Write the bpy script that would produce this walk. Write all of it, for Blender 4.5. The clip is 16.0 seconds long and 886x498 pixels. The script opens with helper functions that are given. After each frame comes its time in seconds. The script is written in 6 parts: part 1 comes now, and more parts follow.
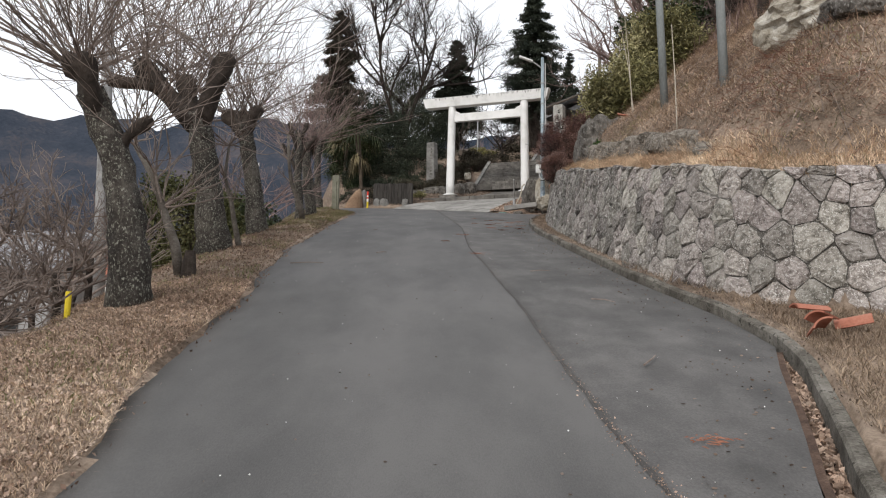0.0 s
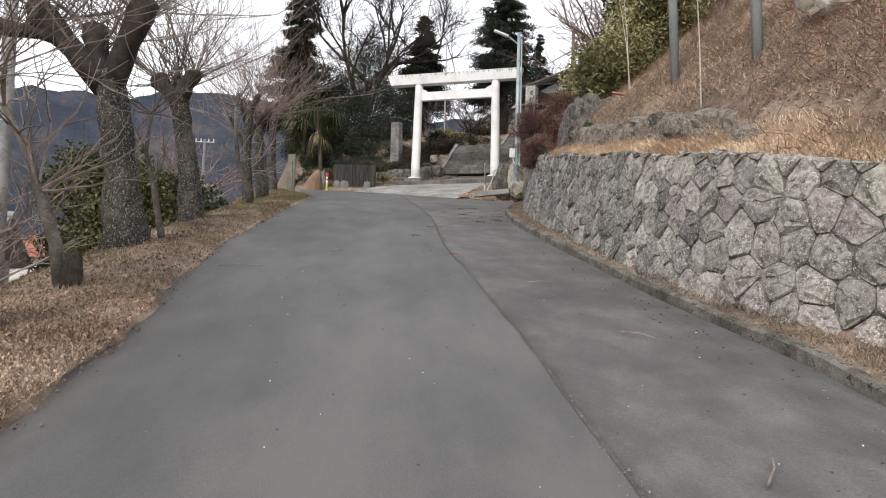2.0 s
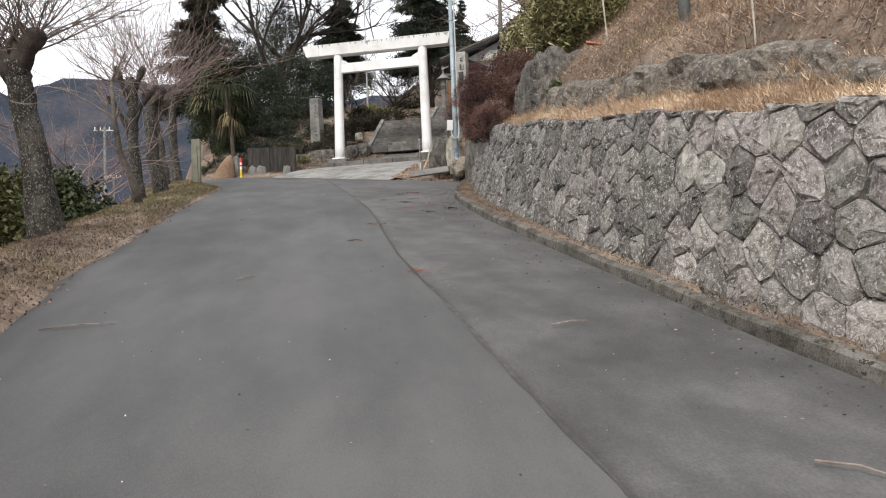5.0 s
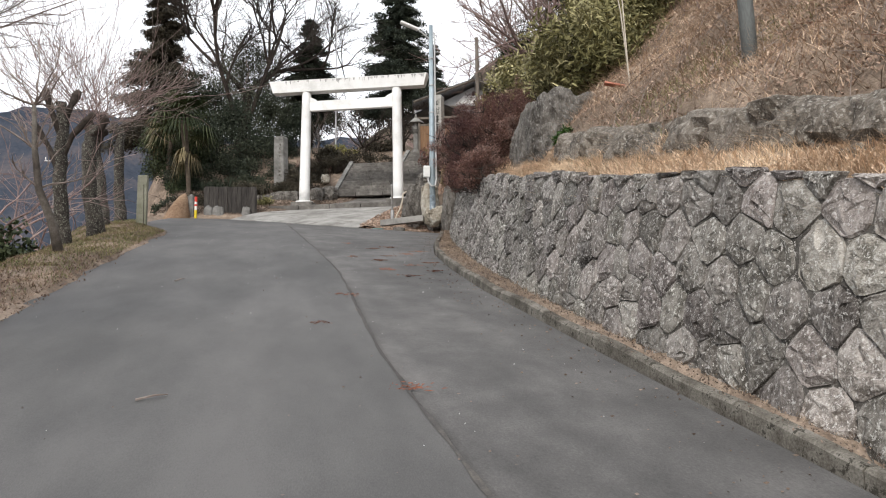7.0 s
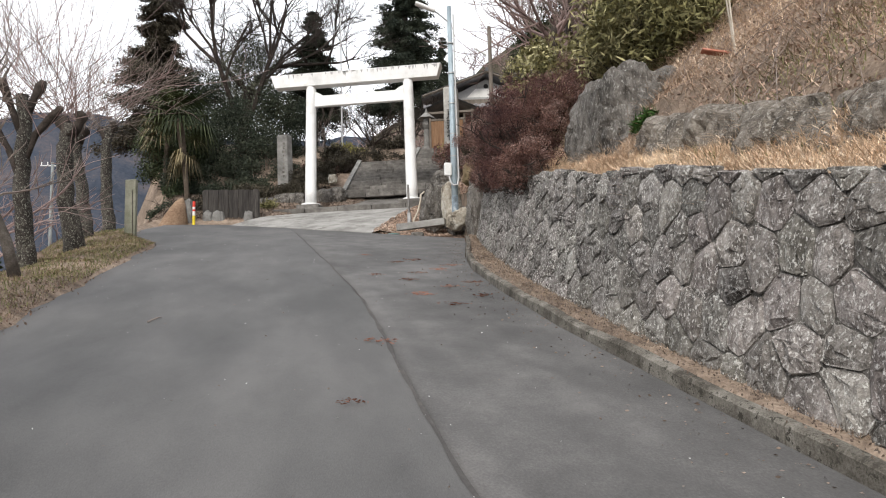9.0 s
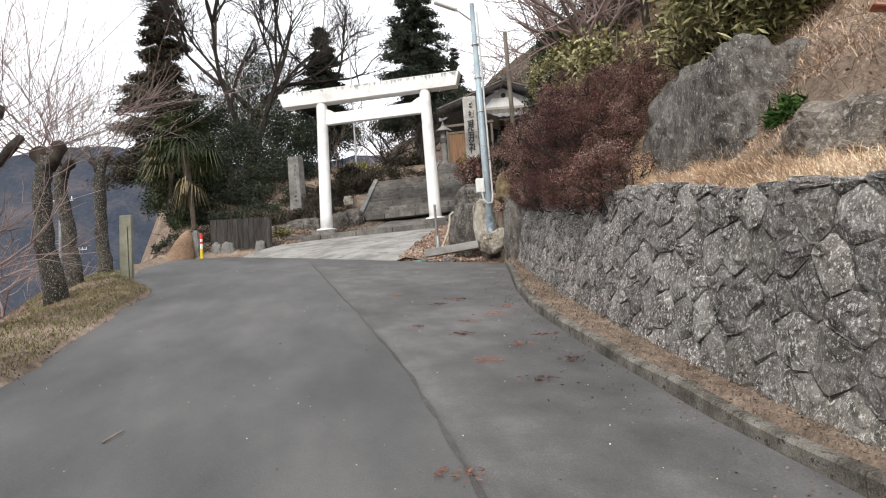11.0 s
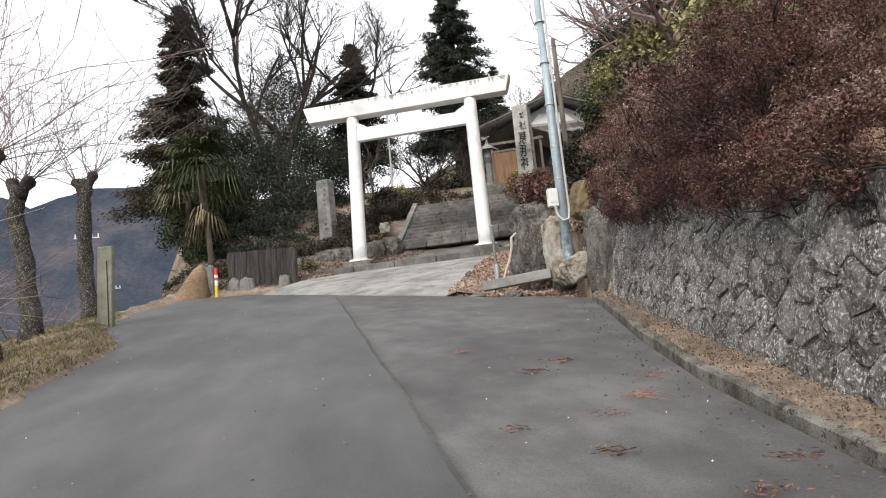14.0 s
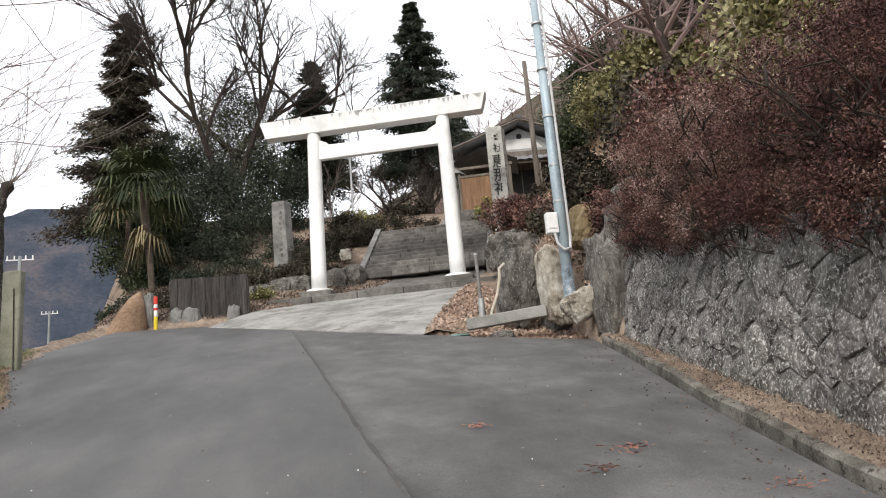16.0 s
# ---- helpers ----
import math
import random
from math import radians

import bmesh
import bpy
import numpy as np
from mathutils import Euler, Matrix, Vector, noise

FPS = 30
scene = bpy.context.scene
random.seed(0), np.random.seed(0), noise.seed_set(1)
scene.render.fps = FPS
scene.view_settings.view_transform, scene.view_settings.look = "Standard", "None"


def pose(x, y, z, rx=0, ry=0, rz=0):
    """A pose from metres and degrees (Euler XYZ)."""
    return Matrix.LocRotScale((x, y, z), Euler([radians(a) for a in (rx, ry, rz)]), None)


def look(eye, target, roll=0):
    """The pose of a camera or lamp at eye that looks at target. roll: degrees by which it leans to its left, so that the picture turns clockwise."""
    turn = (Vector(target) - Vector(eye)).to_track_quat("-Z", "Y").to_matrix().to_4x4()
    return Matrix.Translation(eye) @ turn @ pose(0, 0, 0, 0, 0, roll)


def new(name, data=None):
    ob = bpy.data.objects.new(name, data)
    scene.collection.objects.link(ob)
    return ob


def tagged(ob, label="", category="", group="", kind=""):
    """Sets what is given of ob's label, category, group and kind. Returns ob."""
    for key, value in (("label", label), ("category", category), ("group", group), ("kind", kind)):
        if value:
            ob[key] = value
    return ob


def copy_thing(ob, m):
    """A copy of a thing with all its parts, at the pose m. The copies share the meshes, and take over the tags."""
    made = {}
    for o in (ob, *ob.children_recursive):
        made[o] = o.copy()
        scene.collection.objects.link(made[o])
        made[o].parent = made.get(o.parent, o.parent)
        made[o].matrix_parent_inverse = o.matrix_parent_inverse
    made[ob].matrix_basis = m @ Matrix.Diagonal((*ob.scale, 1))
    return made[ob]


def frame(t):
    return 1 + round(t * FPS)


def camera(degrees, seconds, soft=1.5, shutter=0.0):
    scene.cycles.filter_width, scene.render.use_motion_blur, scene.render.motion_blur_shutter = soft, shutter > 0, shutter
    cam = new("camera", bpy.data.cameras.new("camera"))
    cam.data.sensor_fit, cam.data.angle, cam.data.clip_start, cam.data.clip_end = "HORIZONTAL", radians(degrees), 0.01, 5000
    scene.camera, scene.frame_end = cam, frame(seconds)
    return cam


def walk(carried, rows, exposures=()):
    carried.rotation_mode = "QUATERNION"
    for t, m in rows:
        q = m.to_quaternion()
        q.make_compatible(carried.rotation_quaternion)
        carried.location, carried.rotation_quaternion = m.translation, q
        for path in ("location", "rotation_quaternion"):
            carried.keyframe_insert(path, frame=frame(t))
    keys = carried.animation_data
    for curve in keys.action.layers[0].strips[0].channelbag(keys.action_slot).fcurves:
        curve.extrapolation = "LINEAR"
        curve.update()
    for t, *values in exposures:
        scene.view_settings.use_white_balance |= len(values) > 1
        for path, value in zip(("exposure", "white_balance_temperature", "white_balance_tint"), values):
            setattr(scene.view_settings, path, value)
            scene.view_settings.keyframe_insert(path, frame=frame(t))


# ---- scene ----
cam = camera(61.5, 16.0, 1.1)
PATH = [
    (0, (0.193, 0.774, 1.502), (0.19, 2.759, 1.75), 0.9),
    (0.5, (0.17, 1.338, 1.625), (0.157, 3.333, 1.766), 1.5),
    (1, (0.092, 1.97, 1.77), (0.102, 3.964, 1.921), 2.4),
    (1.5, (0.109, 2.544, 1.895), (0.16, 4.536, 2.063), 2.6),
    (2, (0.046, 3.099, 2.026), (0.149, 5.086, 2.23), 1.7),
    (2.5, (-0.026, 3.64, 2.104), (0.131, 5.622, 2.317), 0.4),
    (3, (-0.069, 4.188, 2.245), (0.109, 6.169, 2.454), -0.4),
    (3.5, (-0.165, 4.768, 2.376), (0.065, 6.747, 2.552), -0.6),
    (4, (-0.123, 5.334, 2.528), (0.12, 7.313, 2.682), -1.7),
    (4.2, (-0.122, 5.544, 2.549), (0.133, 7.523, 2.689), -1.9),
    (6.3, (-0.01, 7.844, 3.138), (0.3518, 9.803, 3.31), -1.3),
    (6.5, (-0.014, 8.08, 3.168), (0.3557, 10.032, 3.3851), -0.9),
    (7, (-0.054, 8.693, 3.346), (0.3439, 10.636, 3.6004), -0.7),
    (7.5, (-0.076, 9.284, 3.509), (0.2676, 11.236, 3.7702), -1.9),
    (8, (-0.128, 9.888, 3.636), (0.233, 11.84, 3.8686), -1),
    (8.5, (-0.091, 10.532, 3.793), (0.2873, 12.48, 4.0313), -4.1),
    (9, (-0.107, 11.162, 3.93), (0.2776, 13.108, 4.1779), -1.7),
    (9.5, (-0.11, 11.786, 4.063), (0.2789, 13.73, 4.3201), -4),
    (9.7, (-0.114, 12.012, 4.15), (0.2439, 13.962, 4.412), -2.7),
    (11.8, (-0.127, 14.586, 4.734), (0.2131, 16.534, 5.033), -5.1),
    (12, (-0.101, 14.845, 4.759), (0.2365, 16.793, 5.0607), -4),
    (12.5, (-0.008, 15.557, 4.89), (0.2938, 17.511, 5.1967), -2.8),
    (13, (0.012, 16.305, 5.025), (0.2462, 18.268, 5.33), -3.8),
    (13.5, (0.106, 17.07, 5.138), (0.3107, 19.026, 5.5004), -3.5),
    (14, (0.072, 17.631, 5.249), (0.3251, 19.579, 5.6262), -5.2),
    (14.5, (-0.033, 18.1, 5.353), (0.2031, 20.046, 5.7508), -4),
    (15, (-0.084, 18.648, 5.463), (0.2248, 20.58, 5.876), -5.6),
    (15.5, (-0.071, 19.182, 5.603), (0.2472, 21.11, 6.0289), -4.3),
    (16, (-0.11, 19.761, 5.74), (0.2706, 21.674, 6.1812), -5),
]
walk(cam, [(t, look(eye, target, roll)) for t, eye, target, roll in PATH],
     exposures=[(0.0, 0.15), (1.0, 0.35), (3.5, 0.5), (7.0, 0.58), (12.0, 0.72), (16.0, 0.7)])

# ---- world, sun, exposure ----
scene.view_settings.exposure = 0.0
world = bpy.data.worlds.new("overcast_sky")
scene.world = world
world.use_nodes = True
wn, wl = world.node_tree.nodes, world.node_tree.links
sky = wn.new("ShaderNodeTexSky")
sky.sky_type, sky.sun_disc = "NISHITA", False
sky.sun_elevation, sky.sun_rotation = radians(38), radians(215)
sky.air_density, sky.dust_density = 1.0, 3.0
veil = wn.new("ShaderNodeMix")
veil.data_type = "RGBA"
veil.inputs[0].default_value = 0.86
wl.new(sky.outputs[0], veil.inputs[6])
veil.inputs[7].default_value = (11.2, 11.4, 11.8, 1)
wl.new(veil.outputs[2], wn["Background"].inputs[0])
wn["Background"].inputs[1].default_value = 0.1
sun = new("sun", bpy.data.lights.new("sun", "SUN"))
sun.data.energy, sun.data.angle, sun.data.color = 1.5, radians(14), (1.0, 0.95, 0.88)
sun.matrix_world = look((-20, -28, 34), (0, 10, 2))


# ---- materials ----
def mat(name, cols, size=4.0, rough=0.85, bump=0.3, metal=0.0, coarse=0.4, fine=40.0, vary=0.0, island=0.0, stretch=None, spec=0.35, relief=0.02, span=(0.42, 0.7), lichen=None, hue=0.0):
    """cols: two or three colours mixed by noise of two sizes (repeats per metre)."""
    m = bpy.data.materials.new(name)
    m.use_nodes = True
    n, l = m.node_tree.nodes, m.node_tree.links
    b = n["Principled BSDF"]
    b.inputs["Roughness"].default_value = rough
    b.inputs["Metallic"].default_value = metal
    b.inputs["Specular IOR Level"].default_value = spec
    tc = n.new("ShaderNodeNewGeometry")
    src = tc.outputs["Position"]
    if stretch:
        mp = n.new("ShaderNodeMapping")
        mp.inputs["Scale"].default_value = stretch
        l.new(src, mp.inputs[0])
        src = mp.outputs[0]

    def tex(scale, detail):
        t = n.new("ShaderNodeTexNoise")
        t.inputs["Scale"].default_value = scale
        t.inputs["Detail"].default_value = detail
        t.inputs["Roughness"].default_value = 0.62
        l.new(src, t.inputs["Vector"])
        return t.outputs["Fac"]

    big, mid, small = tex(coarse, 4), tex(size, 6), tex(fine, 4)
    add = n.new("ShaderNodeMath")
    add.operation = "MULTIPLY_ADD"
    add.inputs[1].default_value = 0.45
    l.new(big, add.inputs[0])
    add2 = n.new("ShaderNodeMath")
    add2.operation = "MULTIPLY_ADD"
    add2.inputs[1].default_value = 0.4
    l.new(mid, add2.inputs[0])
    l.new(add2.outputs[0], add.inputs[2])
    add3 = n.new("ShaderNodeMath")
    add3.operation = "MULTIPLY"
    add3.inputs[1].default_value = 0.28
    l.new(small, add3.inputs[0])
    l.new(add3.outputs[0], add2.inputs[2])
    ramp = n.new("ShaderNodeValToRGB")
    l.new(add.outputs[0], ramp.inputs[0])
    el = ramp.color_ramp.elements
    el[0].position, el[1].position = span
    el[0].color, el[1].color = (*cols[0], 1), (*cols[-1], 1)
    for k, c in enumerate(cols[1:-1]):
        e = el.new(span[0] + (span[1] - span[0]) * (k + 1) / (len(cols) - 1))
        e.color = (*c, 1)
    out = ramp.outputs[0]
    if lichen:  # colour, patches per metre, share of the surface left bare
        patch, spots = tex(lichen[1], 9), tex(lichen[1] * 6, 3)
        both = n.new("ShaderNodeMath")
        both.operation = "MULTIPLY_ADD"
        both.inputs[1].default_value = 0.35
        l.new(spots, both.inputs[0])
        l.new(patch, both.inputs[2])
        edge = n.new("ShaderNodeMapRange")
        edge.inputs[1].default_value, edge.inputs[2].default_value = lichen[2] + 0.175, lichen[2] + 0.235
        l.new(both.outputs[0], edge.inputs[0])
        mx = n.new("ShaderNodeMix")
        mx.data_type = "RGBA"
        l.new(edge.outputs[0], mx.inputs[0])
        l.new(out, mx.inputs[6])
        mx.inputs[7].default_value = (*lichen[0], 1)
        out = mx.outputs[2]
    if vary or island:
        hs = n.new("ShaderNodeHueSaturation")
        mr = n.new("ShaderNodeMapRange")
        amt = vary or island
        mr.inputs[3].default_value, mr.inputs[4].default_value = 1 - amt, 1 + amt
        if vary:
            l.new(n.new("ShaderNodeObjectInfo").outputs["Random"], mr.inputs[0])
        else:
            l.new(tc.outputs["Random Per Island"], mr.inputs[0])
        if hue:
            wn_ = n.new("ShaderNodeTexWhiteNoise")
            wn_.noise_dimensions = "1D"
            l.new(n.new("ShaderNodeObjectInfo").outputs["Random"], wn_.inputs["W"])
            hr = n.new("ShaderNodeMapRange")
            hr.inputs[3].default_value, hr.inputs[4].default_value = 0.5 - hue, 0.5 + hue
            l.new(wn_.outputs["Value"], hr.inputs[0])
            l.new(hr.outputs[0], hs.inputs["Hue"])
        l.new(mr.outputs[0], hs.inputs["Value"])
        l.new(out, hs.inputs["Color"])
        out = hs.outputs[0]
    l.new(out, b.inputs["Base Color"])
    if bump:
        bp = n.new("ShaderNodeBump")
        bp.inputs["Strength"].default_value = bump
        bp.inputs["Distance"].default_value = relief
        l.new(add2.outputs[0], bp.inputs["Height"])
        l.new(bp.outputs[0], b.inputs["Normal"])
    return m


def leafy(name, cols, island=0.45, rough=0.6):
    return mat(name, cols, size=1.2, coarse=0.3, fine=9, rough=rough, bump=0, island=island, spec=0.14, span=(0.45, 0.68))


ASPHALT = mat("asphalt", [(0.047, 0.0455, 0.0445), (0.073, 0.0705, 0.069), (0.105, 0.101, 0.098)], size=1.6, coarse=0.45, fine=130, rough=0.72, bump=0.8, relief=0.01, span=(0.455, 0.67), stretch=(1.0, 0.3, 1.0), spec=0.45)
ASPHALT_OLD = mat("old_asphalt", [(0.052, 0.05, 0.0485), (0.083, 0.0795, 0.0775), (0.13, 0.124, 0.12)], size=2.4, coarse=0.45, fine=75, rough=0.78, bump=1.0, relief=0.012, span=(0.455, 0.68), stretch=(1.0, 0.6, 1.0), spec=0.4)
CONCRETE = mat("pale_concrete", [(0.14, 0.134, 0.123), (0.245, 0.237, 0.222), (0.33, 0.32, 0.3)], size=2.2, coarse=0.7, fine=60, rough=0.9, bump=0.4, span=(0.46, 0.66), lichen=((0.16, 0.15, 0.135), 1.6, 0.57))
KERB = mat("mossy_concrete", [(0.045, 0.039, 0.031), (0.125, 0.114, 0.096), (0.22, 0.205, 0.18)], size=7, coarse=1.6, fine=70, rough=0.95, bump=0.6, span=(0.46, 0.66), lichen=((0.04, 0.036, 0.028), 14, 0.56))
# Three tones of wall stone, all with lichen specks, each darker than the last.
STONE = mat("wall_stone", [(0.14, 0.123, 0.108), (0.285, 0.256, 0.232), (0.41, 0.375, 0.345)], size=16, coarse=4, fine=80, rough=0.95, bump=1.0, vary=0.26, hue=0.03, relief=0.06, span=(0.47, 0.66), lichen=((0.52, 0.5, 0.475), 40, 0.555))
STONE_MID = mat("mid_lichened_wall_stone", [(0.075, 0.066, 0.058), (0.18, 0.163, 0.148), (0.29, 0.268, 0.247)], size=15, coarse=4, fine=80, rough=0.95, bump=1.0, vary=0.28, hue=0.03, relief=0.07, span=(0.47, 0.66), stretch=(1, 1, 0.7), lichen=((0.48, 0.465, 0.44), 40, 0.555))
STONE_DARK = mat("dark_wall_stone", [(0.045, 0.04, 0.035), (0.145, 0.133, 0.122), (0.25, 0.234, 0.218)], size=13, coarse=4, fine=80, rough=0.95, bump=1.0, vary=0.3, hue=0.02, relief=0.09, span=(0.47, 0.65), stretch=(1, 1, 0.75), lichen=((0.52, 0.51, 0.48), 42, 0.545))
MORTAR = mat("wall_joint", [(0.035, 0.031, 0.027), (0.09, 0.083, 0.074), (0.16, 0.148, 0.133)], size=7, coarse=2, fine=60, span=(0.46, 0.68), rough=1, bump=0.8, relief=0.04, lichen=((0.42, 0.4, 0.37), 22, 0.56))
ROCK = mat("boulder_rock", [(0.035, 0.031, 0.027), (0.105, 0.095, 0.084), (0.2, 0.184, 0.166)], size=9, coarse=2, fine=55, rough=0.95, bump=1.0, relief=0.1, stretch=(1, 1, 0.5), span=(0.46, 0.67), lichen=((0.3, 0.29, 0.27), 34, 0.57))
LEDGE = mat("brown_ledge_rock", [(0.05, 0.042, 0.034), (0.15, 0.129, 0.107), (0.26, 0.23, 0.196)], size=9, coarse=2, fine=55, rough=0.95, bump=1.0, relief=0.08, span=(0.46, 0.67), lichen=((0.34, 0.32, 0.285), 26, 0.56))
ROCK_PALE = mat("pale_broken_rock", [(0.12, 0.1, 0.075), (0.32, 0.285, 0.23), (0.44, 0.41, 0.35), (0.6, 0.58, 0.53)], size=7, coarse=1.6, fine=45, rough=0.95, bump=1.0, relief=0.08, span=(0.46, 0.68))
STEP = mat("step_stone", [(0.05, 0.045, 0.04), (0.11, 0.102, 0.093), (0.2, 0.188, 0.172)], size=5, coarse=1.2, fine=50, rough=0.92, bump=0.8, vary=0.14)
STELE = mat("stele_stone", [(0.085, 0.081, 0.075), (0.17, 0.165, 0.155), (0.27, 0.265, 0.25)], size=4, coarse=1.2, fine=60, rough=0.9, bump=0.4)
SIGN_STONE = mat("sign_stone", [(0.15, 0.142, 0.128), (0.36, 0.35, 0.325), (0.5, 0.49, 0.46)], size=4.5, coarse=1.4, fine=60, rough=0.9, bump=0.4)
WHITE = mat("weathered_white_paint", [(0.6, 0.6, 0.58), (0.76, 0.76, 0.75), (0.83, 0.83, 0.82)], size=2.2, coarse=0.5, fine=50, rough=0.6, bump=0.12)
STAIN = mat("black_streaks_on_white", [(0.06, 0.06, 0.055), (0.35, 0.35, 0.34), (0.74, 0.74, 0.73)], size=6, coarse=1.2, fine=30, rough=0.7, bump=0.1, stretch=(1, 1, 0.18))
BARK = mat("lichen_bark", [(0.014, 0.011, 0.009), (0.036, 0.03, 0.025), (0.095, 0.084, 0.072)], size=13, coarse=2.2, fine=60, rough=0.95, bump=1.0, relief=0.07, span=(0.46, 0.67), stretch=(1, 1, 0.7), lichen=((0.24, 0.24, 0.2), 40, 0.56))
BARK_DARK = mat("dark_bark", [(0.012, 0.009, 0.007), (0.033, 0.025, 0.02), (0.075, 0.06, 0.05)], size=9, coarse=1.5, fine=40, rough=0.95, bump=0.9, relief=0.04)
TWIG = mat("bare_twigs", [(0.095, 0.073, 0.062), (0.18, 0.143, 0.123), (0.31, 0.262, 0.228)], size=3, coarse=0.6, fine=20, rough=0.85, bump=0, island=0.3)
SAPLING_BARK = mat("grey_sapling_bark", [(0.035, 0.028, 0.023), (0.085, 0.072, 0.06), (0.17, 0.155, 0.135)], size=9, coarse=1.4, fine=40, rough=0.9, bump=0.7)
TWIG_RED = mat("reddish_twigs", [(0.13, 0.083, 0.076), (0.22, 0.153, 0.14), (0.33, 0.255, 0.235)], size=3, coarse=0.6, fine=20, rough=0.85, bump=0, island=0.3)
SOIL = mat("hillside_soil", [(0.085, 0.062, 0.046), (0.19, 0.142, 0.106), (0.33, 0.256, 0.196)], size=5, coarse=0.5, fine=30, rough=1, bump=0.9, relief=0.06, span=(0.45, 0.67))
STRAW = mat("dry_grass", [(0.42, 0.305, 0.21), (0.68, 0.525, 0.385), (0.88, 0.75, 0.59)], size=1.2, coarse=0.5, fine=9, rough=0.9, bump=0, island=0.35)
STRAW_DULL = mat("withered_brown_grass", [(0.2, 0.142, 0.102), (0.42, 0.31, 0.225), (0.7, 0.55, 0.41)], size=1.6, coarse=0.5, fine=9, rough=0.9, bump=0, island=0.5)
LITTER = mat("fallen_leaves", [(0.19, 0.125, 0.095), (0.33, 0.235, 0.18), (0.49, 0.385, 0.31)], size=1.2, coarse=0.5, fine=9, rough=0.9, bump=0, island=0.5)
VERGE_GRASS = mat("verge_grass", [(0.12, 0.085, 0.06), (0.225, 0.165, 0.118), (0.4, 0.31, 0.225)], size=1.6, coarse=0.5, fine=9, rough=0.9, bump=0, island=0.5)
VERGE_LEAF = mat("verge_leaves", [(0.085, 0.052, 0.038), (0.175, 0.115, 0.086), (0.31, 0.23, 0.18)], size=1.6, coarse=0.5, fine=9, rough=0.9, bump=0, island=0.55)
GREEN_GRASS = leafy("green_grass", [(0.08, 0.1, 0.035), (0.15, 0.155, 0.06), (0.24, 0.22, 0.1)])
CEDAR = leafy("cedar_foliage", [(0.014, 0.02, 0.014), (0.032, 0.04, 0.028), (0.065, 0.072, 0.048)], rough=0.75)
CEDAR_BROWN = leafy("brownish_cedar_foliage", [(0.022, 0.02, 0.014), (0.05, 0.043, 0.031), (0.095, 0.083, 0.06)], island=0.55)
EVERGREEN = leafy("broadleaf_foliage", [(0.016, 0.025, 0.014), (0.034, 0.046, 0.022), (0.075, 0.088, 0.044)], rough=0.55)
BAMBOO = leafy("bamboo_grass_leaves", [(0.07, 0.068, 0.026), (0.185, 0.172, 0.078), (0.42, 0.385, 0.22)], island=0.6)
YELLOWGREEN = leafy("yellow_green_foliage", [(0.1, 0.1, 0.03), (0.17, 0.16, 0.05), (0.25, 0.22, 0.09)])
RUSSET = leafy("russet_azalea_leaves", [(0.036, 0.018, 0.017), (0.098, 0.048, 0.045), (0.132, 0.07, 0.053), (0.32, 0.225, 0.2)], island=0.65)
IVY = leafy("dusty_ivy", [(0.035, 0.04, 0.026), (0.08, 0.085, 0.06), (0.16, 0.165, 0.12)], island=0.55)
PALM_LEAF = leafy("palm_leaf", [(0.022, 0.034, 0.014), (0.055, 0.068, 0.03), (0.13, 0.14, 0.075)], rough=0.5)
PALM_DRY = leafy("dry_palm_leaf", [(0.12, 0.095, 0.05), (0.2, 0.165, 0.095), (0.3, 0.255, 0.16)])
FIBRE = mat("palm_fibre", [(0.04, 0.03, 0.022), (0.09, 0.07, 0.053), (0.16, 0.13, 0.1)], size=8, fine=60, rough=1, bump=0.9, relief=0.04, stretch=(1, 1, 2.5))
WOOD_DARK = mat("dark_weathered_boards", [(0.014, 0.012, 0.011), (0.036, 0.032, 0.029), (0.075, 0.068, 0.061)], size=6, coarse=1.5, fine=50, rough=0.9, bump=0.5, stretch=(3, 3, 0.3), vary=0.2)
WOOD_ORANGE = mat("tan_boards", [(0.11, 0.06, 0.03), (0.19, 0.105, 0.055), (0.27, 0.16, 0.09)], size=4, coarse=1, fine=40, rough=0.8, bump=0.3, stretch=(3, 3, 0.3), vary=0.15)
TIMBER = mat("grey_timber", [(0.07, 0.058, 0.046), (0.13, 0.11, 0.09), (0.2, 0.175, 0.15)], size=4, coarse=1, fine=40, rough=0.85, bump=0.4, stretch=(1, 1, 0.2))
GREYPOST = mat("mossy_grey_post", [(0.09, 0.1, 0.06), (0.18, 0.18, 0.13), (0.27, 0.265, 0.21)], size=5, coarse=1.2, fine=50, rough=0.95, bump=0.5)
PLASTER = mat("white_plaster", [(0.55, 0.54, 0.52), (0.7, 0.69, 0.67), (0.78, 0.77, 0.75)], size=2, fine=40, rough=0.9, bump=0.15)
GREYWALL = mat("grey_house_wall", [(0.25, 0.25, 0.25), (0.36, 0.36, 0.36), (0.45, 0.45, 0.45)], size=2, fine=40, rough=0.9, bump=0.2)
TILE = mat("roof_tile", [(0.06, 0.06, 0.062), (0.115, 0.115, 0.118), (0.19, 0.19, 0.19)], size=3, coarse=0.8, fine=30, rough=0.55, bump=0.3, vary=0.2)
TILE_GREY = mat("pale_roof_tile", [(0.16, 0.16, 0.17), (0.25, 0.25, 0.26), (0.36, 0.36, 0.37)], size=3, coarse=0.8, fine=30, rough=0.6, bump=0.3, vary=0.15)
TERRACOTTA = mat("terracotta", [(0.22, 0.08, 0.05), (0.34, 0.13, 0.085), (0.42, 0.2, 0.14)], size=6, coarse=2, fine=50, rough=0.85, bump=0.3)
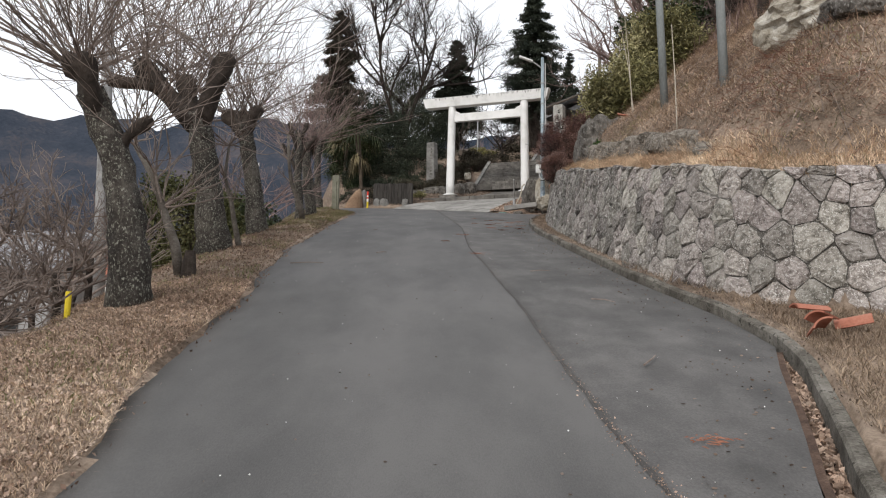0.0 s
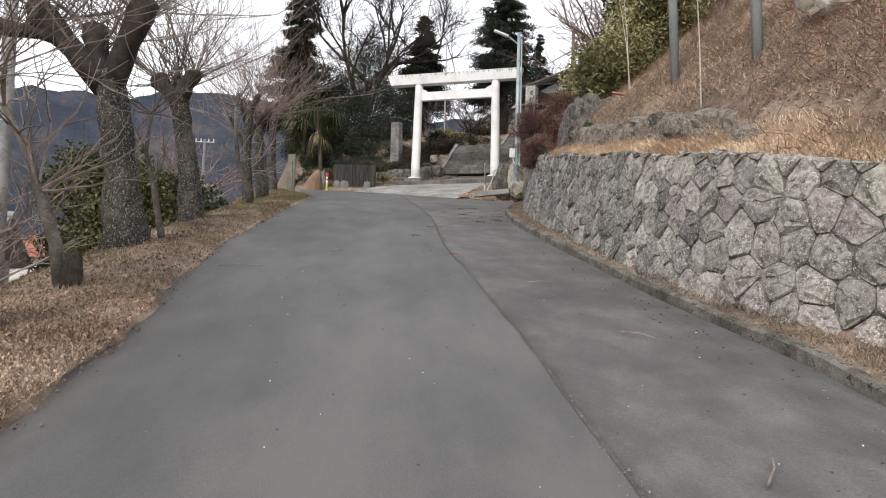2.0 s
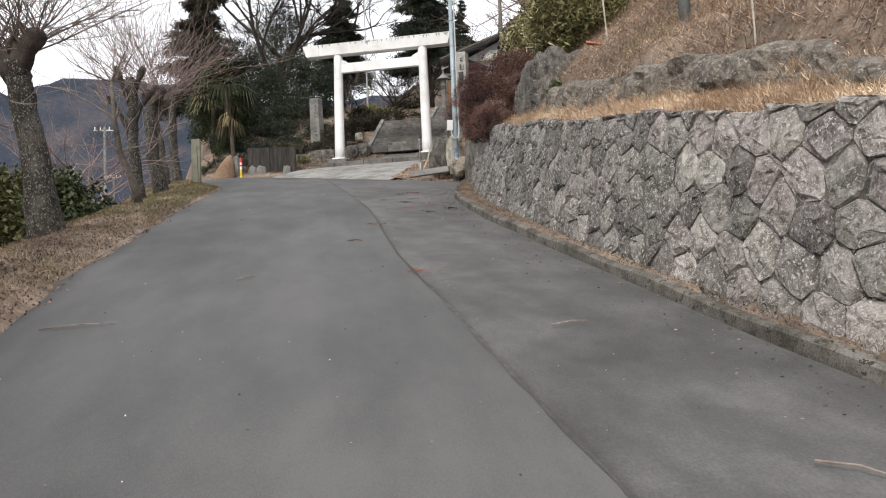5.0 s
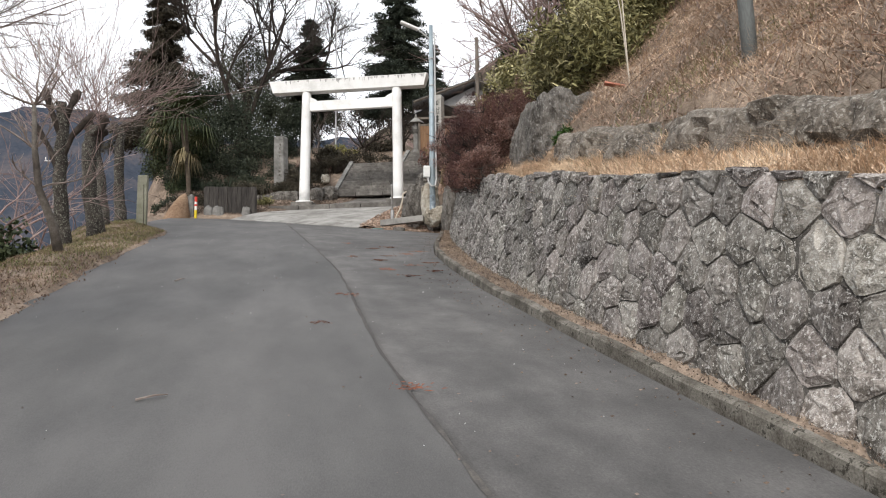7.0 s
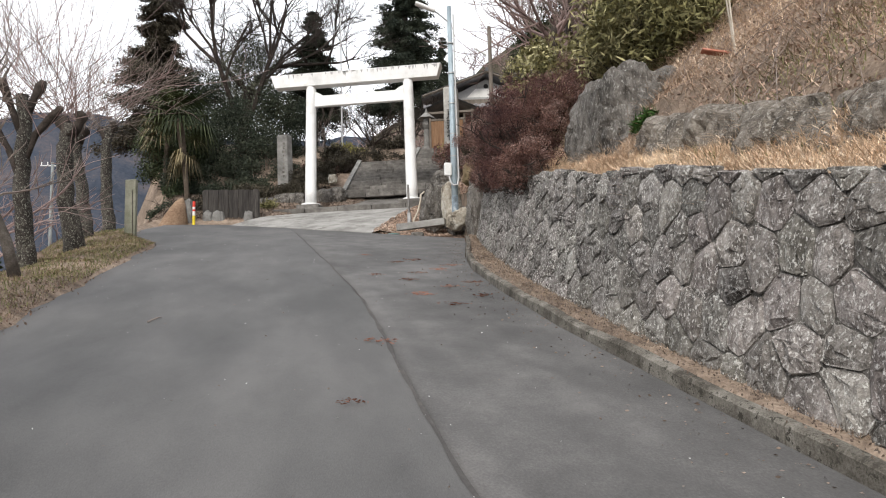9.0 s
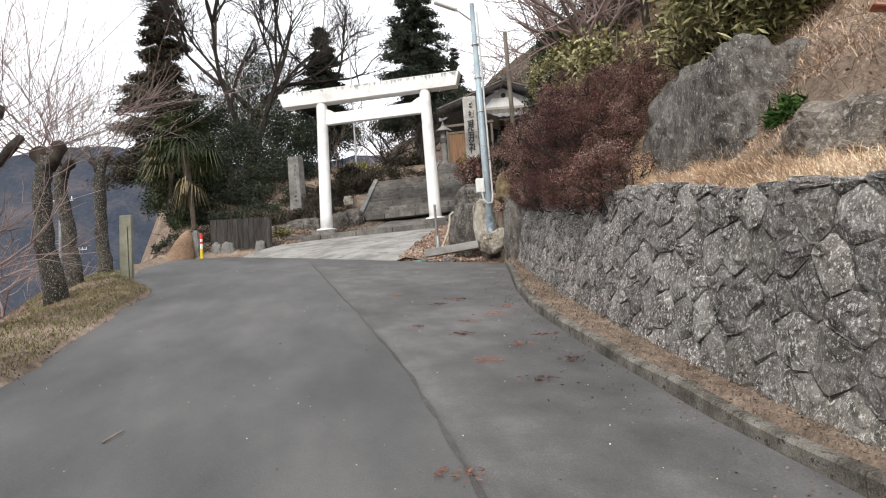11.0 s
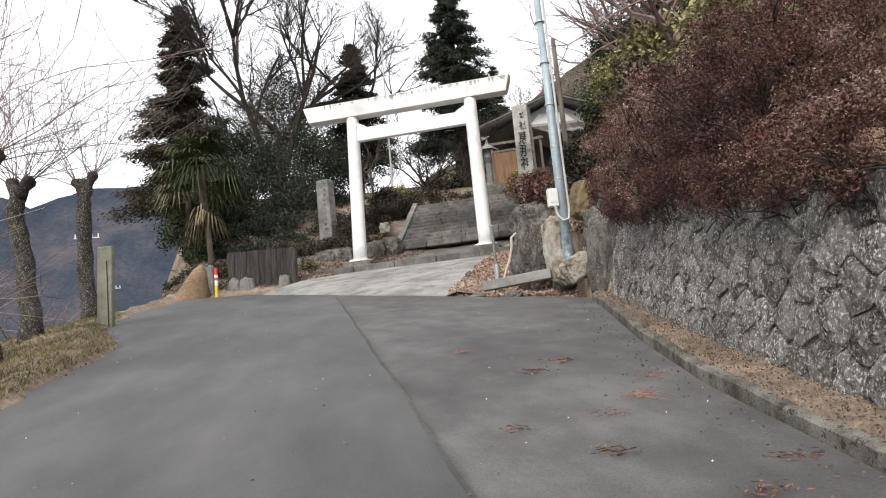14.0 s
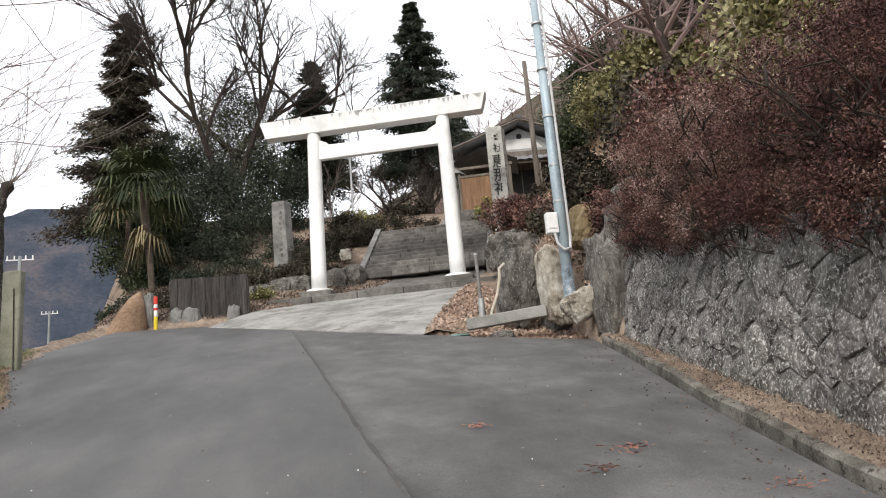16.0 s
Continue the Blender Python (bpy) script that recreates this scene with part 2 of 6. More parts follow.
BLUEPOLE = mat("pale_blue_painted_steel", [(0.2, 0.25, 0.28), (0.34, 0.41, 0.45), (0.42, 0.5, 0.54)], size=4, coarse=1, fine=60, rough=0.5, bump=0.1, metal=0.2, stretch=(1, 1, 0.4))
POLE_GREY = mat("concrete_pole", [(0.13, 0.14, 0.14), (0.2, 0.22, 0.22), (0.28, 0.3, 0.3)], size=4, coarse=0.8, fine=60, rough=0.7, bump=0.15, stretch=(1, 1, 0.3))
STEEL = mat("galvanised_steel", [(0.3, 0.3, 0.3), (0.42, 0.42, 0.42), (0.52, 0.52, 0.51)], size=4, fine=60, rough=0.5, metal=0.5, bump=0.05)
RUSTY = mat("dull_steel_post", [(0.12, 0.11, 0.1), (0.22, 0.21, 0.2), (0.32, 0.31, 0.3)], size=7, fine=60, rough=0.7, metal=0.3, bump=0.2)
BOXWHITE = mat("white_box_paint", [(0.6, 0.6, 0.58), (0.72, 0.72, 0.7), (0.78, 0.78, 0.76)], size=5, fine=40, rough=0.5, bump=0.05)
CONDUIT = mat("grey_conduit", [(0.4, 0.4, 0.4), (0.5, 0.5, 0.5), (0.56, 0.56, 0.56)], size=5, fine=40, rough=0.5, bump=0.05)
BAMBOO_STAKE = mat("bleached_stake", [(0.3, 0.26, 0.2), (0.45, 0.4, 0.33), (0.55, 0.5, 0.43)], size=6, fine=60, rough=0.8, bump=0.2)
YELLOW = mat("yellow_paint", [(0.55, 0.42, 0.02), (0.7, 0.54, 0.03), (0.75, 0.6, 0.06)], size=6, fine=40, rough=0.5, bump=0.05)
RED = mat("red_paint", [(0.45, 0.03, 0.02), (0.6, 0.05, 0.03), (0.65, 0.08, 0.05)], size=6, fine=40, rough=0.5, bump=0.05)
INK = mat("black_lettering", [(0.02, 0.02, 0.02), (0.035, 0.035, 0.033), (0.06, 0.06, 0.055)], size=8, fine=60, rough=0.9, bump=0.1)
RUBBER = mat("black_rubber", [(0.02, 0.02, 0.02), (0.03, 0.03, 0.03), (0.05, 0.05, 0.05)], size=8, fine=60, rough=0.8, bump=0.1)
# Distance haze is mixed into the forest colours as a slate-blue tint.
HAZY_FOREST = mat("hazy_far_forest", [(0.028, 0.036, 0.05), (0.048, 0.056, 0.073), (0.1, 0.088, 0.092)], size=0.03, coarse=0.008, fine=0.3, rough=1, bump=1.0, relief=6, spec=0.0)
WOODS = mat("near_wooded_hill", [(0.045, 0.045, 0.03), (0.095, 0.083, 0.064), (0.17, 0.137, 0.115)], size=0.35, coarse=0.08, fine=2.5, rough=1, bump=1.0, relief=1.0, spec=0.0)
BLUE_TARP = mat("faded_teal_lid", [(0.1, 0.2, 0.19), (0.16, 0.28, 0.27), (0.24, 0.35, 0.34)], size=6, fine=40, rough=0.6, bump=0.1)
GUTTER_DIRT = mat("wet_leaf_mould", [(0.03, 0.018, 0.013), (0.075, 0.045, 0.032), (0.15, 0.1, 0.072)], size=12, coarse=2, fine=60, rough=0.95, bump=0.9, relief=0.03)


# ---- mesh helpers ----
class Geo:
    def __init__(self):
        self.v, self.f = [], []

    def add(self, verts, faces):
        k = len(self.v)
        self.v.extend(tuple(p) for p in verts)
        self.f.extend(tuple(i + k for i in f) for f in faces)
        return self

    def box(self, c, s, rz=0.0, taper=1.0, m=None):
        cx, cy, cz = c
        a, b, h = s[0] / 2, s[1] / 2, s[2] / 2
        co, si = math.cos(rz), math.sin(rz)
        pts = []
        for z, k in ((-h, 1.0), (h, taper)):
            for x, y in ((-a, -b), (a, -b), (a, b), (-a, b)):
                p = Vector((cx + (x * co - y * si) * k, cy + (x * si + y * co) * k, cz + z))
                pts.append(m @ p if m else p)
        return self.add(pts, [(3, 2, 1, 0), (4, 5, 6, 7), (0, 1, 5, 4), (1, 2, 6, 5), (2, 3, 7, 6), (3, 0, 4, 7)])

    def bevbox(self, c, s, rz=0.0, b=0.02, m=None):
        """A box with chamfered edges."""
        bm = bmesh.new()
        bmesh.ops.create_cube(bm, size=1)
        for v in bm.verts:
            v.co = Vector((v.co.x * s[0], v.co.y * s[1], v.co.z * s[2]))
        bmesh.ops.bevel(bm, geom=bm.edges[:], offset=b, segments=1, affect="EDGES")
        t = Matrix.Translation(c) @ Matrix.Rotation(rz, 4, "Z")
        if m:
            t = m @ t
        bm.verts.index_update()
        self.add([t @ v.co for v in bm.verts], [tuple(v.index for v in f.verts) for f in bm.faces])
        bm.free()
        return self

    def tube(self, pts, radii, n=6, cap=True, rough=0.0, rng=None):
        pts = [Vector(p) for p in pts]
        k0 = len(self.v)
        ref = Vector((0.31, 0.95, 0.05))
        for i, p in enumerate(pts):
            d = (pts[min(i + 1, len(pts) - 1)] - pts[max(i - 1, 0)])
            d = d.normalized() if d.length > 1e-9 else Vector((0, 0, 1))
            a = d.cross(ref)
            a = a.normalized() if a.length > 1e-4 else d.orthogonal().normalized()
            b = d.cross(a)
            r = radii[i] if hasattr(radii, "__len__") else radii
            for j in range(n):
                w = 2 * math.pi * j / n
                rr = r * (1 + (rng.uniform(-rough, rough) if rough else 0))
                self.v.append(tuple(p + (a * math.cos(w) + b * math.sin(w)) * rr))
        for i in range(len(pts) - 1):
            for j in range(n):
                q = k0 + i * n
                self.f.append((q + j, q + (j + 1) % n, q + n + (j + 1) % n, q + n + j))
        if cap:
            self.f.append(tuple(k0 + j for j in reversed(range(n))))
            q = k0 + (len(pts) - 1) * n
            self.f.append(tuple(q + j for j in range(n)))
        return self


def build(name, geo, material, parent=None, label="", smooth=False):
    me = bpy.data.meshes.new(name)
    me.from_pydata(geo.v, [], geo.f)
    me.materials.append(material)
    if smooth:
        me.polygons.foreach_set("use_smooth", [True] * len(me.polygons))
    me.update()
    ob = new(name, me)
    if parent:
        ob.parent = parent
    if label:
        ob["label"] = label
    return ob


part = build


def thing(name, loc, label, category, rz=0.0, group=""):
    ob = new(name)
    ob.matrix_basis = pose(*loc, 0, 0, rz)
    return tagged(ob, label, category, group)


def cards(name, centres, sizes, material, parent=None, up=None, long=1.0, tilt=None, rng=None, label=""):
    """Many small four-cornered leaves: centres Nx3, sizes N; long: length to width; up: Nx3 leaf directions."""
    rng = rng or np.random.default_rng(1)
    c = np.asarray(centres, float)
    n = len(c)
    s = np.asarray(sizes, float).reshape(-1, 1) * np.ones((n, 1))
    d = rng.normal(size=(n, 3)) if up is None else np.asarray(up, float)
    d /= np.linalg.norm(d, axis=1, keepdims=True) + 1e-9
    r = rng.normal(size=(n, 3))
    w = np.cross(d, r)
    w /= np.linalg.norm(w, axis=1, keepdims=True) + 1e-9
    nn = np.cross(d, w)
    half = s * long / 2
    v = np.stack([c - d * half, c + w * s / 2 + nn * s * 0.12, c + d * half, c - w * s / 2 + nn * s * 0.12], 1).reshape(-1, 3)
    me = bpy.data.meshes.new(name)
    me.vertices.add(4 * n)
    me.vertices.foreach_set("co", v.ravel())
    me.loops.add(4 * n)
    me.loops.foreach_set("vertex_index", np.arange(4 * n, dtype=np.int32))
    me.polygons.add(n)
    me.polygons.foreach_set("loop_start", np.arange(0, 4 * n, 4, dtype=np.int32))
    me.update(calc_edges=True)
    me.materials.append(material)
    ob = new(name, me)
    if parent:
        ob.parent = parent
    if label:
        ob["label"] = label
    return ob


def blades(name, bases, heights, width, material, parent=None, lean=0.5, rng=None, flow=(0, 0, 0)):
    """Grass: each blade a bent strip of two faces."""
    rng = rng or np.random.default_rng(2)
    b = np.asarray(bases, float)
    n = len(b)
    h = np.asarray(heights, float).reshape(-1, 1) * np.ones((n, 1))
    a = rng.uniform(0, 2 * np.pi, n)
    side = np.stack([np.cos(a), np.sin(a), np.zeros(n)], 1) * width / 2
    out = rng.normal(size=(n, 3)) * lean + np.asarray(flow)
    out[:, 2] = 0
    mid = b + h * 0.55 * np.array([0, 0, 1]) + out * h * 0.3
    top = b + h * np.array([0, 0, 1]) * (1 - 0.35 * np.minimum(1, np.linalg.norm(out, axis=1, keepdims=True))) + out * h * 0.95
    v = np.stack([b - side, b + side, mid + side * 0.8, mid - side * 0.8, top], 1).reshape(-1, 3)
    k = np.arange(n) * 5
    loops = np.stack([k, k + 1, k + 2, k + 3, k + 3, k + 2, k + 4], 1).ravel().astype(np.int32)
    starts = np.stack([np.arange(n) * 7, np.arange(n) * 7 + 4], 1).ravel().astype(np.int32)
    me = bpy.data.meshes.new(name)
    me.vertices.add(5 * n)
    me.vertices.foreach_set("co", v.ravel())
    me.loops.add(7 * n)
    me.loops.foreach_set("vertex_index", loops)
    me.polygons.add(2 * n)
    me.polygons.foreach_set("loop_start", starts)
    me.update(calc_edges=True)
    me.materials.append(material)
    ob = new(name, me)
    if parent:
        ob.parent = parent
    return ob


# ---- the lie of the land ----
def rz_road(y):
    """Height of the road's surface along the climb."""
    y = np.asarray(y, float)
    return np.where(y < -30, -7.15 + (y + 30) * 0.1, 0.233 * y - 0.16 - 0.0008 * np.maximum(0, y - 12) ** 2)


KY = [-40, 2.5, 4.2, 5.3, 6.3, 7.3, 8.4, 9.5, 11, 15, 18.3, 20.7, 23.2, 25.4, 28.7, 30.8, 33]
KX = [1.65, 1.65, 2.07, 2.5, 2.85, 3.08, 3.08, 2.96, 2.78, 2.57, 2.47, 2.55, 2.76, 3.16, 3.95, 4.4, 4.9]
LY = [-40, 2, 4.7, 6, 8.7, 11.3, 14.5, 19, 24, 28.4, 31.5, 34.5, 38, 41.5, 46, 60, 90]
LX = [-1.5, -1.3, -1.56, -1.85, -1.98, -2.36, -2.65, -2.8, -3.0, -3.15, -4.3, -4.8, -5.3, -5.6, -5.3, -7.5, -8]


def x_kerb(y):
    return np.interp(y, KY, KX)


def x_left(y):
    return np.interp(y, LY, LX)


WALL = [(16, 6.2), (9, 7.5), (4.7, 8.15), (3.98, 8.45), (3.45, 9.05), (3.02, 10.5), (2.86, 13.8), (2.82, 16), (2.86, 18.5), (3.02, 21), (3.34, 23.5), (3.75, 26.2), (4.3, 28.9), (4.62, 30.3)]
FOOT = [(60, 0)] + WALL + [(4.35, 31.4), (4.1, 33), (4.5, 36), (5.3, 40), (5.8, 42), (6.6, 44.5), (9.4, 50), (14, 55), (19, 60), (26, 75), (40, 110), (70, 180)]


def foot_distance(x, y):
    """Signed distance behind the foot of the hillside."""
    x, y = np.asarray(x, float), np.asarray(y, float)
    best = np.full(x.shape, 1e9)
    sign = np.ones(x.shape)
    for (ax, ay), (bx, by) in zip(FOOT, FOOT[1:]):
        dx, dy = bx - ax, by - ay
        t = np.clip(((x - ax) * dx + (y - ay) * dy) / (dx * dx + dy * dy), 0, 1)
        ex, ey = x - ax - t * dx, y - ay - t * dy
        d = np.hypot(ex, ey)
        near = d < best - 1e-9
        best = np.where(near, d, best)
        sign = np.where(near, np.where(dx * ey - dy * ex > 0, -1.0, 1.0), sign)
    return best * sign


def base_z(y):
    y = np.asarray(y, float)
    upper = np.interp(y, [42, 45, 47, 50, 55, 62, 75, 120, 300, 3000], [9.0, 10.4, 11.4, 13.0, 15.6, 17.5, 21, 30, 60, 60])
    return np.where(y < 42, rz_road(y), upper)


def bumps(x, y, s):
    return np.sin(x * s + 1.3) * np.cos(y * s * 1.17 + 0.4) + 0.5 * np.sin(x * s * 2.3 + y * s * 1.9)


def ground_z(x, y):
    x, y = np.asarray(x, float), np.asarray(y, float)
    b = base_z(y)
    east = np.clip((x - 1.75 - (y - 33.7) * 0.373) / 0.4, 0, 1) * (y > 33) * (y < 46)
    b = b + east * np.maximum(0, 7.4 + (y - 33.7) * 0.29 - b)
    s = foot_distance(x, y)
    stone = np.interp(s, [0, 0.1, 0.42, 0.9, 1.3, 4, 10, 25, 60, 200, 3000], [0.1, 0.1, 1.5, 1.78, 2.45, 4.75, 10, 22, 36, 60, 60])
    soft = np.interp(s, [0, 0.5, 2, 6, 14, 40, 200, 3000], [0.06, 0.75, 2.6, 6.2, 14, 36, 80, 80])
    mix = np.clip((y - 30.2) / 1.2, 0, 1)
    right = np.where(s > 0, stone * (1 - mix) + soft * mix, 0.09)
    right = right + np.where(s > 1.2, 0.09 * bumps(x, y, 1.7) + 0.25 * bumps(x, y, 0.33) * np.clip((s - 2) / 6, 0, 1), 0)
    sl = (x_left(y) - x) * (1 + 2 * np.clip((y - 33) / 4, 0, 1) + 3 * np.clip((y - 41) / 2, 0, 1) * np.clip((47 - y) / 1.5, 0, 1))
    left = np.interp(sl, [0, 0.4, 1.2, 1.8, 3, 12, 40, 90, 200, 3000], [0.03, 0.07, 0.02, -0.15, -0.9, -9.0, -34, -52, -62, -62])
    left = left + np.where(sl > 0.4, 0.03 * bumps(x, y, 2.6), 0)
    bank = y - np.interp(x, [1.2, 2.9, 4.5], [35.0, 32.7, 30.9])
    right = right + np.clip(bank * 2.2, 0, 0.75) * np.clip((x - 2.1) / 0.7, 0, 1) * np.clip((36 - y) / 1.5, 0, 1) * np.clip((0.6 - s) / 0.6, 0, 1) * (y > 30.3)
    road = (x < x_kerb(y) + 0.11) & (sl < 0) & (y < 42)
    z = b + np.where(road, -0.12, np.where(sl > 0, left, right))
    return z - np.where((y < -60), (np.minimum(-60 - y, 400)) * 0.05, 0)


# ---- ground ----
def axis(parts):
    out = []
    for a, b, step in parts:
        k = max(1, int(round((b - a) / step)))
        out += [a + (b - a) * i / k for i in range(k)]
    return np.array(out + [parts[-1][1]])


def sheet(name, xs, ys, zfun, material):
    X, Y = np.meshgrid(xs, ys)
    Z = zfun(X, Y)
    nx, ny = len(xs), len(ys)
    v = np.stack([X, Y, Z], -1).reshape(-1, 3)
    i = np.arange(nx * ny).reshape(ny, nx)
    f = np.stack([i[:-1, :-1], i[:-1, 1:], i[1:, 1:], i[1:, :-1]], -1).reshape(-1, 4)
    g = Geo()
    g.v, g.f = v.tolist(), f.tolist()
    return build(name, g, material, smooth=True)


gx = axis([(-3000, -400, 400), (-400, -60, 30), (-60, -14, 3), (-14, -6, 0.7), (-6, 2, 0.3), (2, 7, 0.14), (7, 14, 0.4), (14, 40, 1.6), (40, 200, 15), (200, 3000, 400)])
gy = axis([(-3000, -300, 450), (-300, -40, 26), (-40, -4, 3), (-4, 4, 0.6), (4, 34, 0.25), (34, 60, 0.5), (60, 120, 3), (120, 400, 25), (400, 3000, 400)])
ground = tagged(sheet("ground", gx, gy, ground_z, SOIL), "brown leaf-strewn earth of a steep hillside", "ground", kind="structure")


def ribbon(name, ys, left, right, lift, material, cols=8, thick=0.1):
    """A surface that follows the climb between two edges."""
    g = Geo()
    for y in ys:
        a, b = float(left(y)), float(right(y))
        for k in range(cols + 1):
            x = a + (b - a) * k / cols
            z = float(rz_road(y)) + lift - 0.3 * max(0.0, -5.0 - x) ** 1.6
            g.v.append((x, y, z))
    n = cols + 1
    for i in range(len(ys) - 1):
        for k in range(cols):
            q = i * n + k
            g.f.append((q, q + 1, q + n + 1, q + n))
        q = i * n
        k0 = len(g.v)
        for p in (q, q + n):
            x, y, z = g.v[p]
            g.v.append((x, y, z - thick))
        g.f.append((q, q + n, k0 + 1, k0))
    return build(name, g, material, smooth=True)


def seam_x(y):
    return np.interp(y, [-40, 4.25, 5, 6.4, 8.6, 11.3, 15, 20, 24, 26.3, 31, 36], [1.25, 1.24, 1.17, 1.1, 1.04, 0.89, 0.66, 0.66, 0.43, 0.27, 0.0, -0.3])


def wob(y, k, a=0.04):
    return a * (math.sin(y * 2.1 + k) + 0.6 * math.sin(y * 5.3 + 2 * k) + 0.4 * math.sin(y * 11.7 + k))


PAVE = [(-2.6, 40.6), (-0.6, 37.7), (1.2, 35.0), (2.9, 32.7), (4.5, 30.9)]


def y_pave(x):
    return float(np.interp(x, [p[0] for p in PAVE], [p[1] for p in PAVE]))


def asphalt_edge(y):
    """East edge of the asphalt: the kerb, then the line where the pale forecourt begins."""
    e = float(np.interp(y, [-40, 2.5, 4.27, 5.16, 6.5, 7.2, 8], [1.4, 1.45, 1.93, 2.28, 2.76, 3.04, 3.07])) if y < 8 else float(x_kerb(y)) - 0.02
    if y > 30.85:
        e = float(np.interp(y, [30.85, 32.7, 35, 37.7, 40.6, 41.5], [4.45, 2.9, 1.2, -0.6, -2.6, -3.6]))
    return e


rows = [y for y in np.arange(-40, 0, 2.0)] + [y for y in np.arange(0, 41.6, 0.3)]
road_1 = tagged(ribbon("road", rows, lambda y: float(x_left(y)) + wob(y, 0.3) - (1.6 * min(1, max(0, (y - 31.5) / 4)) if y > 31.5 else 0), lambda y: float(seam_x(y)) + wob(y, 1.1, 0.006), 0.0, ASPHALT, cols=10), "smooth grey asphalt lane climbing uphill", "road", kind="structure")
road_2 = tagged(ribbon("road", rows, lambda y: min(float(seam_x(y)) + wob(y, 1.1, 0.006), asphalt_edge(y)), asphalt_edge, -0.014, ASPHALT_OLD, cols=8), "older coarse asphalt strip beside the stone wall", "road", kind="structure")

# the kerb along the foot of the wall, in cast lengths
kerb = tagged(new("kerb"), "low mossy concrete kerb along the road", "kerb", kind="structure")
y = -6.0
while y < 30.2:
    g = Geo()
    y2 = min(y + 1.0, 30.4)
    n = 3
    pts = [(float(x_kerb(y + (y2 - 0.012 - y) * i / n)), y + (y2 - 0.012 - y) * i / n) for i in range(n + 1)]
    for px, py in pts:
        z = float(rz_road(py))
        h = 0.092 + 0.012 * math.sin(py * 3.1)
        for dx, dz in ((0, -0.25), (0.0, h - 0.02), (0.018, h), (0.09, h + 0.004), (0.102, h - 0.012), (0.102, -0.25)):
            g.v.append((px + dx, py, z + dz))
    for i in range(n):
        for k in range(5):
            q = i * 6 + k
            g.f.append((q, q + 1, q + 7, q + 6))
    g.f.append((5, 4, 3, 2, 1, 0))
    g.f.append(tuple(n * 6 + k for k in range(6)))
    part("kerb_block", g, KERB, kerb)
    y += 1.0

# the open gutter between old asphalt and kerb
g = Geo()
for yy in np.arange(-6, 7.01, 0.5):
    a, b = asphalt_edge(yy), float(x_kerb(yy))
    z = float(rz_road(yy))
    g.v += [(a, yy, z - 0.012), (a + 0.05, yy, z - 0.008), (a + 0.055, yy, z - 0.1), (b + 0.02, yy, z - 0.09)]
for i in range(26):
    for k in range(3):
        q = i * 4 + k
        g.f.append((q, q + 1, q + 5, q + 4))
tagged(build("gutter", g, GUTTER_DIRT), "narrow gutter filled with wet brown leaves", "gutter", kind="structure")

# ---- forecourt, gate step, landing, stairs ----
U = Vector((0.946, -0.326, 0))
V = Vector((0.326, 0.946, 0))
GATE_MID = Vector((2.45, 42.55, 9.72))
g = Geo()
n = 14
for j in range(n + 1):
    w = j / n
    for i in range(n + 1):
        u = i / n
        x0 = -2.6 + u * 4.75
        y0 = y_pave(x0)
        p0 = Vector((x0, y0, float(rz_road(y0)) + 0.004))
        p1 = GATE_MID + U * (-3.4 + u * 6.05) - V * 0.52 + Vector((0, 0, -0.2))
        p = p0.lerp(p1, w)
        p.z += 0.05 * math.sin(w * math.pi)
        g.v.append(tuple(p))
for j in range(n):
    for i in range(n):
        q = j * (n + 1) + i
        g.f.append((q, q + 1, q + n + 2, q + n + 1))
pave_edge = [Vector(g.v[j * (n + 1) + n]) for j in range(n + 1)]
for i in range(n):
    a, b = Vector(g.v[i]), Vector(g.v[i + 1])
    g.add([a, b, b - Vector((0, 0, 0.12)), a - Vector((0, 0, 0.12))], [(0, 3, 2, 1)])
for side in (0, n):
    for j in range(n):
        a, b = Vector(g.v[j * (n + 1) + side]), Vector(g.v[(j + 1) * (n + 1) + side])
        g.add([a, b, b - Vector((0, 0, 0.5)), a - Vector((0, 0, 0.5))], [(0, 1, 2, 3)])
tagged(build("pavement", g, CONCRETE, smooth=True), "pale worn concrete forecourt before the gate", "pavement", kind="structure")

g = Geo()
for j in range(n + 1):
    e = pave_edge[j]
    for k, (du, dz) in enumerate(((-0.05, -0.02), (0.25, 0.03), (0.6, -0.02), (1.0, -0.12), (1.5, -0.4))):
        p = e + U * du + Vector((0, 0, dz + 0.03 * math.sin(j * 2.1 + k * 1.7)))
        g.v.append(tuple(p))
for j in range(n):
    for k in range(4):
        q = j * 5 + k
        g.f.append((q, q + 1, q + 6, q + 5))
tagged(build("earth_bank", g, SOIL, smooth=True), "leaf-strewn earth bank beside the concrete forecourt", "bank", kind="structure")
m_gate = Matrix.Translation(GATE_MID) @ Matrix.Rotation(math.atan2(U.y, U.x), 4, "Z")
step_line = tagged(new("gate_step"), "long low stone step under the gate", "step", kind="structure")
for i in range(5):
    g = Geo().bevbox((-2.9 + i * 1.45, -0.35, -0.14), (1.43, 0.4, 0.3), b=0.02, m=m_gate)
    part("stone", g, STEP, step_line)
g = Geo()
for j in range(9):
    for i in range(9):
        x, yv = -3.0 + i * 0.75, -0.2 + j * 0.42
        g.v.append(tuple(m_gate @ Vector((x, yv, -0.03 + 1.05 * (j / 8) ** 1.15 + 0.02 * math.sin(i * 2 + j)))))
for j in range(8):
    for i in range(8):
        q = j * 9 + i
        g.f.append((q, q + 1, q + 10, q + 9))
tagged(build("landing", g, STEP, smooth=True), "worn stone-paved slope between gate and stairs", "landing", kind="structure")


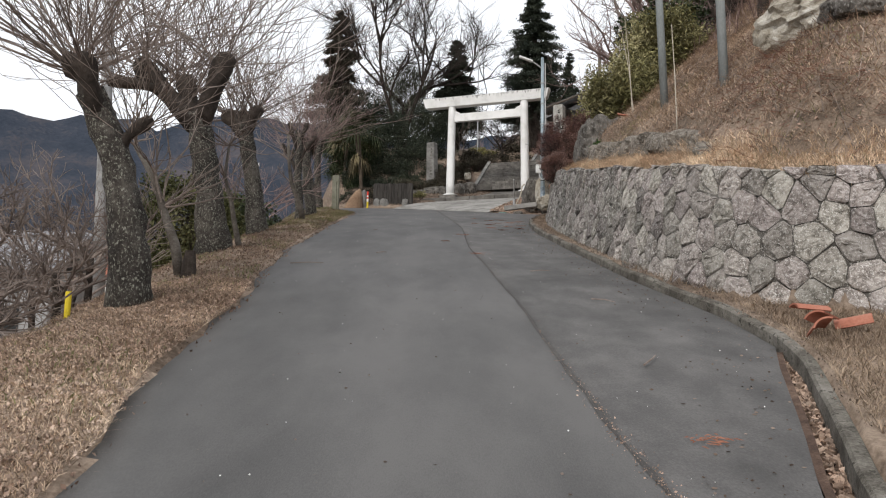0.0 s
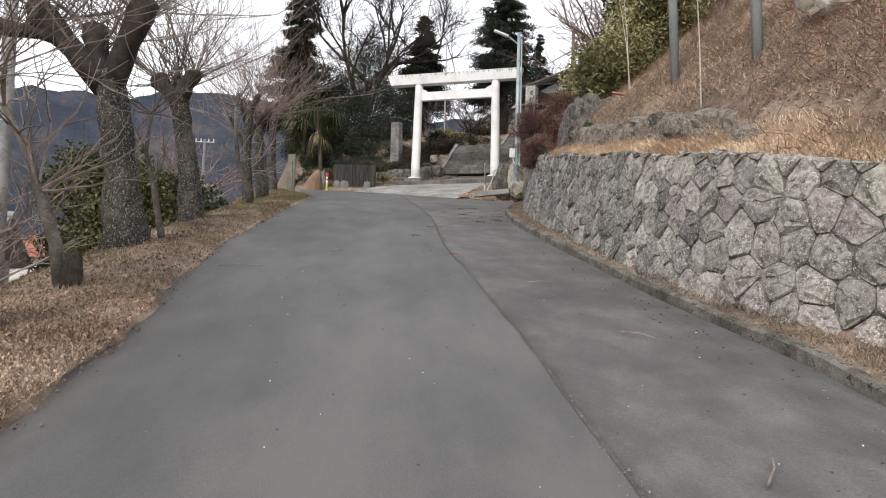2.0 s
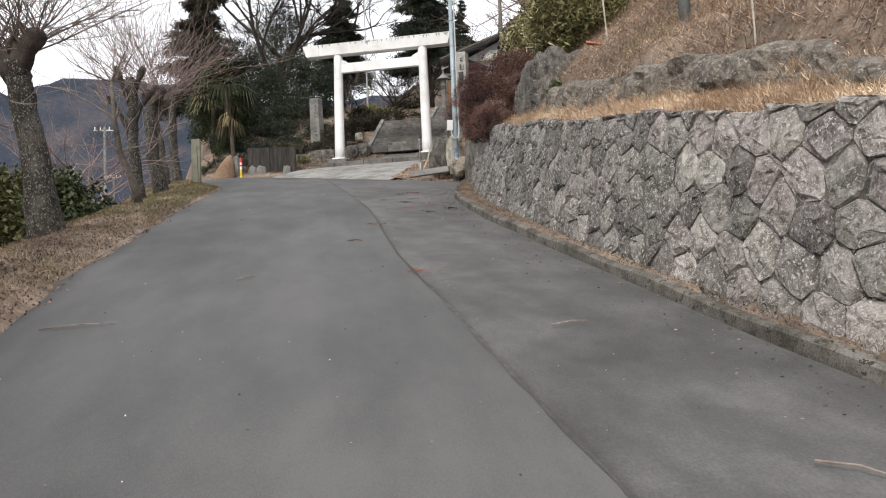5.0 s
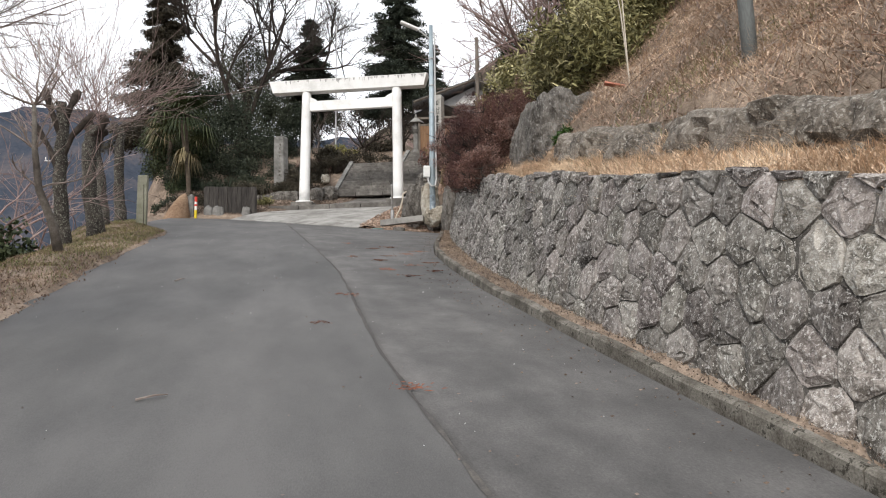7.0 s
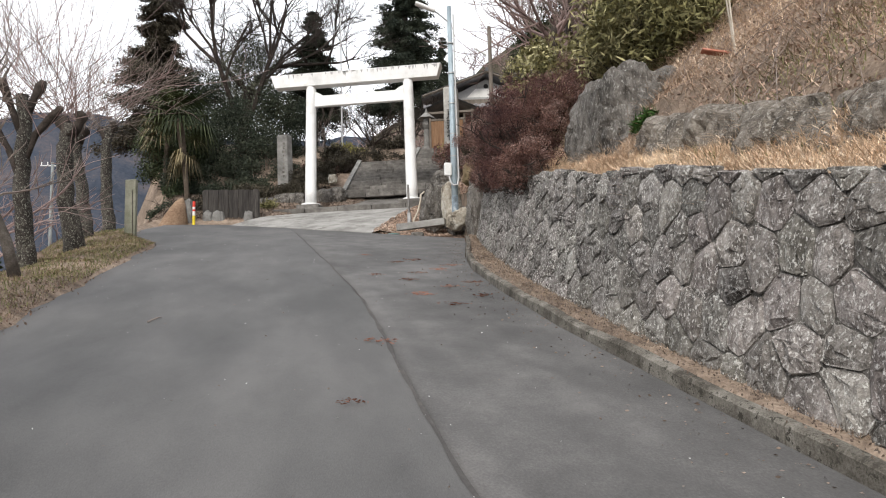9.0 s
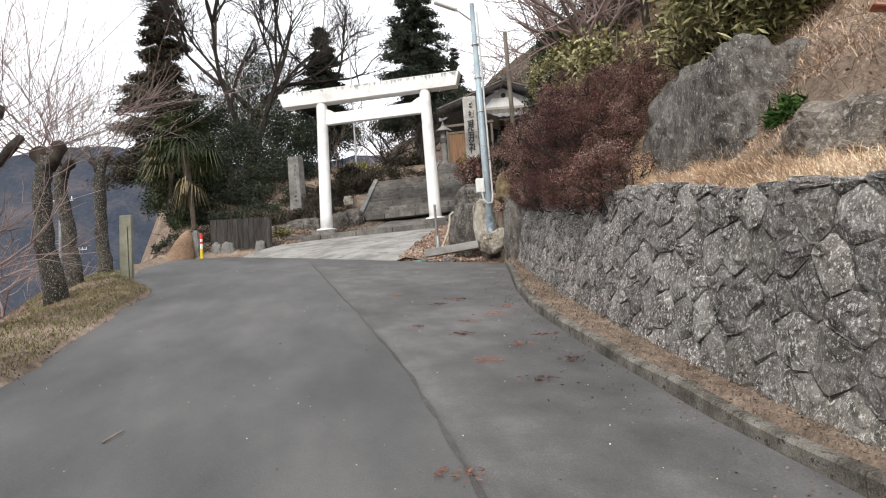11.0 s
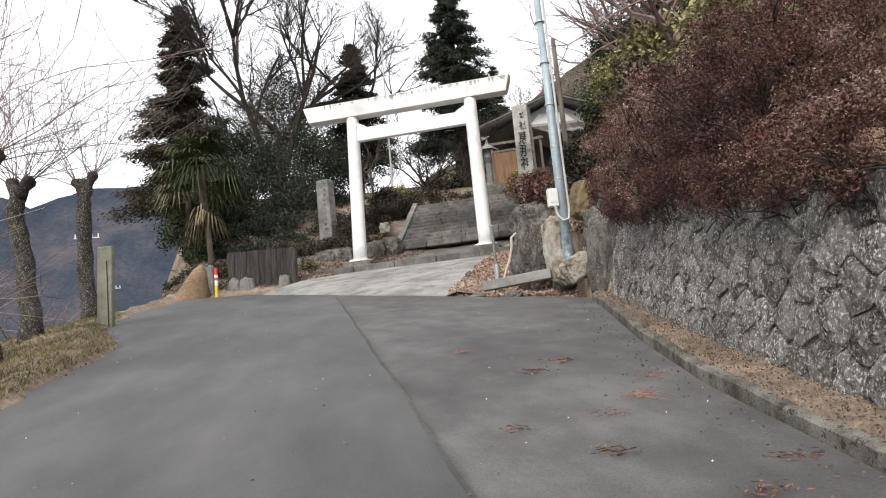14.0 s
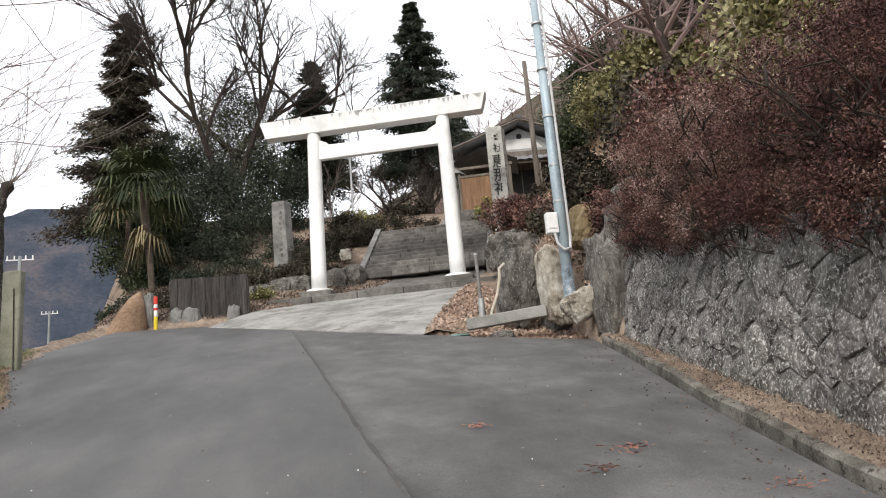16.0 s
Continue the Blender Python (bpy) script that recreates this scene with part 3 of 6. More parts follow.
def stairs(name, origin, ux, vx, width, count, rise, run, label, seed):
    rng = random.Random(seed)
    st = tagged(new(name), label, "stairs", kind="structure")
    ang = math.atan2(ux.y, ux.x)
    for k in range(count):
        x = 0.0
        while x < width - 0.2:
            w = min(rng.uniform(0.8, 1.7), width - x)
            if width - x - w < 0.5:
                w = width - x
            c = origin + ux * (x + w / 2) + vx * (run * (k + 0.5) + 0.25) + Vector((0, 0, rise * (k + 0.5) + rng.uniform(-0.008, 0.008)))
            gg = Geo().bevbox((0, 0, 0), (w - 0.014, run + 0.5, rise + 0.02), b=0.022, m=Matrix.Translation(c) @ Matrix.Rotation(ang + rng.uniform(-0.006, 0.006), 4, "Z"))
            part("step_stone", gg, STEP, st)
            x += w
    # sloping cheek stones along both sides
    for side in (-0.12, width + 0.12):
        for k in range(0, count, 3):
            kk = min(count, k + 3)
            a = origin + ux * side + vx * (run * k) + Vector((0, 0, rise * k + 0.2))
            b = origin + ux * side + vx * (run * kk) + Vector((0, 0, rise * kk + 0.2))
            gg = Geo()
            for p in (a, b):
                for du, dz in ((-0.1, -0.6), (0.1, -0.6), (0.1, 0.0), (-0.1, 0.02)):
                    gg.v.append(tuple(p + ux * du + Vector((0, 0, dz))))
            gg.f = [(0, 1, 2, 3), (7, 6, 5, 4), (0, 4, 5, 1), (1, 5, 6, 2), (2, 6, 7, 3), (3, 7, 4, 0)]
            part("cheek_stone", gg, STELE, st)
    return st


S0 = Vector((2.05, 45.3, 10.68))
stairs("lower_stairs", S0, U, V, 4.3, 12, 0.2042, 0.2917, "broad flight of weathered grey stone steps", 3)
S1 = S0 + V * 3.5 + Vector((0, 0, 2.45))
g = Geo().bevbox((2.2, 0.9, -0.25), (5.0, 2.0, 0.5), b=0.03, m=Matrix.Translation(S1) @ Matrix.Rotation(math.atan2(U.y, U.x), 4, "Z"))
tagged(build("upper_landing", g, STEP), "stone landing between two flights of steps", "landing", kind="structure")
stairs("upper_stairs", S1 + U * 2.3 + V * 1.6 + Vector((0, 0, 0.0)), U, V, 2.5, 10, 0.18, 0.324, "narrower upper flight of grey stone steps", 5)

# ---- the torii ----
torii = thing("torii_gate", tuple(GATE_MID), "white-painted concrete shrine gate with black rain streaks", "gate", rz=math.degrees(math.atan2(U.y, U.x)))
HALF = 2.1
for sx in (-1, 1):
    xb = -2.08 if sx < 0 else 2.36
    g = Geo().bevbox((xb, 0, 0.0), (1.0, 0.95, 0.38), b=0.03)
    base = part("pillar_base", g, STEP, torii, "grey square foundation stone")
    g = Geo()
    g.tube([(xb, 0, 0.17), (xb, 0, 0.27)], [0.42, 0.4], n=32)
    part("plinth_ring", g, WHITE, torii)
    g = Geo()
    pts = [(xb - sx * 0.065 * k / 10, 0, 0.24 + 5.3 * k / 10) for k in range(11)]
    g.tube(pts, [0.245 - 0.03 * k / 10 for k in range(11)], n=32)
    part("pillar", g, WHITE, torii, smooth=True)


def beam(half_top, half_bot, z0, z1, y0, y1, crown=0.0):
    """A beam with slanted ends and a slightly pitched top."""
    prof = [(-y0, z0), (y0, z0), (y1, z1 - crown), (0, z1), (-y1, z1 - crown)]
    gg = Geo()
    for e in (-1, 1):
        for py, pz in prof:
            t = (pz - z0) / (z1 - z0)
            gg.v.append((e * (half_bot + (half_top - half_bot) * t), py, pz))
    gg.f = [(4, 3, 2, 1, 0), (5, 6, 7, 8, 9)] + [(k, (k + 1) % 5, 5 + (k + 1) % 5, 5 + k) for k in range(5)]
    return gg


part("lintel", beam(3.78, 3.6, 5.48, 6.08, 0.23, 0.31, 0.06), WHITE, torii, "white top beam with slanted ends")
rng = random.Random(11)
lint_part = torii.children[-1]
for k in range(64):
    x = rng.uniform(-0.8, 3.6) if k < 50 else rng.uniform(-3.4, 0)
    w, h = rng.uniform(0.012, 0.06), rng.uniform(0.05, 0.2) * (1.5 if rng.random() < 0.2 else 1)
    zt = 5.995
    yy = lambda z: -(0.23 + 0.08 * (z - 5.48) / 0.54) - 0.004
    g = Geo().add([(x - w, yy(zt), zt), (x + w, yy(zt), zt), (x + w * 0.4, yy(zt - h * 0.7), zt - h * 0.7), (x + 0.01, yy(zt - h), zt - h), (x - w * 0.5, yy(zt - h * 0.6), zt - h * 0.6)], [(0, 4, 3, 2, 1)])
    part("rain_stain", g, STAIN, lint_part, "dark rain stain")
part("tie_beam", Geo().bevbox((0.14, 0, 4.8), (4.1, 0.2, 0.48), b=0.02), WHITE, torii, "white lower tie beam")
for sx in (-1, 1):
    ox = 0.14
    g = Geo().add([(sx * 1.84, -0.1, 5.04), (sx * 1.84, 0.1, 5.04), (sx * 1.5, 0.1, 5.04), (sx * 1.5, -0.1, 5.04), (sx * 1.84, -0.1, 5.24), (sx * 1.84, 0.1, 5.24), (sx * 1.58, 0.1, 5.11), (sx * 1.58, -0.1, 5.11)],
                  [(3, 2, 1, 0), (4, 5, 6, 7), (0, 1, 5, 4), (1, 2, 6, 5), (2, 3, 7, 6), (3, 0, 4, 7)])
    g.v = [(vx + ox + sx * 0.12, vy, vz) for vx, vy, vz in g.v]
    part("wedge", g, WHITE, torii)


# ---- trees ----
def limb(g, rng, p, d, length, r0, r1, steps=6, wander=0.18, lift=0.0, n=5):
    """One wandering branch; returns its points."""
    p, d = Vector(p), Vector(d).normalized()
    pts, rad = [p.copy()], [r0]
    for k in range(steps):
        d = (d + Vector((rng.gauss(0, wander), rng.gauss(0, wander), rng.gauss(0, wander) + lift))).normalized()
        p = p + d * (length / steps)
        pts.append(p.copy())
        rad.append(r0 + (r1 - r0) * (k + 1) / steps)
    g.tube(pts, rad, n=n)
    return pts


def shoot(g, rng, p, d, length, r0, depth=1, lift=0.06):
    pts = limb(g, rng, p, d, length, r0, 0.004, steps=6, wander=0.15, lift=lift, n=4)
    if depth:
        for k in range(rng.randint(4, 7)):
            i = rng.randint(1, 5)
            dd = (pts[i + 1] - pts[i]).normalized() + Vector((rng.gauss(0, 0.5), rng.gauss(0, 0.5), rng.gauss(0.1, 0.35)))
            shoot(g, rng, pts[i], dd, length * rng.uniform(0.25, 0.5), r0 * 0.45, depth - 1, lift)


def pollard(loc, label, trunk, heads, shoots, length, rad, seed, twig=None, group="pollarded roadside trees"):
    """A cut-back tree: thick trunk, knobby heads, many thin shoots. Points are relative to the foot."""
    rng = random.Random(seed)
    t = thing("tree", loc, label, "tree", group=group)
    g = Geo()
    k = len(trunk)
    pts, rr = [], []
    for i in range(k - 1):
        for s in range(5):
            w = s / 5
            pts.append(Vector(trunk[i]).lerp(Vector(trunk[i + 1]), w) + Vector((rng.gauss(0, 0.012), rng.gauss(0, 0.012), 0)))
            f = (i + w) / (k - 1)
            rr.append(rad * (1.28 - 0.9 * f + 0.75 * f * f if f < 0.2 else 1.12 - 0.32 * f))
    pts.append(Vector(trunk[-1]))
    rr.append(rad * 0.85)
    rr[0] *= 1.25
    pts[0].z -= 0.3
    g.tube(pts, rr, n=16, rough=0.11, rng=rng)
    part("trunk", g, BARK, t, smooth=True)
    s_geo = Geo()
    for start, end, r in heads:
        a, b = Vector(start), Vector(end)
        g = Geo()
        mid = a.lerp(b, 0.5) + Vector((rng.gauss(0, 0.04), rng.gauss(0, 0.04), 0.03))
        g.tube([a, a.lerp(mid, 0.6), mid, b.lerp(mid, 0.3), b, b + (b - a).normalized() * r * 0.45], [r * 1.15, r * 0.95, r * 0.85, r * 1.2, r * 0.95, r * 0.35], n=12, rough=0.2, rng=rng)
        part("limb", g, BARK_DARK, t, "dark cut-back limb", smooth=True)
        for q in range(shoots):
            f = rng.uniform(0.45, 1.0)
            p = a.lerp(b, f)
            ang = rng.uniform(0, 2 * math.pi)
            d = (b - a).normalized() * 0.5 + Vector((math.cos(ang), math.sin(ang), rng.uniform(-0.15, 1.1)))
            shoot(s_geo, rng, p, d, length * rng.uniform(0.5, 1.15), r * rng.uniform(0.06, 0.13), 1)
    part("shoot_crown", s_geo, twig or TWIG, t, "long thin leafless shoots")
    return t


def gz(x, y):
    return float(ground_z(np.array([x]), np.array([y]))[0])


def at_ground(x, y, dz=0.0):
    return (x, y, gz(x, y) + dz)


pollard(at_ground(-3.02, 8.45), "thick leaning pollarded tree with pale lichen", [(0, 0, 0), (-0.1, 0, 0.9), (-0.3, 0.05, 1.6), (-0.62, 0.08, 2.3)],
        [((-0.58, 0.08, 2.2), (-0.95, 0.2, 2.7), 0.12), ((-0.5, 0.05, 2.0), (-0.6, -0.2, 2.6), 0.1), ((-0.3, 0.05, 1.55), (0.05, 0.05, 2.0), 0.06)], 30, 3.1, 0.18, 21)
pollard(at_ground(-3.75, 13.4), "forked pollarded tree with dark cut limbs", [(0, 0, 0), (-0.12, 0, 1.0), (-0.3, 0, 1.9), (-0.42, 0, 2.35)],
        [((-0.4, 0, 2.2), (-1.5, 0.1, 3.35), 0.17), ((-0.4, 0, 2.2), (-0.75, 0.2, 3.1), 0.15), ((-0.38, 0, 2.15), (0.1, -0.1, 3.4), 0.16), ((-1.0, 0.1, 2.8), (-1.9, -0.2, 2.9), 0.09)], 22, 3.2, 0.23, 22)
pollard(at_ground(-4.1, 17.7), "pollarded tree with a knobby crown and lichen patches", [(0, 0, 0), (-0.15, 0, 1.1), (-0.35, 0, 2.2), (-0.4, 0, 2.5)],
        [((-0.4, 0, 2.3), (-0.9, 0.1, 2.85), 0.15), ((-0.38, 0, 2.35), (-0.1, 0, 2.95), 0.14), ((-0.4, 0, 2.4), (-0.5, 0.3, 2.9), 0.13)], 24, 3.2, 0.19, 23)
pollard(at_ground(-4.45, 24.3), "slim pollarded tree full of reddish shoots", [(0, 0, 0), (-0.1, 0, 1.2), (-0.1, 0, 2.4), (-0.15, 0, 2.9)],
        [((-0.12, 0, 1.5), (-0.7, 0.2, 2.5), 0.06), ((-0.1, 0, 1.7), (0.45, 0, 2.7), 0.06), ((-0.12, 0, 2.2), (-0.4, -0.2, 3.1), 0.06), ((-0.12, 0, 2.5), (0.1, 0.2, 3.2), 0.07)], 13, 3.3, 0.12, 24, TWIG_RED)
pollard(at_ground(-4.75, 28.2), "pollarded tree with lichen beside the roadside", [(0, 0, 0), (-0.25, 0, 1.1), (-0.3, 0, 2.3), (-0.2, 0, 2.8)],
        [((-0.25, 0, 2.5), (-0.42, 0.1, 2.95), 0.13), ((-0.2, 0, 2.6), (0.02, 0, 3.05), 0.12)], 14, 3.4, 0.17, 25, TWIG_RED)
pollard(at_ground(-5.65, 34.8), "pollarded tree at the bend of the road", [(0, 0, 0), (-0.1, 0, 1.2), (-0.15, 0, 2.6), (-0.1, 0, 3.3)],
        [((-0.15, 0, 2.9), (-0.35, 0.1, 3.3), 0.1), ((-0.1, 0, 3.0), (0.08, 0, 3.45), 0.1)], 14, 3.4, 0.16, 26)

pollard(at_ground(-5.25, 30.8), "mossy pollarded tree by the road bend", [(0, 0, 0), (-0.12, 0, 1.1), (-0.3, 0, 2.2), (-0.25, 0, 2.6)],
        [((-0.25, 0, 2.4), (-0.4, 0.1, 2.75), 0.1), ((-0.25, 0, 2.4), (-0.06, 0, 2.75), 0.1)], 14, 3.4, 0.15, 27)


def sapling(loc, pts, r, seed, label):
    rng = random.Random(seed)
    t = thing("sapling", loc, label, "tree", group="roadside saplings")
    g = Geo()
    g.tube(pts, [r * (1 - 0.6 * k / (len(pts) - 1)) for k in range(len(pts))], n=8, rough=0.05, rng=rng)
    part("trunk", g, SAPLING_BARK, t, smooth=True)
    g = Geo()
    for k in range(16):
        i = rng.randint(len(pts) // 2, len(pts) - 1)
        shoot(g, rng, pts[i], (rng.gauss(0, 1), rng.gauss(0, 1), rng.uniform(0.2, 1.4)), rng.uniform(0.6, 1.4), r * 0.25, 1)
    part("twig_crown", g, TWIG, t)


sapling(at_ground(-3.25, 10.5), [(0, 0, -0.1), (-0.1, 0, 0.4), (-0.3, 0, 0.9), (-0.42, 0, 1.25), (-0.75, 0.1, 1.75)], 0.075, 31, "thin crooked sapling among dead leaves")
sapling(at_ground(-3.6, 14.5), [(0, 0, -0.1), (-0.12, 0, 0.4), (-0.2, 0, 0.8), (-0.35, 0, 1.3), (-0.3, 0, 1.9)], 0.06, 32, "thin sapling leaning over the verge")
sapling(at_ground(-4.0, 22.6), [(0, 0, -0.1), (-0.15, 0, 0.5), (-0.4, 0, 1.1), (-0.5, 0, 1.8), (-0.55, 0, 2.6)], 0.09, 33, "slender bare sapling with reddish twigs")
stump = thing("stump", at_ground(-3.1, 10.35), "short rotten stump among fallen leaves", "stump")
part("stump_wood", Geo().tube([(0, 0, -0.1), (0, 0, 0.15), (0.01, 0, 0.33)], [0.1, 0.085, 0.07], n=9, rough=0.15, rng=random.Random(2)), BARK_DARK, stump)


def cedar(loc, label, height, radius, foliage, seed, bare=0.12, whorls=26, density=1.0, group="cedars"):
    """A conifer: straight trunk, whorls of drooping limbs set with sprays of small leaves."""
    rng = np.random.default_rng(seed)
    t = thing("cedar_tree", loc, label, "tree", group=group)
    g = Geo().tube([(0, 0, -0.4), (0, 0, height * 0.3), (0.05, 0, height * 0.7), (0, 0, height)], [radius * 0.11, radius * 0.085, radius * 0.045, 0.02], n=10)
    part("trunk", g, BARK_DARK, t)
    limbs, cen, dirs = Geo(), [], []
    for w in range(whorls):
        f = bare + (1 - bare) * w / whorls
        z = height * f
        reach = radius * (1 - f) ** 0.8 * rng.uniform(0.75, 1.12) + 0.15
        for k in range(7):
            a = rng.uniform(0, 2 * np.pi)
            rr = reach * rng.uniform(0.6, 1.1)
            tip = np.array([math.cos(a) * rr, math.sin(a) * rr, z - rr * rng.uniform(0.05, 0.4)])
            root = np.array([0, 0, z])
            limbs.tube([root, (root + tip) / 2 + np.array([0, 0, 0.08 * rr]), tip], [0.04, 0.025, 0.006], n=3, cap=False)
            m = int((110 + 170 * rr) * density)
            s = rng.uniform(0.15, 1.05, m) ** 0.7
            p = root + (tip - root) * s[:, None] + rng.normal(size=(m, 3)) * (0.06 + 0.085 * rr) * np.array([1, 1, 0.5])
            cen.append(p)
            dirs.append((tip - root) / rr + rng.normal(size=(m, 3)) * 0.6 + np.array([0, 0, -0.25]))
    part("limb_tier", limbs, BARK_DARK, t)
    cen, dirs = np.concatenate(cen), np.concatenate(dirs)
    cards("crown", cen, rng.uniform(0.03, 0.065, len(cen)) * (0.6 + radius / 6), foliage, t, up=dirs, long=3.4, rng=rng, label="dense drooping needle sprays")
    return t


cedar((-8.0, 55.5, 13.2), "tall brownish-green cedar tree with a pointed crown", 13.8, 3.5, CEDAR_BROWN, 41, bare=0.2, whorls=24, density=1.6)
cedar((1.0, 58.5, 15.5), "slim dark cedar tree behind the gate", 10.4, 2.9, CEDAR, 42, bare=0.3, whorls=24, density=1.2)
cedar((7.9, 64, 18.0), "tall dark cedar tree beyond the stairs", 15.2, 4.7, CEDAR, 43, bare=0.2, whorls=30, density=1.0)
cedar((12.4, 72, 20.0), "slender far cedar tree beside the house", 10.5, 1.8, CEDAR, 44)


def bush(name, loc, label, size, foliage, count, leaf, seed, category="bush", stems=14, long=1.6, twig=None, stem_r=0.03, group="", lumps=9, flat=0.0, tight=0.17):
    """A shrub: forking stems and a crown of lumps of small leaves. size: half extents."""
    rng = np.random.default_rng(seed)
    r2 = random.Random(seed)
    t = thing(name, loc, label, category, group=group)
    g = Geo()
    sx, sy, sz = size
    tops = []
    for k in range(stems):
        a = r2.uniform(0, 2 * math.pi)
        q = math.sqrt(r2.random())
        top = Vector((math.cos(a) * q * sx * 0.9, math.sin(a) * q * sy * 0.9, sz * r2.uniform(0.9, 1.95)))
        tops.append(top)
        pts = limb(g, r2, (math.cos(a) * 0.12, math.sin(a) * 0.12, -0.1), top, top.length * 0.95, stem_r, 0.006, steps=6, wander=0.12, n=5)
        for j in range(5):
            i = r2.randint(2, 5)
            limb(g, r2, pts[i], (r2.gauss(0, 1), r2.gauss(0, 1), r2.gauss(0.5, 0.6)), r2.uniform(0.2, 0.5) * (sx + sz) / 2, 0.012, 0.003, steps=4, n=4)
    part("stem", g, twig or BARK_DARK, t)
    cen = []
    cl = rng.normal(size=(lumps * 6, 3))
    cl /= np.linalg.norm(cl, axis=1, keepdims=True)
    cl = cl * rng.uniform(0.45, 1.0, (len(cl), 1)) * np.array([sx, sy, sz]) + np.array([0, 0, sz * 1.02])
    cl = cl[cl[:, 2] > sz * flat]
    which = rng.integers(0, len(cl), count)
    sc = (sx + sy + sz) / 3
    c = cl[which] + np.clip(rng.normal(size=(count, 3)), -1.5, 1.5) * tight * sc * np.array([1, 1, 0.8])
    c[:, 2] = np.maximum(c[:, 2], 0.03)
    cards("leaves", c, rng.uniform(0.6, 1.3, count) * leaf, foliage, t, long=long, rng=rng)
    return t


def bare_tree(loc, label, height, spread, seed, trunk_r=0.2, twig=None, group="bare trees", forks=6, depth=3, lean=(0, 0, 0), fine=0):
    rng = random.Random(seed)
    t = thing("bare_tree", loc, label, "tree", group=group)
    g = Geo()
    top = height * 0.33
    pts = limb(g, rng, (0, 0, -0.3), Vector((0, 0, 1)) + Vector(lean), top + 0.3, trunk_r, trunk_r * 0.7, steps=5, wander=0.05, n=9)
    part("trunk", g, BARK_DARK, t, smooth=True)
    g = Geo()

    def grow(p, d, length, r, k):
        q = limb(g, rng, p, d, length, r, max(r * 0.45, 0.004), steps=5 if k else 3, wander=0.13, lift=0.03, n=5 if k > 1 else 3)
        if k:
            for j in range(rng.randint(3 + fine, 5 + fine)):
                i = rng.randint(2, len(q) - 1)
                dd = (q[i] - q[i - 1]).normalized() + Vector((rng.gauss(0, 0.55), rng.gauss(0, 0.55), rng.gauss(0.12, 0.4)))
                grow(q[i], dd, length * rng.uniform(0.42, 0.72), r * 0.5, k - 1)

    for j in range(forks):
        a = 2 * math.pi * (j + rng.random() * 0.7) / forks
        grow(pts[rng.randint(3, 5)], Vector((math.cos(a) * spread / height * 1.5, math.sin(a) * spread / height * 1.5, 1.0)), height * rng.uniform(0.35, 0.5), trunk_r * 0.5, depth)
    part("bare_crown", g, twig or TWIG, t, "fine bare branches")
    return t


bare_tree((-3.3, 53, 13.2), "large old bare deciduous tree behind the gate", 15.5, 9.5, 57, trunk_r=0.34, twig=BARK_DARK, forks=5, depth=4, fine=2)
bush("evergreen_tree", (-5.9, 49.5, 11.5), "dense dark glossy evergreen tree", (1.9, 1.8, 2.2), EVERGREEN, 15000, 0.075, 61, "tree", lumps=14)
bush("evergreen_tree", (-3.6, 50.2, 11.6), "dark shaded evergreen tree beneath the bare tree", (2.5, 2.0, 2.5), CEDAR, 30000, 0.06, 62, "tree", lumps=14)
bush("evergreen_tree", (-1.0, 53, 13.0), "dark evergreen tree behind the stone stele", (1.7, 1.5, 2.8), CEDAR, 26000, 0.06, 63, "tree", lumps=14)
bush("evergreen_tree", (-4.9, 54.0, 14.4), "dark evergreen tree between cedar and bare tree", (1.7, 1.5, 2.7), CEDAR, 26000, 0.055, 65, "tree", lumps=16)
bush("evergreen_tree", (-2.9, 53.6, 15.6), "dusty grey-green ivy climbing the bare tree", (1.7, 1.5, 3.3), IVY, 20000, 0.05, 64, "tree", lumps=16, long=2.2)
# tar joint between the two asphalt strips, with a thin crack
g = Geo()
ys_ = np.arange(1.0, 34.0, 0.25)
for yv in ys_:
    xs_ = float(seam_x(yv)) + wob(yv, 1.1, 0.006)
    w_ = 0.014 + 0.006 * math.sin(yv * 7.3) + 0.003 * math.sin(yv * 17)
    z_ = float(rz_road(yv)) + 0.004
    g.v += [(xs_ - w_, yv, z_), (xs_ + w_, yv, z_ - 0.001)]
for i in range(len(ys_) - 1):
    g.f.append((2 * i, 2 * i + 1, 2 * i + 3, 2 * i + 2))
tagged(build("road_joint", g, mat("tar_joint", [(0.04, 0.037, 0.035), (0.065, 0.061, 0.058), (0.12, 0.108, 0.095)], size=9, fine=80, rough=0.9, bump=0.4)), "dark uneven joint between two asphalt strips", "joint", kind="structure")


# ---- far mountains across the valley ----
def ridge_point(a, f, r, foot, height, seed, crest, k):
    """A point of a mountainside: a degrees west of the road's heading, f from foot (0) to crest (1)."""
    d = r * (1 + k * f)
    n1 = noise.fractal(Vector((a * 0.09 + seed, f * 1.3, seed)), 1.0, 2.0, 5)
    n2 = noise.fractal(Vector((a * 0.4 + seed, f * 10, seed + 7)), 1.0, 2.0, 4)
    z = foot + height * crest(a) * (f ** 1.1) * (1 + 0.07 * n1) + height * 0.022 * n2
    w = radians(a)
    return (-math.sin(w) * d, math.cos(w) * d, z)


def ridge(name, label, r, a0, a1, foot, height, seed, material, crest=lambda a: 1.0, k=0.85):
    g = Geo()
    na, nr = 150, 26
    for i in range(na + 1):
        for j in range(nr + 1):
            g.v.append(ridge_point(a0 + (a1 - a0) * i / na, j / nr, r, foot, height, seed, crest, k))
    for i in range(na):
        for j in range(nr):
            q = i * (nr + 1) + j
            g.f.append((q, q + nr + 1, q + nr + 2, q + 1))
    return tagged(build(name, g, material, smooth=True), label, "mountain", kind="structure")


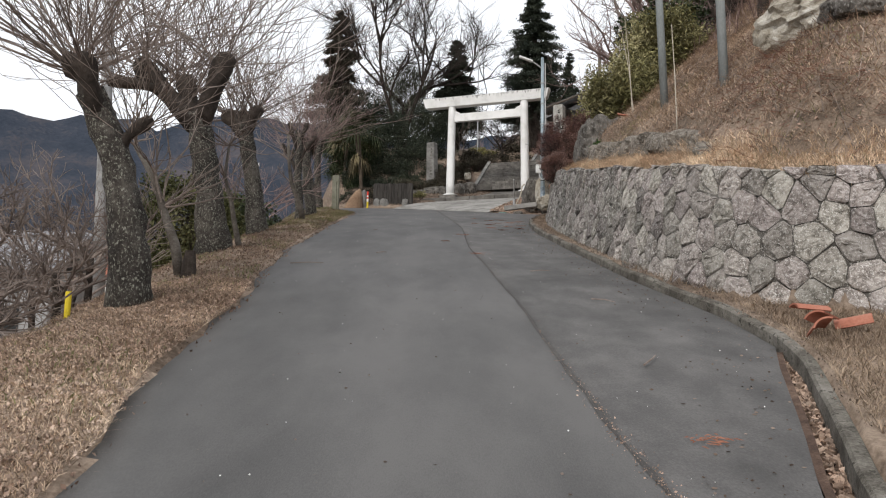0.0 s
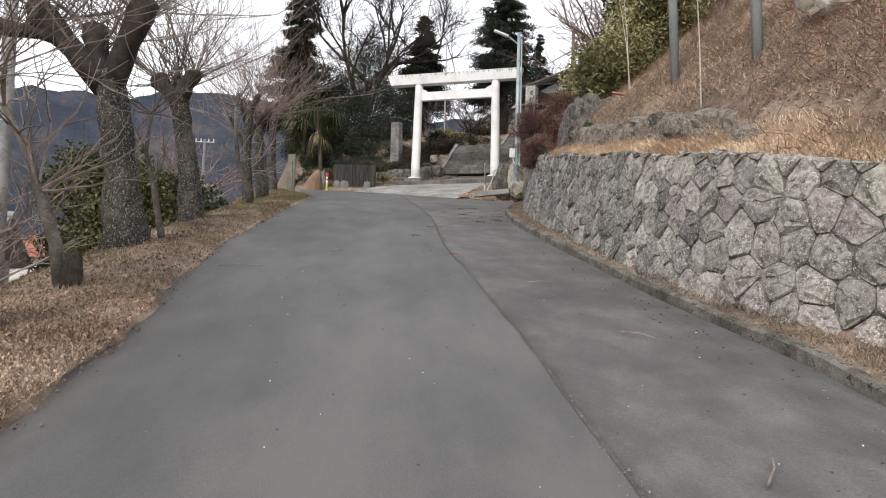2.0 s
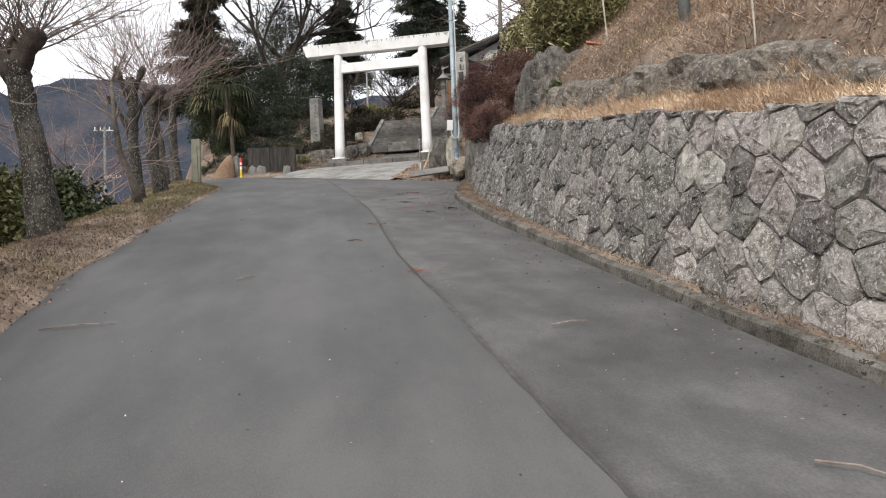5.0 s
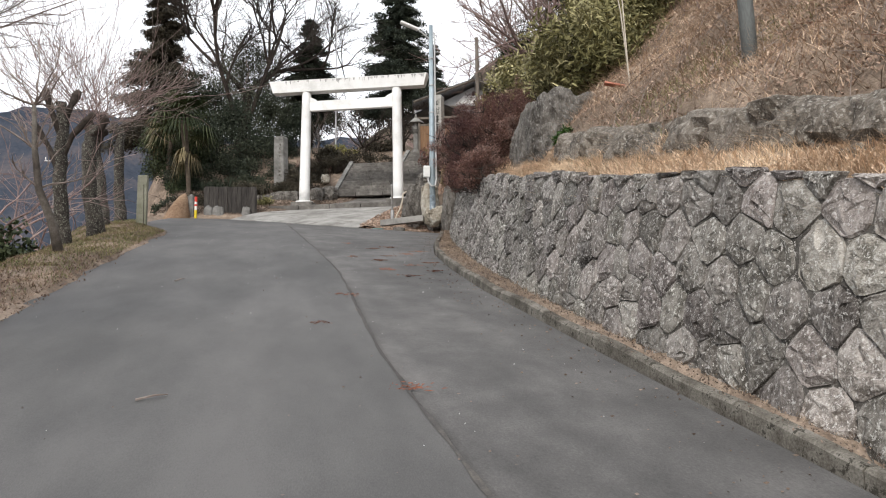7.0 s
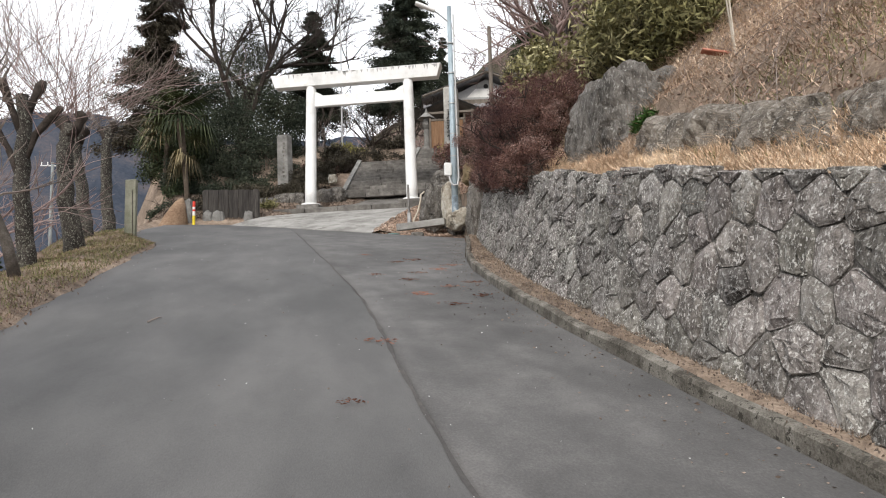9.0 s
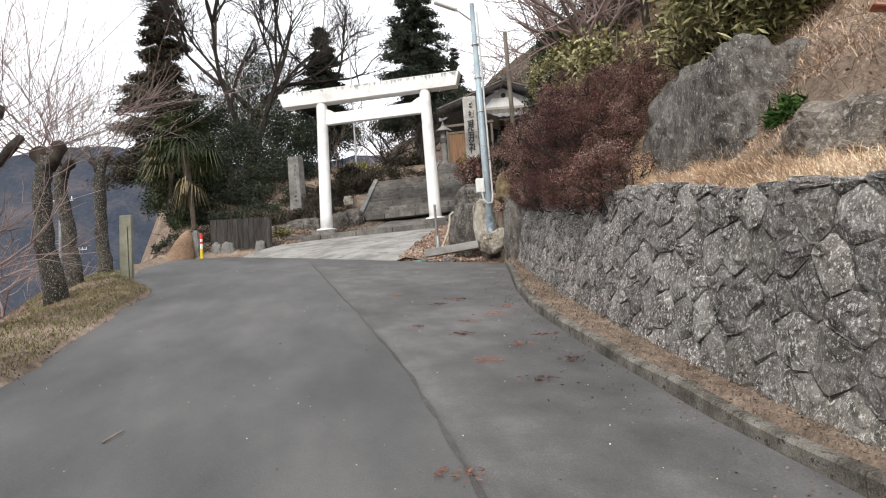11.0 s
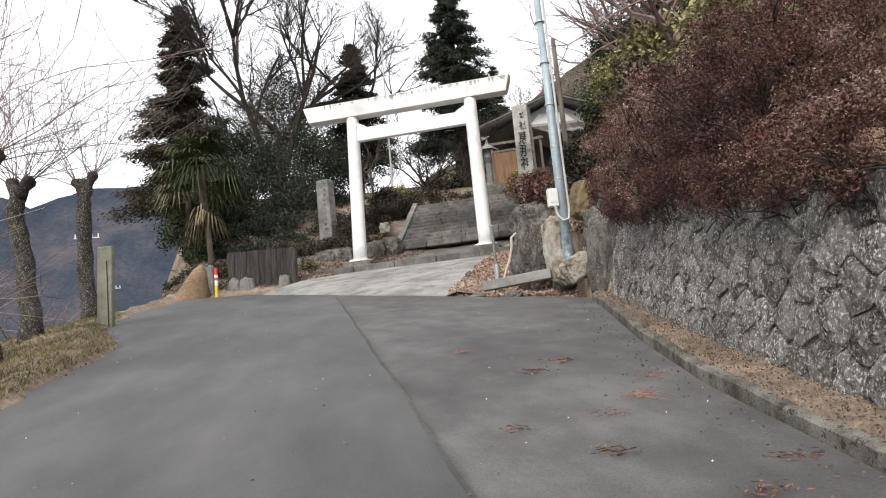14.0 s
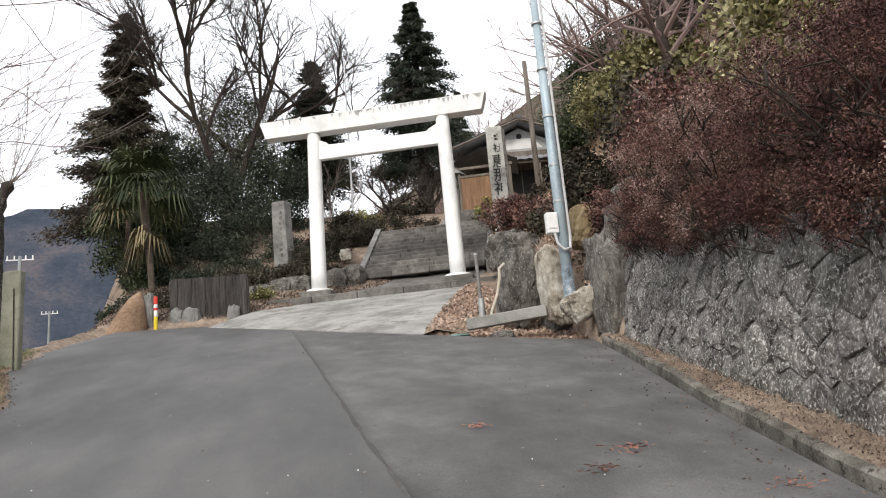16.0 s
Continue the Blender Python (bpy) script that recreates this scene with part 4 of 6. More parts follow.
def hill_crest(a):
    return float(np.interp(-a, [-3, 0, 3, 7, 11, 14, 17, 20, 22, 30, 90], [0.1, 0.36, 0.46, 0.58, 0.69, 0.77, 0.87, 0.98, 1.08, 1.3, 1.5]))


def mountain_crest(a):
    return float(np.interp(a, [-6, 12, 16, 20, 24, 28, 33, 120], [0.92, 0.93, 0.91, 0.89, 0.87, 0.86, 0.86, 0.95]))


ridge("backdrop", "dark wooded mountainside across the valley, blue haze in its colour", 420, -6, 120, -70, 315, 3.0, HAZY_FOREST, mountain_crest)
ridge("backdrop", "wooded slope rising behind the shrine", 95, -90, 3, 12, 62, 9.0, WOODS, hill_crest, 0.7)

# ---- roadside stone wall ----
wall_pts = [Vector((x, y, 0)) for x, y in WALL[1:]]
for _ in range(3):  # ease the corners
    eased = [wall_pts[0]]
    for a, b in zip(wall_pts, wall_pts[1:]):
        eased += [a.lerp(b, 0.25), a.lerp(b, 0.75)]
    wall_pts = eased + [wall_pts[-1]]
lens = [0.0]
for a, b in zip(wall_pts, wall_pts[1:]):
    lens.append(lens[-1] + (b - a).length)


def wall_at(s, h, out=0.0):
    """A point of the wall's face: s along its foot, h above the foot; out: towards the road."""
    s = min(max(s, 0.0), lens[-1] - 1e-4)
    k = max(i for i in range(len(lens)) if lens[i] <= s)
    a, b = wall_pts[k], wall_pts[min(k + 1, len(wall_pts) - 1)]
    t = (s - lens[k]) / max(1e-6, lens[k + 1] - lens[k])
    # smooth turn of the face at the corners
    def direction(i):
        i = min(max(i, 0), len(wall_pts) - 2)
        return (wall_pts[i + 1] - wall_pts[i]).normalized()
    d = direction(k)
    d = d.lerp(direction(k + 1), max(0, t - 0.5)) if t > 0.5 else d.lerp(direction(k - 1), 0.5 - t)
    d.normalize()
    inn = Vector((d.y, -d.x, 0))
    p = a.lerp(b, t) + inn * (0.2 * h - out)
    p.z = float(rz_road(p.y if p.y > 7.8 else 7.8)) + 0.04 + h
    return p


H_WALL = 1.56
wall = tagged(new("wall_roadside"), "dry-stone retaining wall of grey polygonal stones", "wall", kind="structure")
g = Geo()
ss = np.arange(0, lens[-1], 0.3)
for s in ss:
    top = H_WALL - 0.1 + 0.03 * math.sin(s * 1.9)
    g.v += [tuple(wall_at(s, -0.3, 0.0)), tuple(wall_at(s, top, 0.0)), tuple(wall_at(s, top, -0.45)), tuple(wall_at(s, -0.3, -0.9))]
for i in range(len(ss) - 1):
    for k in range(3):
        q = i * 4 + k
        g.f.append((q, q + 1, q + 5, q + 4))
g.f.append((0, 3, 2, 1))
q = (len(ss) - 1) * 4
g.f.append((q, q + 1, q + 2, q + 3))
part("wall_core", g, MORTAR, wall, "dark recessed joints")


def clip(poly, px, py, qx, qy):
    """Keep the side of the bisector that is nearer to p."""
    mx, my, nx, ny = (px + qx) / 2, (py + qy) / 2, qx - px, qy - py
    out = []
    for (ax, ay), (bx, by) in zip(poly, poly[1:] + poly[:1]):
        da, db = (ax - mx) * nx + (ay - my) * ny, (bx - mx) * nx + (by - my) * ny
        if da <= 0:
            out.append((ax, ay))
        if (da < 0) != (db < 0) and da != db:
            t = da / (da - db)
            out.append((ax + (bx - ax) * t, ay + (by - ay) * t))
    return out


rng = random.Random(79)
S_START, CELL, ROW = 3.2, 0.385, 0.3
seeds = []
for r in range(-1, 8):
    for c in range(-1, int((lens[-1] - S_START) / CELL) + 2):
        seeds.append((S_START + (c + 0.5 * (r % 2)) * CELL + rng.gauss(0, 0.07), 0.12 + r * ROW + rng.gauss(0, 0.058)))
for px, py in seeds:
    if not (S_START - 0.1 < px < lens[-1] - 0.05 and -0.05 < py < H_WALL + 0.45):
        continue
    top = H_WALL + 0.03 * math.sin(px * 1.9) + rng.uniform(-0.02, 0.02)
    poly = [(px - 0.6, max(-0.1, py - 0.6)), (px + 0.6, max(-0.1, py - 0.6)), (px + 0.6, min(top, py + 0.6)), (px - 0.6, min(top, py + 0.6))]
    for qx, qy in seeds:
        if (qx, qy) != (px, py) and abs(qx - px) < 1.1 and abs(qy - py) < 1.1:
            poly = clip(poly, px, py, qx, qy)
    if len(poly) < 3:
        continue
    cx, cy = sum(p[0] for p in poly) / len(poly), sum(p[1] for p in poly) / len(poly)
    area = abs(sum(a[0] * b[1] - b[0] * a[1] for a, b in zip(poly, poly[1:] + poly[:1]))) / 2
    if area < 0.008:
        continue
    # cut corners so that the stones read as rounded
    rnd = []
    for k in range(len(poly)):
        a, b, c = poly[k - 1], poly[k], poly[(k + 1) % len(poly)]
        w = 0.14
        rnd += [(b[0] + (a[0] - b[0]) * w, b[1] + (a[1] - b[1]) * w), (b[0] + (c[0] - b[0]) * w, b[1] + (c[1] - b[1]) * w)]
    proud = rng.uniform(0.012, 0.026)
    tilt_s, tilt_h = rng.gauss(0, 0.035), rng.gauss(0, 0.035)
    g = Geo()
    m = len(rnd)
    for scale, out in ((0.978, -0.04), (0.96, proud * 0.5), (0.88, proud), (0.6, proud + 0.014), (0.28, proud + 0.02)):
        for x, h in rnd:
            jx, jy = (rng.gauss(0, 0.006), rng.gauss(0, 0.006)) if scale < 0.96 else (0, 0)
            xx, hh = cx + (x - cx) * scale + jx, cy + (h - cy) * scale + jy
            o = out + ((xx - cx) * tilt_s + (hh - cy) * tilt_h + rng.gauss(0, 0.009) if out > 0 else 0)
            g.v.append(tuple(wall_at(xx, hh, o)))
    for ring in range(4):
        for k in range(m):
            q = ring * m
            g.f.append((q + k, q + m + k, q + m + (k + 1) % m, q + (k + 1) % m))
    g.f.append(tuple(4 * m + k for k in reversed(range(m))))
    # The stone tone steps darker further up the road, with random overlap.
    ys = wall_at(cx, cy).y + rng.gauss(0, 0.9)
    part("wall_stone", g, STONE_DARK if ys > 17 else STONE_MID if ys > 12.5 else STONE, wall)


# ---- boulders ----
def boulder(name, loc, size, material, label, seed, rz=0.0, tilt=0.0, detail=4, jag=0.22, category="rock", group=""):
    bm = bmesh.new()
    bmesh.ops.create_icosphere(bm, subdivisions=detail, radius=1)
    for v in bm.verts:
        p = v.co.copy()
        # flatten towards a blocky form, then break it up
        k = max(abs(p.x), abs(p.y), abs(p.z))
        p = p.lerp(p / k, 0.45)
        n1 = noise.fractal(p * 1.1 + Vector((seed, seed * 0.7, 0)), 1.0, 2.1, 4)
        n2 = noise.cell(p * 2.3 + Vector((seed, 0, 3)))
        n3 = noise.fractal(Vector((p.x * 4.2, p.y * 4.2, p.z * 2.2)) + Vector((seed * 3, 1, seed)), 0.9, 2.2, 4)
        crack = abs(noise.noise(Vector((p.x * 2.6 + seed, p.y * 2.6, p.z * 1.3))))
        p *= 1 + jag * n1 + 0.05 * n2 + 0.045 * n3 - 0.07 * max(0.0, 1 - crack * 9)
        v.co = Vector((p.x * size[0], p.y * size[1], p.z * size[2]))
    g = Geo()
    bm.verts.index_update()
    g.add([v.co for v in bm.verts], [tuple(v.index for v in f.verts) for f in bm.faces])
    bm.free()
    ob = build(name, g, material)
    ob.matrix_basis = pose(loc[0], loc[1], loc[2], 0, tilt, rz)
    return tagged(ob, label, category, group)


boulder("rock", (4.4, 20.6, 6.5), (0.62, 0.95, 1.12), ROCK, "large grey outcrop rock above the wall", 1.0, detail=5, jag=0.13)
boulder("rock", (4.8, 22.0, 6.9), (0.6, 0.9, 0.85), ROCK, "grey outcrop rock half under the bushes", 2.0)
WX, WY = [p[0] for p in WALL[4:]], [p[1] for p in WALL[4:]]
g = Geo()
lys = np.arange(10.4, 19.7, 0.055)
lrows = [(0.78, 1.45), (0.8, 1.58), (0.81, 1.66), (0.82, 1.74), (0.83, 1.82), (0.84, 1.9), (0.85, 1.98), (0.87, 2.06), (0.9, 2.13), (0.96, 2.19), (1.06, 2.22), (1.2, 2.22), (1.4, 2.2)]
for yy in lys:
    ease = min(1.0, (yy - 10.4) / 1.5) * min(1.0, (19.75 - yy) / 0.9)
    for ds, dz in lrows:
        h = 1.45 + (dz - 1.45) * (0.25 + 0.75 * ease)
        p = Vector((float(np.interp(yy, WY, WX)) + ds, yy, float(rz_road(yy)) + h + 0.07 * noise.noise(Vector((yy * 0.9, 3, dz)))))
        q = Vector((p.y * 2.0, p.z * 2.6, 0.3 * p.x))
        d = noise.voronoi(q)[0]
        out = 0.09 * noise.fractal(q * 0.7, 1.0, 2.0, 5) + 0.05 * noise.cell(q * 0.8) - 0.09 * max(0.0, 1 - (d[1] - d[0]) * 5)
        p.x -= out
        p.z += 0.3 * out
        g.v.append(tuple(p))
m = len(lrows)
for i in range(len(lys) - 1):
    for k in range(m - 1):
        q = i * m + k
        g.f.append((q, q + m, q + m + 1, q + 1))
tagged(build("rock_ledge", g, LEDGE), "low brown broken rock ledge on the slope above the wall", "rock", kind="structure")
boulder("rock", (6.15, 12.3, gz(6.15, 12.3) + 0.2), (0.8, 0.62, 0.45), ROCK_PALE, "big pale cracked boulder on the slope", 21.0, rz=20, tilt=-28, jag=0.34, detail=4)
boulder("rock", (7.0, 12.9, gz(7.0, 12.9) + 0.25), (0.6, 0.6, 0.5), ROCK_PALE, "pale boulder leaning on the larger one", 22.0, tilt=-25, jag=0.34, detail=4)
boulder("rock", (6.0, 10.9, gz(6.0, 10.9) + 0.05), (0.4, 0.35, 0.25), ROCK, "small grey stone in the slope", 23.0)
boulder("rock", (4.12, 33.6, 8.1), (0.44, 0.35, 0.72), ROCK, "upright dark striated rock beside the forecourt", 24.0, tilt=12, jag=0.16)
boulder("rock", (4.4, 32.4, 7.9), (0.3, 0.26, 0.72), ROCK_PALE, "tall upright pinkish rock behind the lamp post", 25.0, tilt=-4, jag=0.13)
boulder("rock", (5.07, 32.4, 8.95), (0.3, 0.26, 0.42), mat("ochre_rock", [(0.1, 0.075, 0.04), (0.22, 0.165, 0.09), (0.34, 0.27, 0.17)], size=4, fine=40, rough=0.9, bump=0.6, relief=0.03), "upright ochre stone set on the bank", 26.0, tilt=10, jag=0.1)
boulder("rock", (4.34, 31.1, 7.33), (0.3, 0.22, 0.24), ROCK_PALE, "pale broken rock at the foot of the lamp post", 27.0, tilt=-25)
boulder("rock", (6.0, 31.6, gz(6.0, 31.6) + 0.2), (0.6, 0.5, 0.4), ROCK, "grey rock at the corner of the wall", 28.0)
boulder("rock", (5.1, 31.6, gz(5.1, 31.6) + 0.1), (0.35, 0.45, 0.6), ROCK, "dark rock at the corner of the wall", 85.0)
boulder("rock", (5.5, 31.0, gz(5.5, 31.0) + 0.1), (0.6, 0.45, 0.6), ROCK, "dark rock under the hanging bush", 86.0)
boulder("rock", (5.0, 33.6, gz(5.0, 33.6) + 0.25), (0.5, 0.5, 0.6), ROCK, "dark rock in the bank", 81.0)
boulder("rock", (4.9, 35.2, gz(4.9, 35.2) + 0.15), (0.55, 0.6, 0.5), ROCK, "dark rock in the bank", 82.0)
boulder("rock", (5.5, 37.6, gz(5.5, 37.6) + 0.15), (0.6, 0.6, 0.55), ROCK, "dark rock in the bank", 83.0)
boulder("rock", (5.9, 40.2, gz(5.9, 40.2) + 0.2), (0.6, 0.6, 0.6), ROCK, "dark rock in the bank beside the gate", 84.0)
boulder("rock", (4.76, 30.8, 7.4), (0.3, 0.38, 0.8), ROCK, "dark mossy rock where the wall ends", 87.0)
boulder("rock", (5.15, 31.3, 8.1), (0.3, 0.45, 0.45), ROCK, "dark mossy rock where the wall ends", 88.0)
boulder("rock", (3.35, 32.5, gz(3.35, 32.5) + 0.05), (0.2, 0.2, 0.14), ROCK, "small stone in the leaf litter", 29.0)
boulder("rock", (6.6, 42.7, gz(6.6, 42.7) + 0.2), (0.65, 0.4, 0.5), ROCK_PALE, "pale flat boulder beside the stairs", 30.0)
for k in range(9):
    f = k / 8
    boulder("rock", (-3.0 + 4.7 * f, 44.75 + 0.35 * f + 0.08 * math.sin(k * 2.3), 9.95 + 0.72 * f), (0.42, 0.4, 0.42 + 0.07 * math.sin(k * 1.9)), ROCK, "dark mossy stone of the low terrace wall", 40.0 + k, rz=-19 + 9 * math.sin(k * 3.1), jag=0.17, group="terrace stones")
boulder("rock", (1.62, 47.3, 12.0), (0.22, 0.22, 0.24), ROCK_PALE, "small pale rock beside the stairs", 50.0, jag=0.2)

# ---- left side of the forecourt ----
screen = thing("board_screen", (-3.85, 42.35, 8.76), "dark weathered board screen on stone feet", "fence", rz=-6)
for k in range(11):
    part("board", Geo().bevbox((0.1 + k * 0.2, 0.02 * (k % 2), 0.98), (0.195, 0.035, 1.28 + 0.02 * math.sin(k * 2)), b=0.005), WOOD_DARK, screen)
for xx in (0.02, 1.1, 2.2):
    part("post", Geo().bevbox((xx, 0.06, 0.75), (0.1, 0.1, 1.65), b=0.01), WOOD_DARK, screen)
part("rail", Geo().bevbox((1.1, 0.06, 1.5), (2.3, 0.06, 0.09), b=0.01), WOOD_DARK, screen)
for k, (xx, w) in enumerate(((0.2, 0.4), (0.62, 0.5), (1.8, 0.42))):
    boulder("foot_stone", (-3.85 + xx, 42.12, 9.08), (w / 2, 0.2, 0.4), STELE, "pale rough foot stone before the board screen", 60.0 + k, jag=0.12, group="foot stones")


def stele(loc, w, d, h, label, seed, material=STELE, rz=-12, lean=0.0):
    t = thing("stone_stele", loc, label, "stele", rz=rz)
    g = Geo()
    g.tube([(0, 0, -0.5), (0, 0, 0), (lean, 0, h * 0.6), (lean * 1.6, 0, h - 0.05), (lean * 1.6, 0, h)], [w * 0.72, w * 0.72, w * 0.69, w * 0.66, w * 0.58], n=4)
    for i, v in enumerate(g.v):
        x, y, z = v
        a = math.pi / 4
        lx = lean * 1.6 * max(0, z) / h
        rx, ry = (x - lx) * math.cos(a) - y * math.sin(a), (x - lx) * math.sin(a) + y * math.cos(a)
        g.v[i] = (lx + rx, ry * d / w, z)
    part("shaft", g, material, t)
    return t


st = stele((-0.62, 46.9, 11.3), 0.55, 0.36, 2.75, "upright grey granite stele with a carved inscription", 1, lean=-0.04)
rng = random.Random(4)
for k in range(9):
    part("carved_mark", Geo().bevbox((rng.uniform(-0.03, 0.03) - 0.03, -0.185, 2.3 - k * 0.2), (rng.uniform(0.1, 0.2), 0.012, 0.11), b=0.003), ROCK, st, "illegible carved character")
stele((0.55, 47.6, 11.7), 0.3, 0.26, 2.7, "slim grey stone pillar behind the gate", 2)

marker = thing("delineator_post", (-4.1, 41.5, 8.72), "red white and yellow roadside marker post", "post")
for z0, z1, m_, nm in ((0.0, 0.45, YELLOW, "lower_sleeve"), (0.45, 0.62, BOXWHITE, "white_band"), (0.62, 0.7, RED, "red_band"), (0.7, 0.8, BOXWHITE, "reflector"), (0.8, 1.02, RED, "cap")):
    part(nm, Geo().tube([(0, 0, z0), (0, 0, z1)], [0.055, 0.055], n=14), m_, marker)
part("foot", Geo().tube([(0, 0, -0.03), (0, 0, 0.05)], [0.16, 0.13], n=14), RUBBER, marker)
mk2 = thing("delineator_post", at_ground(-4.8, 28.2), "small red-topped roadside marker stake", "post")
part("stake", Geo().tube([(0, 0, -0.1), (0, 0, 0.42)], [0.025, 0.025], n=10), BOXWHITE, mk2)
part("cap", Geo().tube([(0, 0, 0.42), (0, 0, 0.58)], [0.032, 0.032], n=10), RED, mk2)

gp = thing("stone_post", at_ground(-4.5, 32.2, -0.05), "flat mossy grey post leaning beside the road", "post", rz=-15)
part("slab", Geo().bevbox((0, 0, 0.74), (0.3, 0.13, 1.6), b=0.015), GREYPOST, gp)
part("stick", Geo().tube([(0.1, -0.08, 0.0), (0.06, -0.08, 1.25)], [0.008, 0.008], n=6), BARK_DARK, gp)

mound = thing("straw_mound", (-4.92, 41.75, 8.6), "pointed tan heap of dry straw by the road", "mound")
STRAWHEAP = mat("tan_straw_heap", [(0.12, 0.075, 0.046), (0.21, 0.138, 0.09), (0.34, 0.245, 0.168)], size=14, coarse=1, fine=60, rough=1, bump=0.8, relief=0.03)
part("mound_body", Geo().tube([(0, 0, -0.5), (0, 0, 0.0), (0.05, 0, 0.25), (0.12, 0, 0.55), (0.19, 0, 0.85), (0.27, 0, 1.1), (0.33, 0, 1.26), (0.36, 0, 1.33)], [0.66, 0.6, 0.54, 0.45, 0.33, 0.21, 0.1, 0.02], n=22, rough=0.06, rng=random.Random(71)), STRAWHEAP, mound, smooth=True)
boulder("rock", (-4.38, 42.0, 9.2), (0.2, 0.25, 0.72), STELE, "grey upright stone beside the straw heap", 72.0, jag=0.1)
bush("small_bush", (-6.6, 41.8, gz(-6.6, 41.8) - 0.1), "small yellow-green garden bush", (0.5, 0.5, 0.45), YELLOWGREEN, 1500, 0.07, 73)


# ---- palm ----
def fan_leaf(g, hub, d, reach, rng, droop):
    d = Vector(d).normalized()
    side = d.cross(Vector((0, 0, 1)))
    side = side.normalized() if side.length > 0.01 else Vector((1, 0, 0))
    up = side.cross(d)
    tip = Vector(hub) + d * reach
    g.tube([hub, (Vector(hub) + tip) / 2 + Vector((0, 0, 0.08)), tip], [0.018, 0.014, 0.01], n=4, cap=False)
    n = 15
    for k in range(n):
        a = radians(-105 + 210 * k / (n - 1))
        e = (d * math.cos(a) + side * math.sin(a)).normalized()
        ln = 0.95 * (0.75 + 0.25 * math.cos(a * 0.8)) * rng.uniform(0.9, 1.1)
        mid = tip + e * ln * 0.6 + up * 0.03
        end = tip + e * ln + Vector((0, 0, -droop * ln * rng.uniform(0.3, 0.9)))
        w = side * math.cos(a) * 0.034 - d * math.sin(a) * 0.034
        g.add([tip - w * 0.3, tip + w * 0.3, mid + w, mid - w, end], [(0, 1, 2, 3), (3, 2, 4)])


palm = thing("palm_tree", (-4.9, 45.2, 9.4), "windmill palm with a shaggy trunk and drooping fans", "tree")
rng = random.Random(5)
part("trunk", Geo().tube([(0, 0, -0.4), (0, 0, 1.2), (-0.1, 0, 2.6), (-0.26, 0, 4.1), (-0.3, 0, 5.0)], [0.12, 0.1, 0.11, 0.16, 0.14], n=12, rough=0.15, rng=rng), FIBRE, palm)
for k in range(44):
    a = rng.uniform(0, 2 * math.pi)
    el = rng.uniform(-0.7, 1.5)
    g = Geo()
    fan_leaf(g, (-0.3, 0, 4.85 + rng.uniform(-0.3, 0.3)), (math.cos(a), math.sin(a), el), rng.uniform(0.7, 1.2), rng, 0.5 + (0.6 if el < 0 else 0.1))
    part("fan_leaf", g, PALM_DRY if el < -0.62 else PALM_LEAF, palm)
for k in range(5):
    a = rng.uniform(0, 2 * math.pi)
    g = Geo()
    fan_leaf(g, (-0.1, 0, 3.1 + rng.uniform(-0.2, 0.3)), (math.cos(a), math.sin(a), -0.7), rng.uniform(0.1, 0.2), rng, 1.4)
    part("dead_fan_leaf", g, PALM_DRY, palm, "dry hanging fan leaf")
palm2 = thing("palm_tree", (-6.35, 48.2, 9.2), "second windmill palm with yellowing fans", "tree")
part("trunk", Geo().tube([(0, 0, -0.4), (0, 0, 2.6), (0.1, 0, 4.9)], [0.12, 0.12, 0.14], n=12, rough=0.15, rng=rng), FIBRE, palm2)
for k in range(20):
    a = rng.uniform(0, 2 * math.pi)
    el = rng.uniform(-0.35, 1.0)
    g = Geo()
    fan_leaf(g, (0.1, 0, 4.8 + rng.uniform(-0.3, 0.3)), (math.cos(a), math.sin(a), el), rng.uniform(0.7, 1.1), rng, 0.9)
    part("fan_leaf", g, PALM_DRY if k % 3 == 0 else PALM_LEAF, palm2)

# ---- lamp post, slab, posts by the forecourt ----
lamp = thing("street_lamp", (4.28, 31.4, 7.4), "pale blue steel lamp post with conduit and meter box", "street lamp")
part("pole", Geo().tube([(0, 0, -0.2), (0, 0, 2.4), (0.0, 0, 6.25)], [0.095, 0.088, 0.062], n=18), BLUEPOLE, lamp, smooth=True)
part("worn_base", Geo().tube([(0, 0, 0.1), (0, 0, 0.62)], [0.099, 0.097], n=18), mat("chipped_paint", [(0.03, 0.03, 0.03), (0.2, 0.25, 0.29), (0.55, 0.58, 0.6)], size=9, fine=50, coarse=3, rough=0.7, bump=0.3), lamp, "chipped dark paint at the foot")
part("conduit", Geo().tube([(0.11, -0.03, 6.0), (0.115, -0.03, 2.2), (0.12, -0.03, 1.15), (0.06, -0.14, 0.92), (-0.05, -0.15, 0.89), (-0.14, -0.12, 1.0), (-0.17, -0.1, 1.2)], 0.024, n=8), CONDUIT, lamp)
for zz in (1.75, 2.4, 3.3, 4.2, 5.1):
    part("band", Geo().tube([(0, 0, zz), (0, 0, zz + 0.03)], [0.1, 0.1], n=16), STEEL, lamp)
bx = part("meter_box", Geo().bevbox((-0.19, -0.06, 1.37), (0.2, 0.13, 0.36), b=0.012), BOXWHITE, lamp, "small white meter box")
part("box_door", Geo().bevbox((-0.19, -0.13, 1.39), (0.15, 0.012, 0.24), b=0.004), BOXWHITE, bx)
part("arm", Geo().tube([(0, 0, 5.75), (-0.35, -0.05, 6.0), (-0.6, -0.08, 6.1)], 0.025, n=8), STEEL, lamp)
part("lamp_head", Geo().bevbox((0, 0, 0), (0.62, 0.16, 0.09), b=0.025, m=Matrix.Translation((-0.72, -0.1, 6.14)) @ Matrix.Rotation(radians(20), 4, "Y")), BOXWHITE, lamp, "white tube lamp housing")

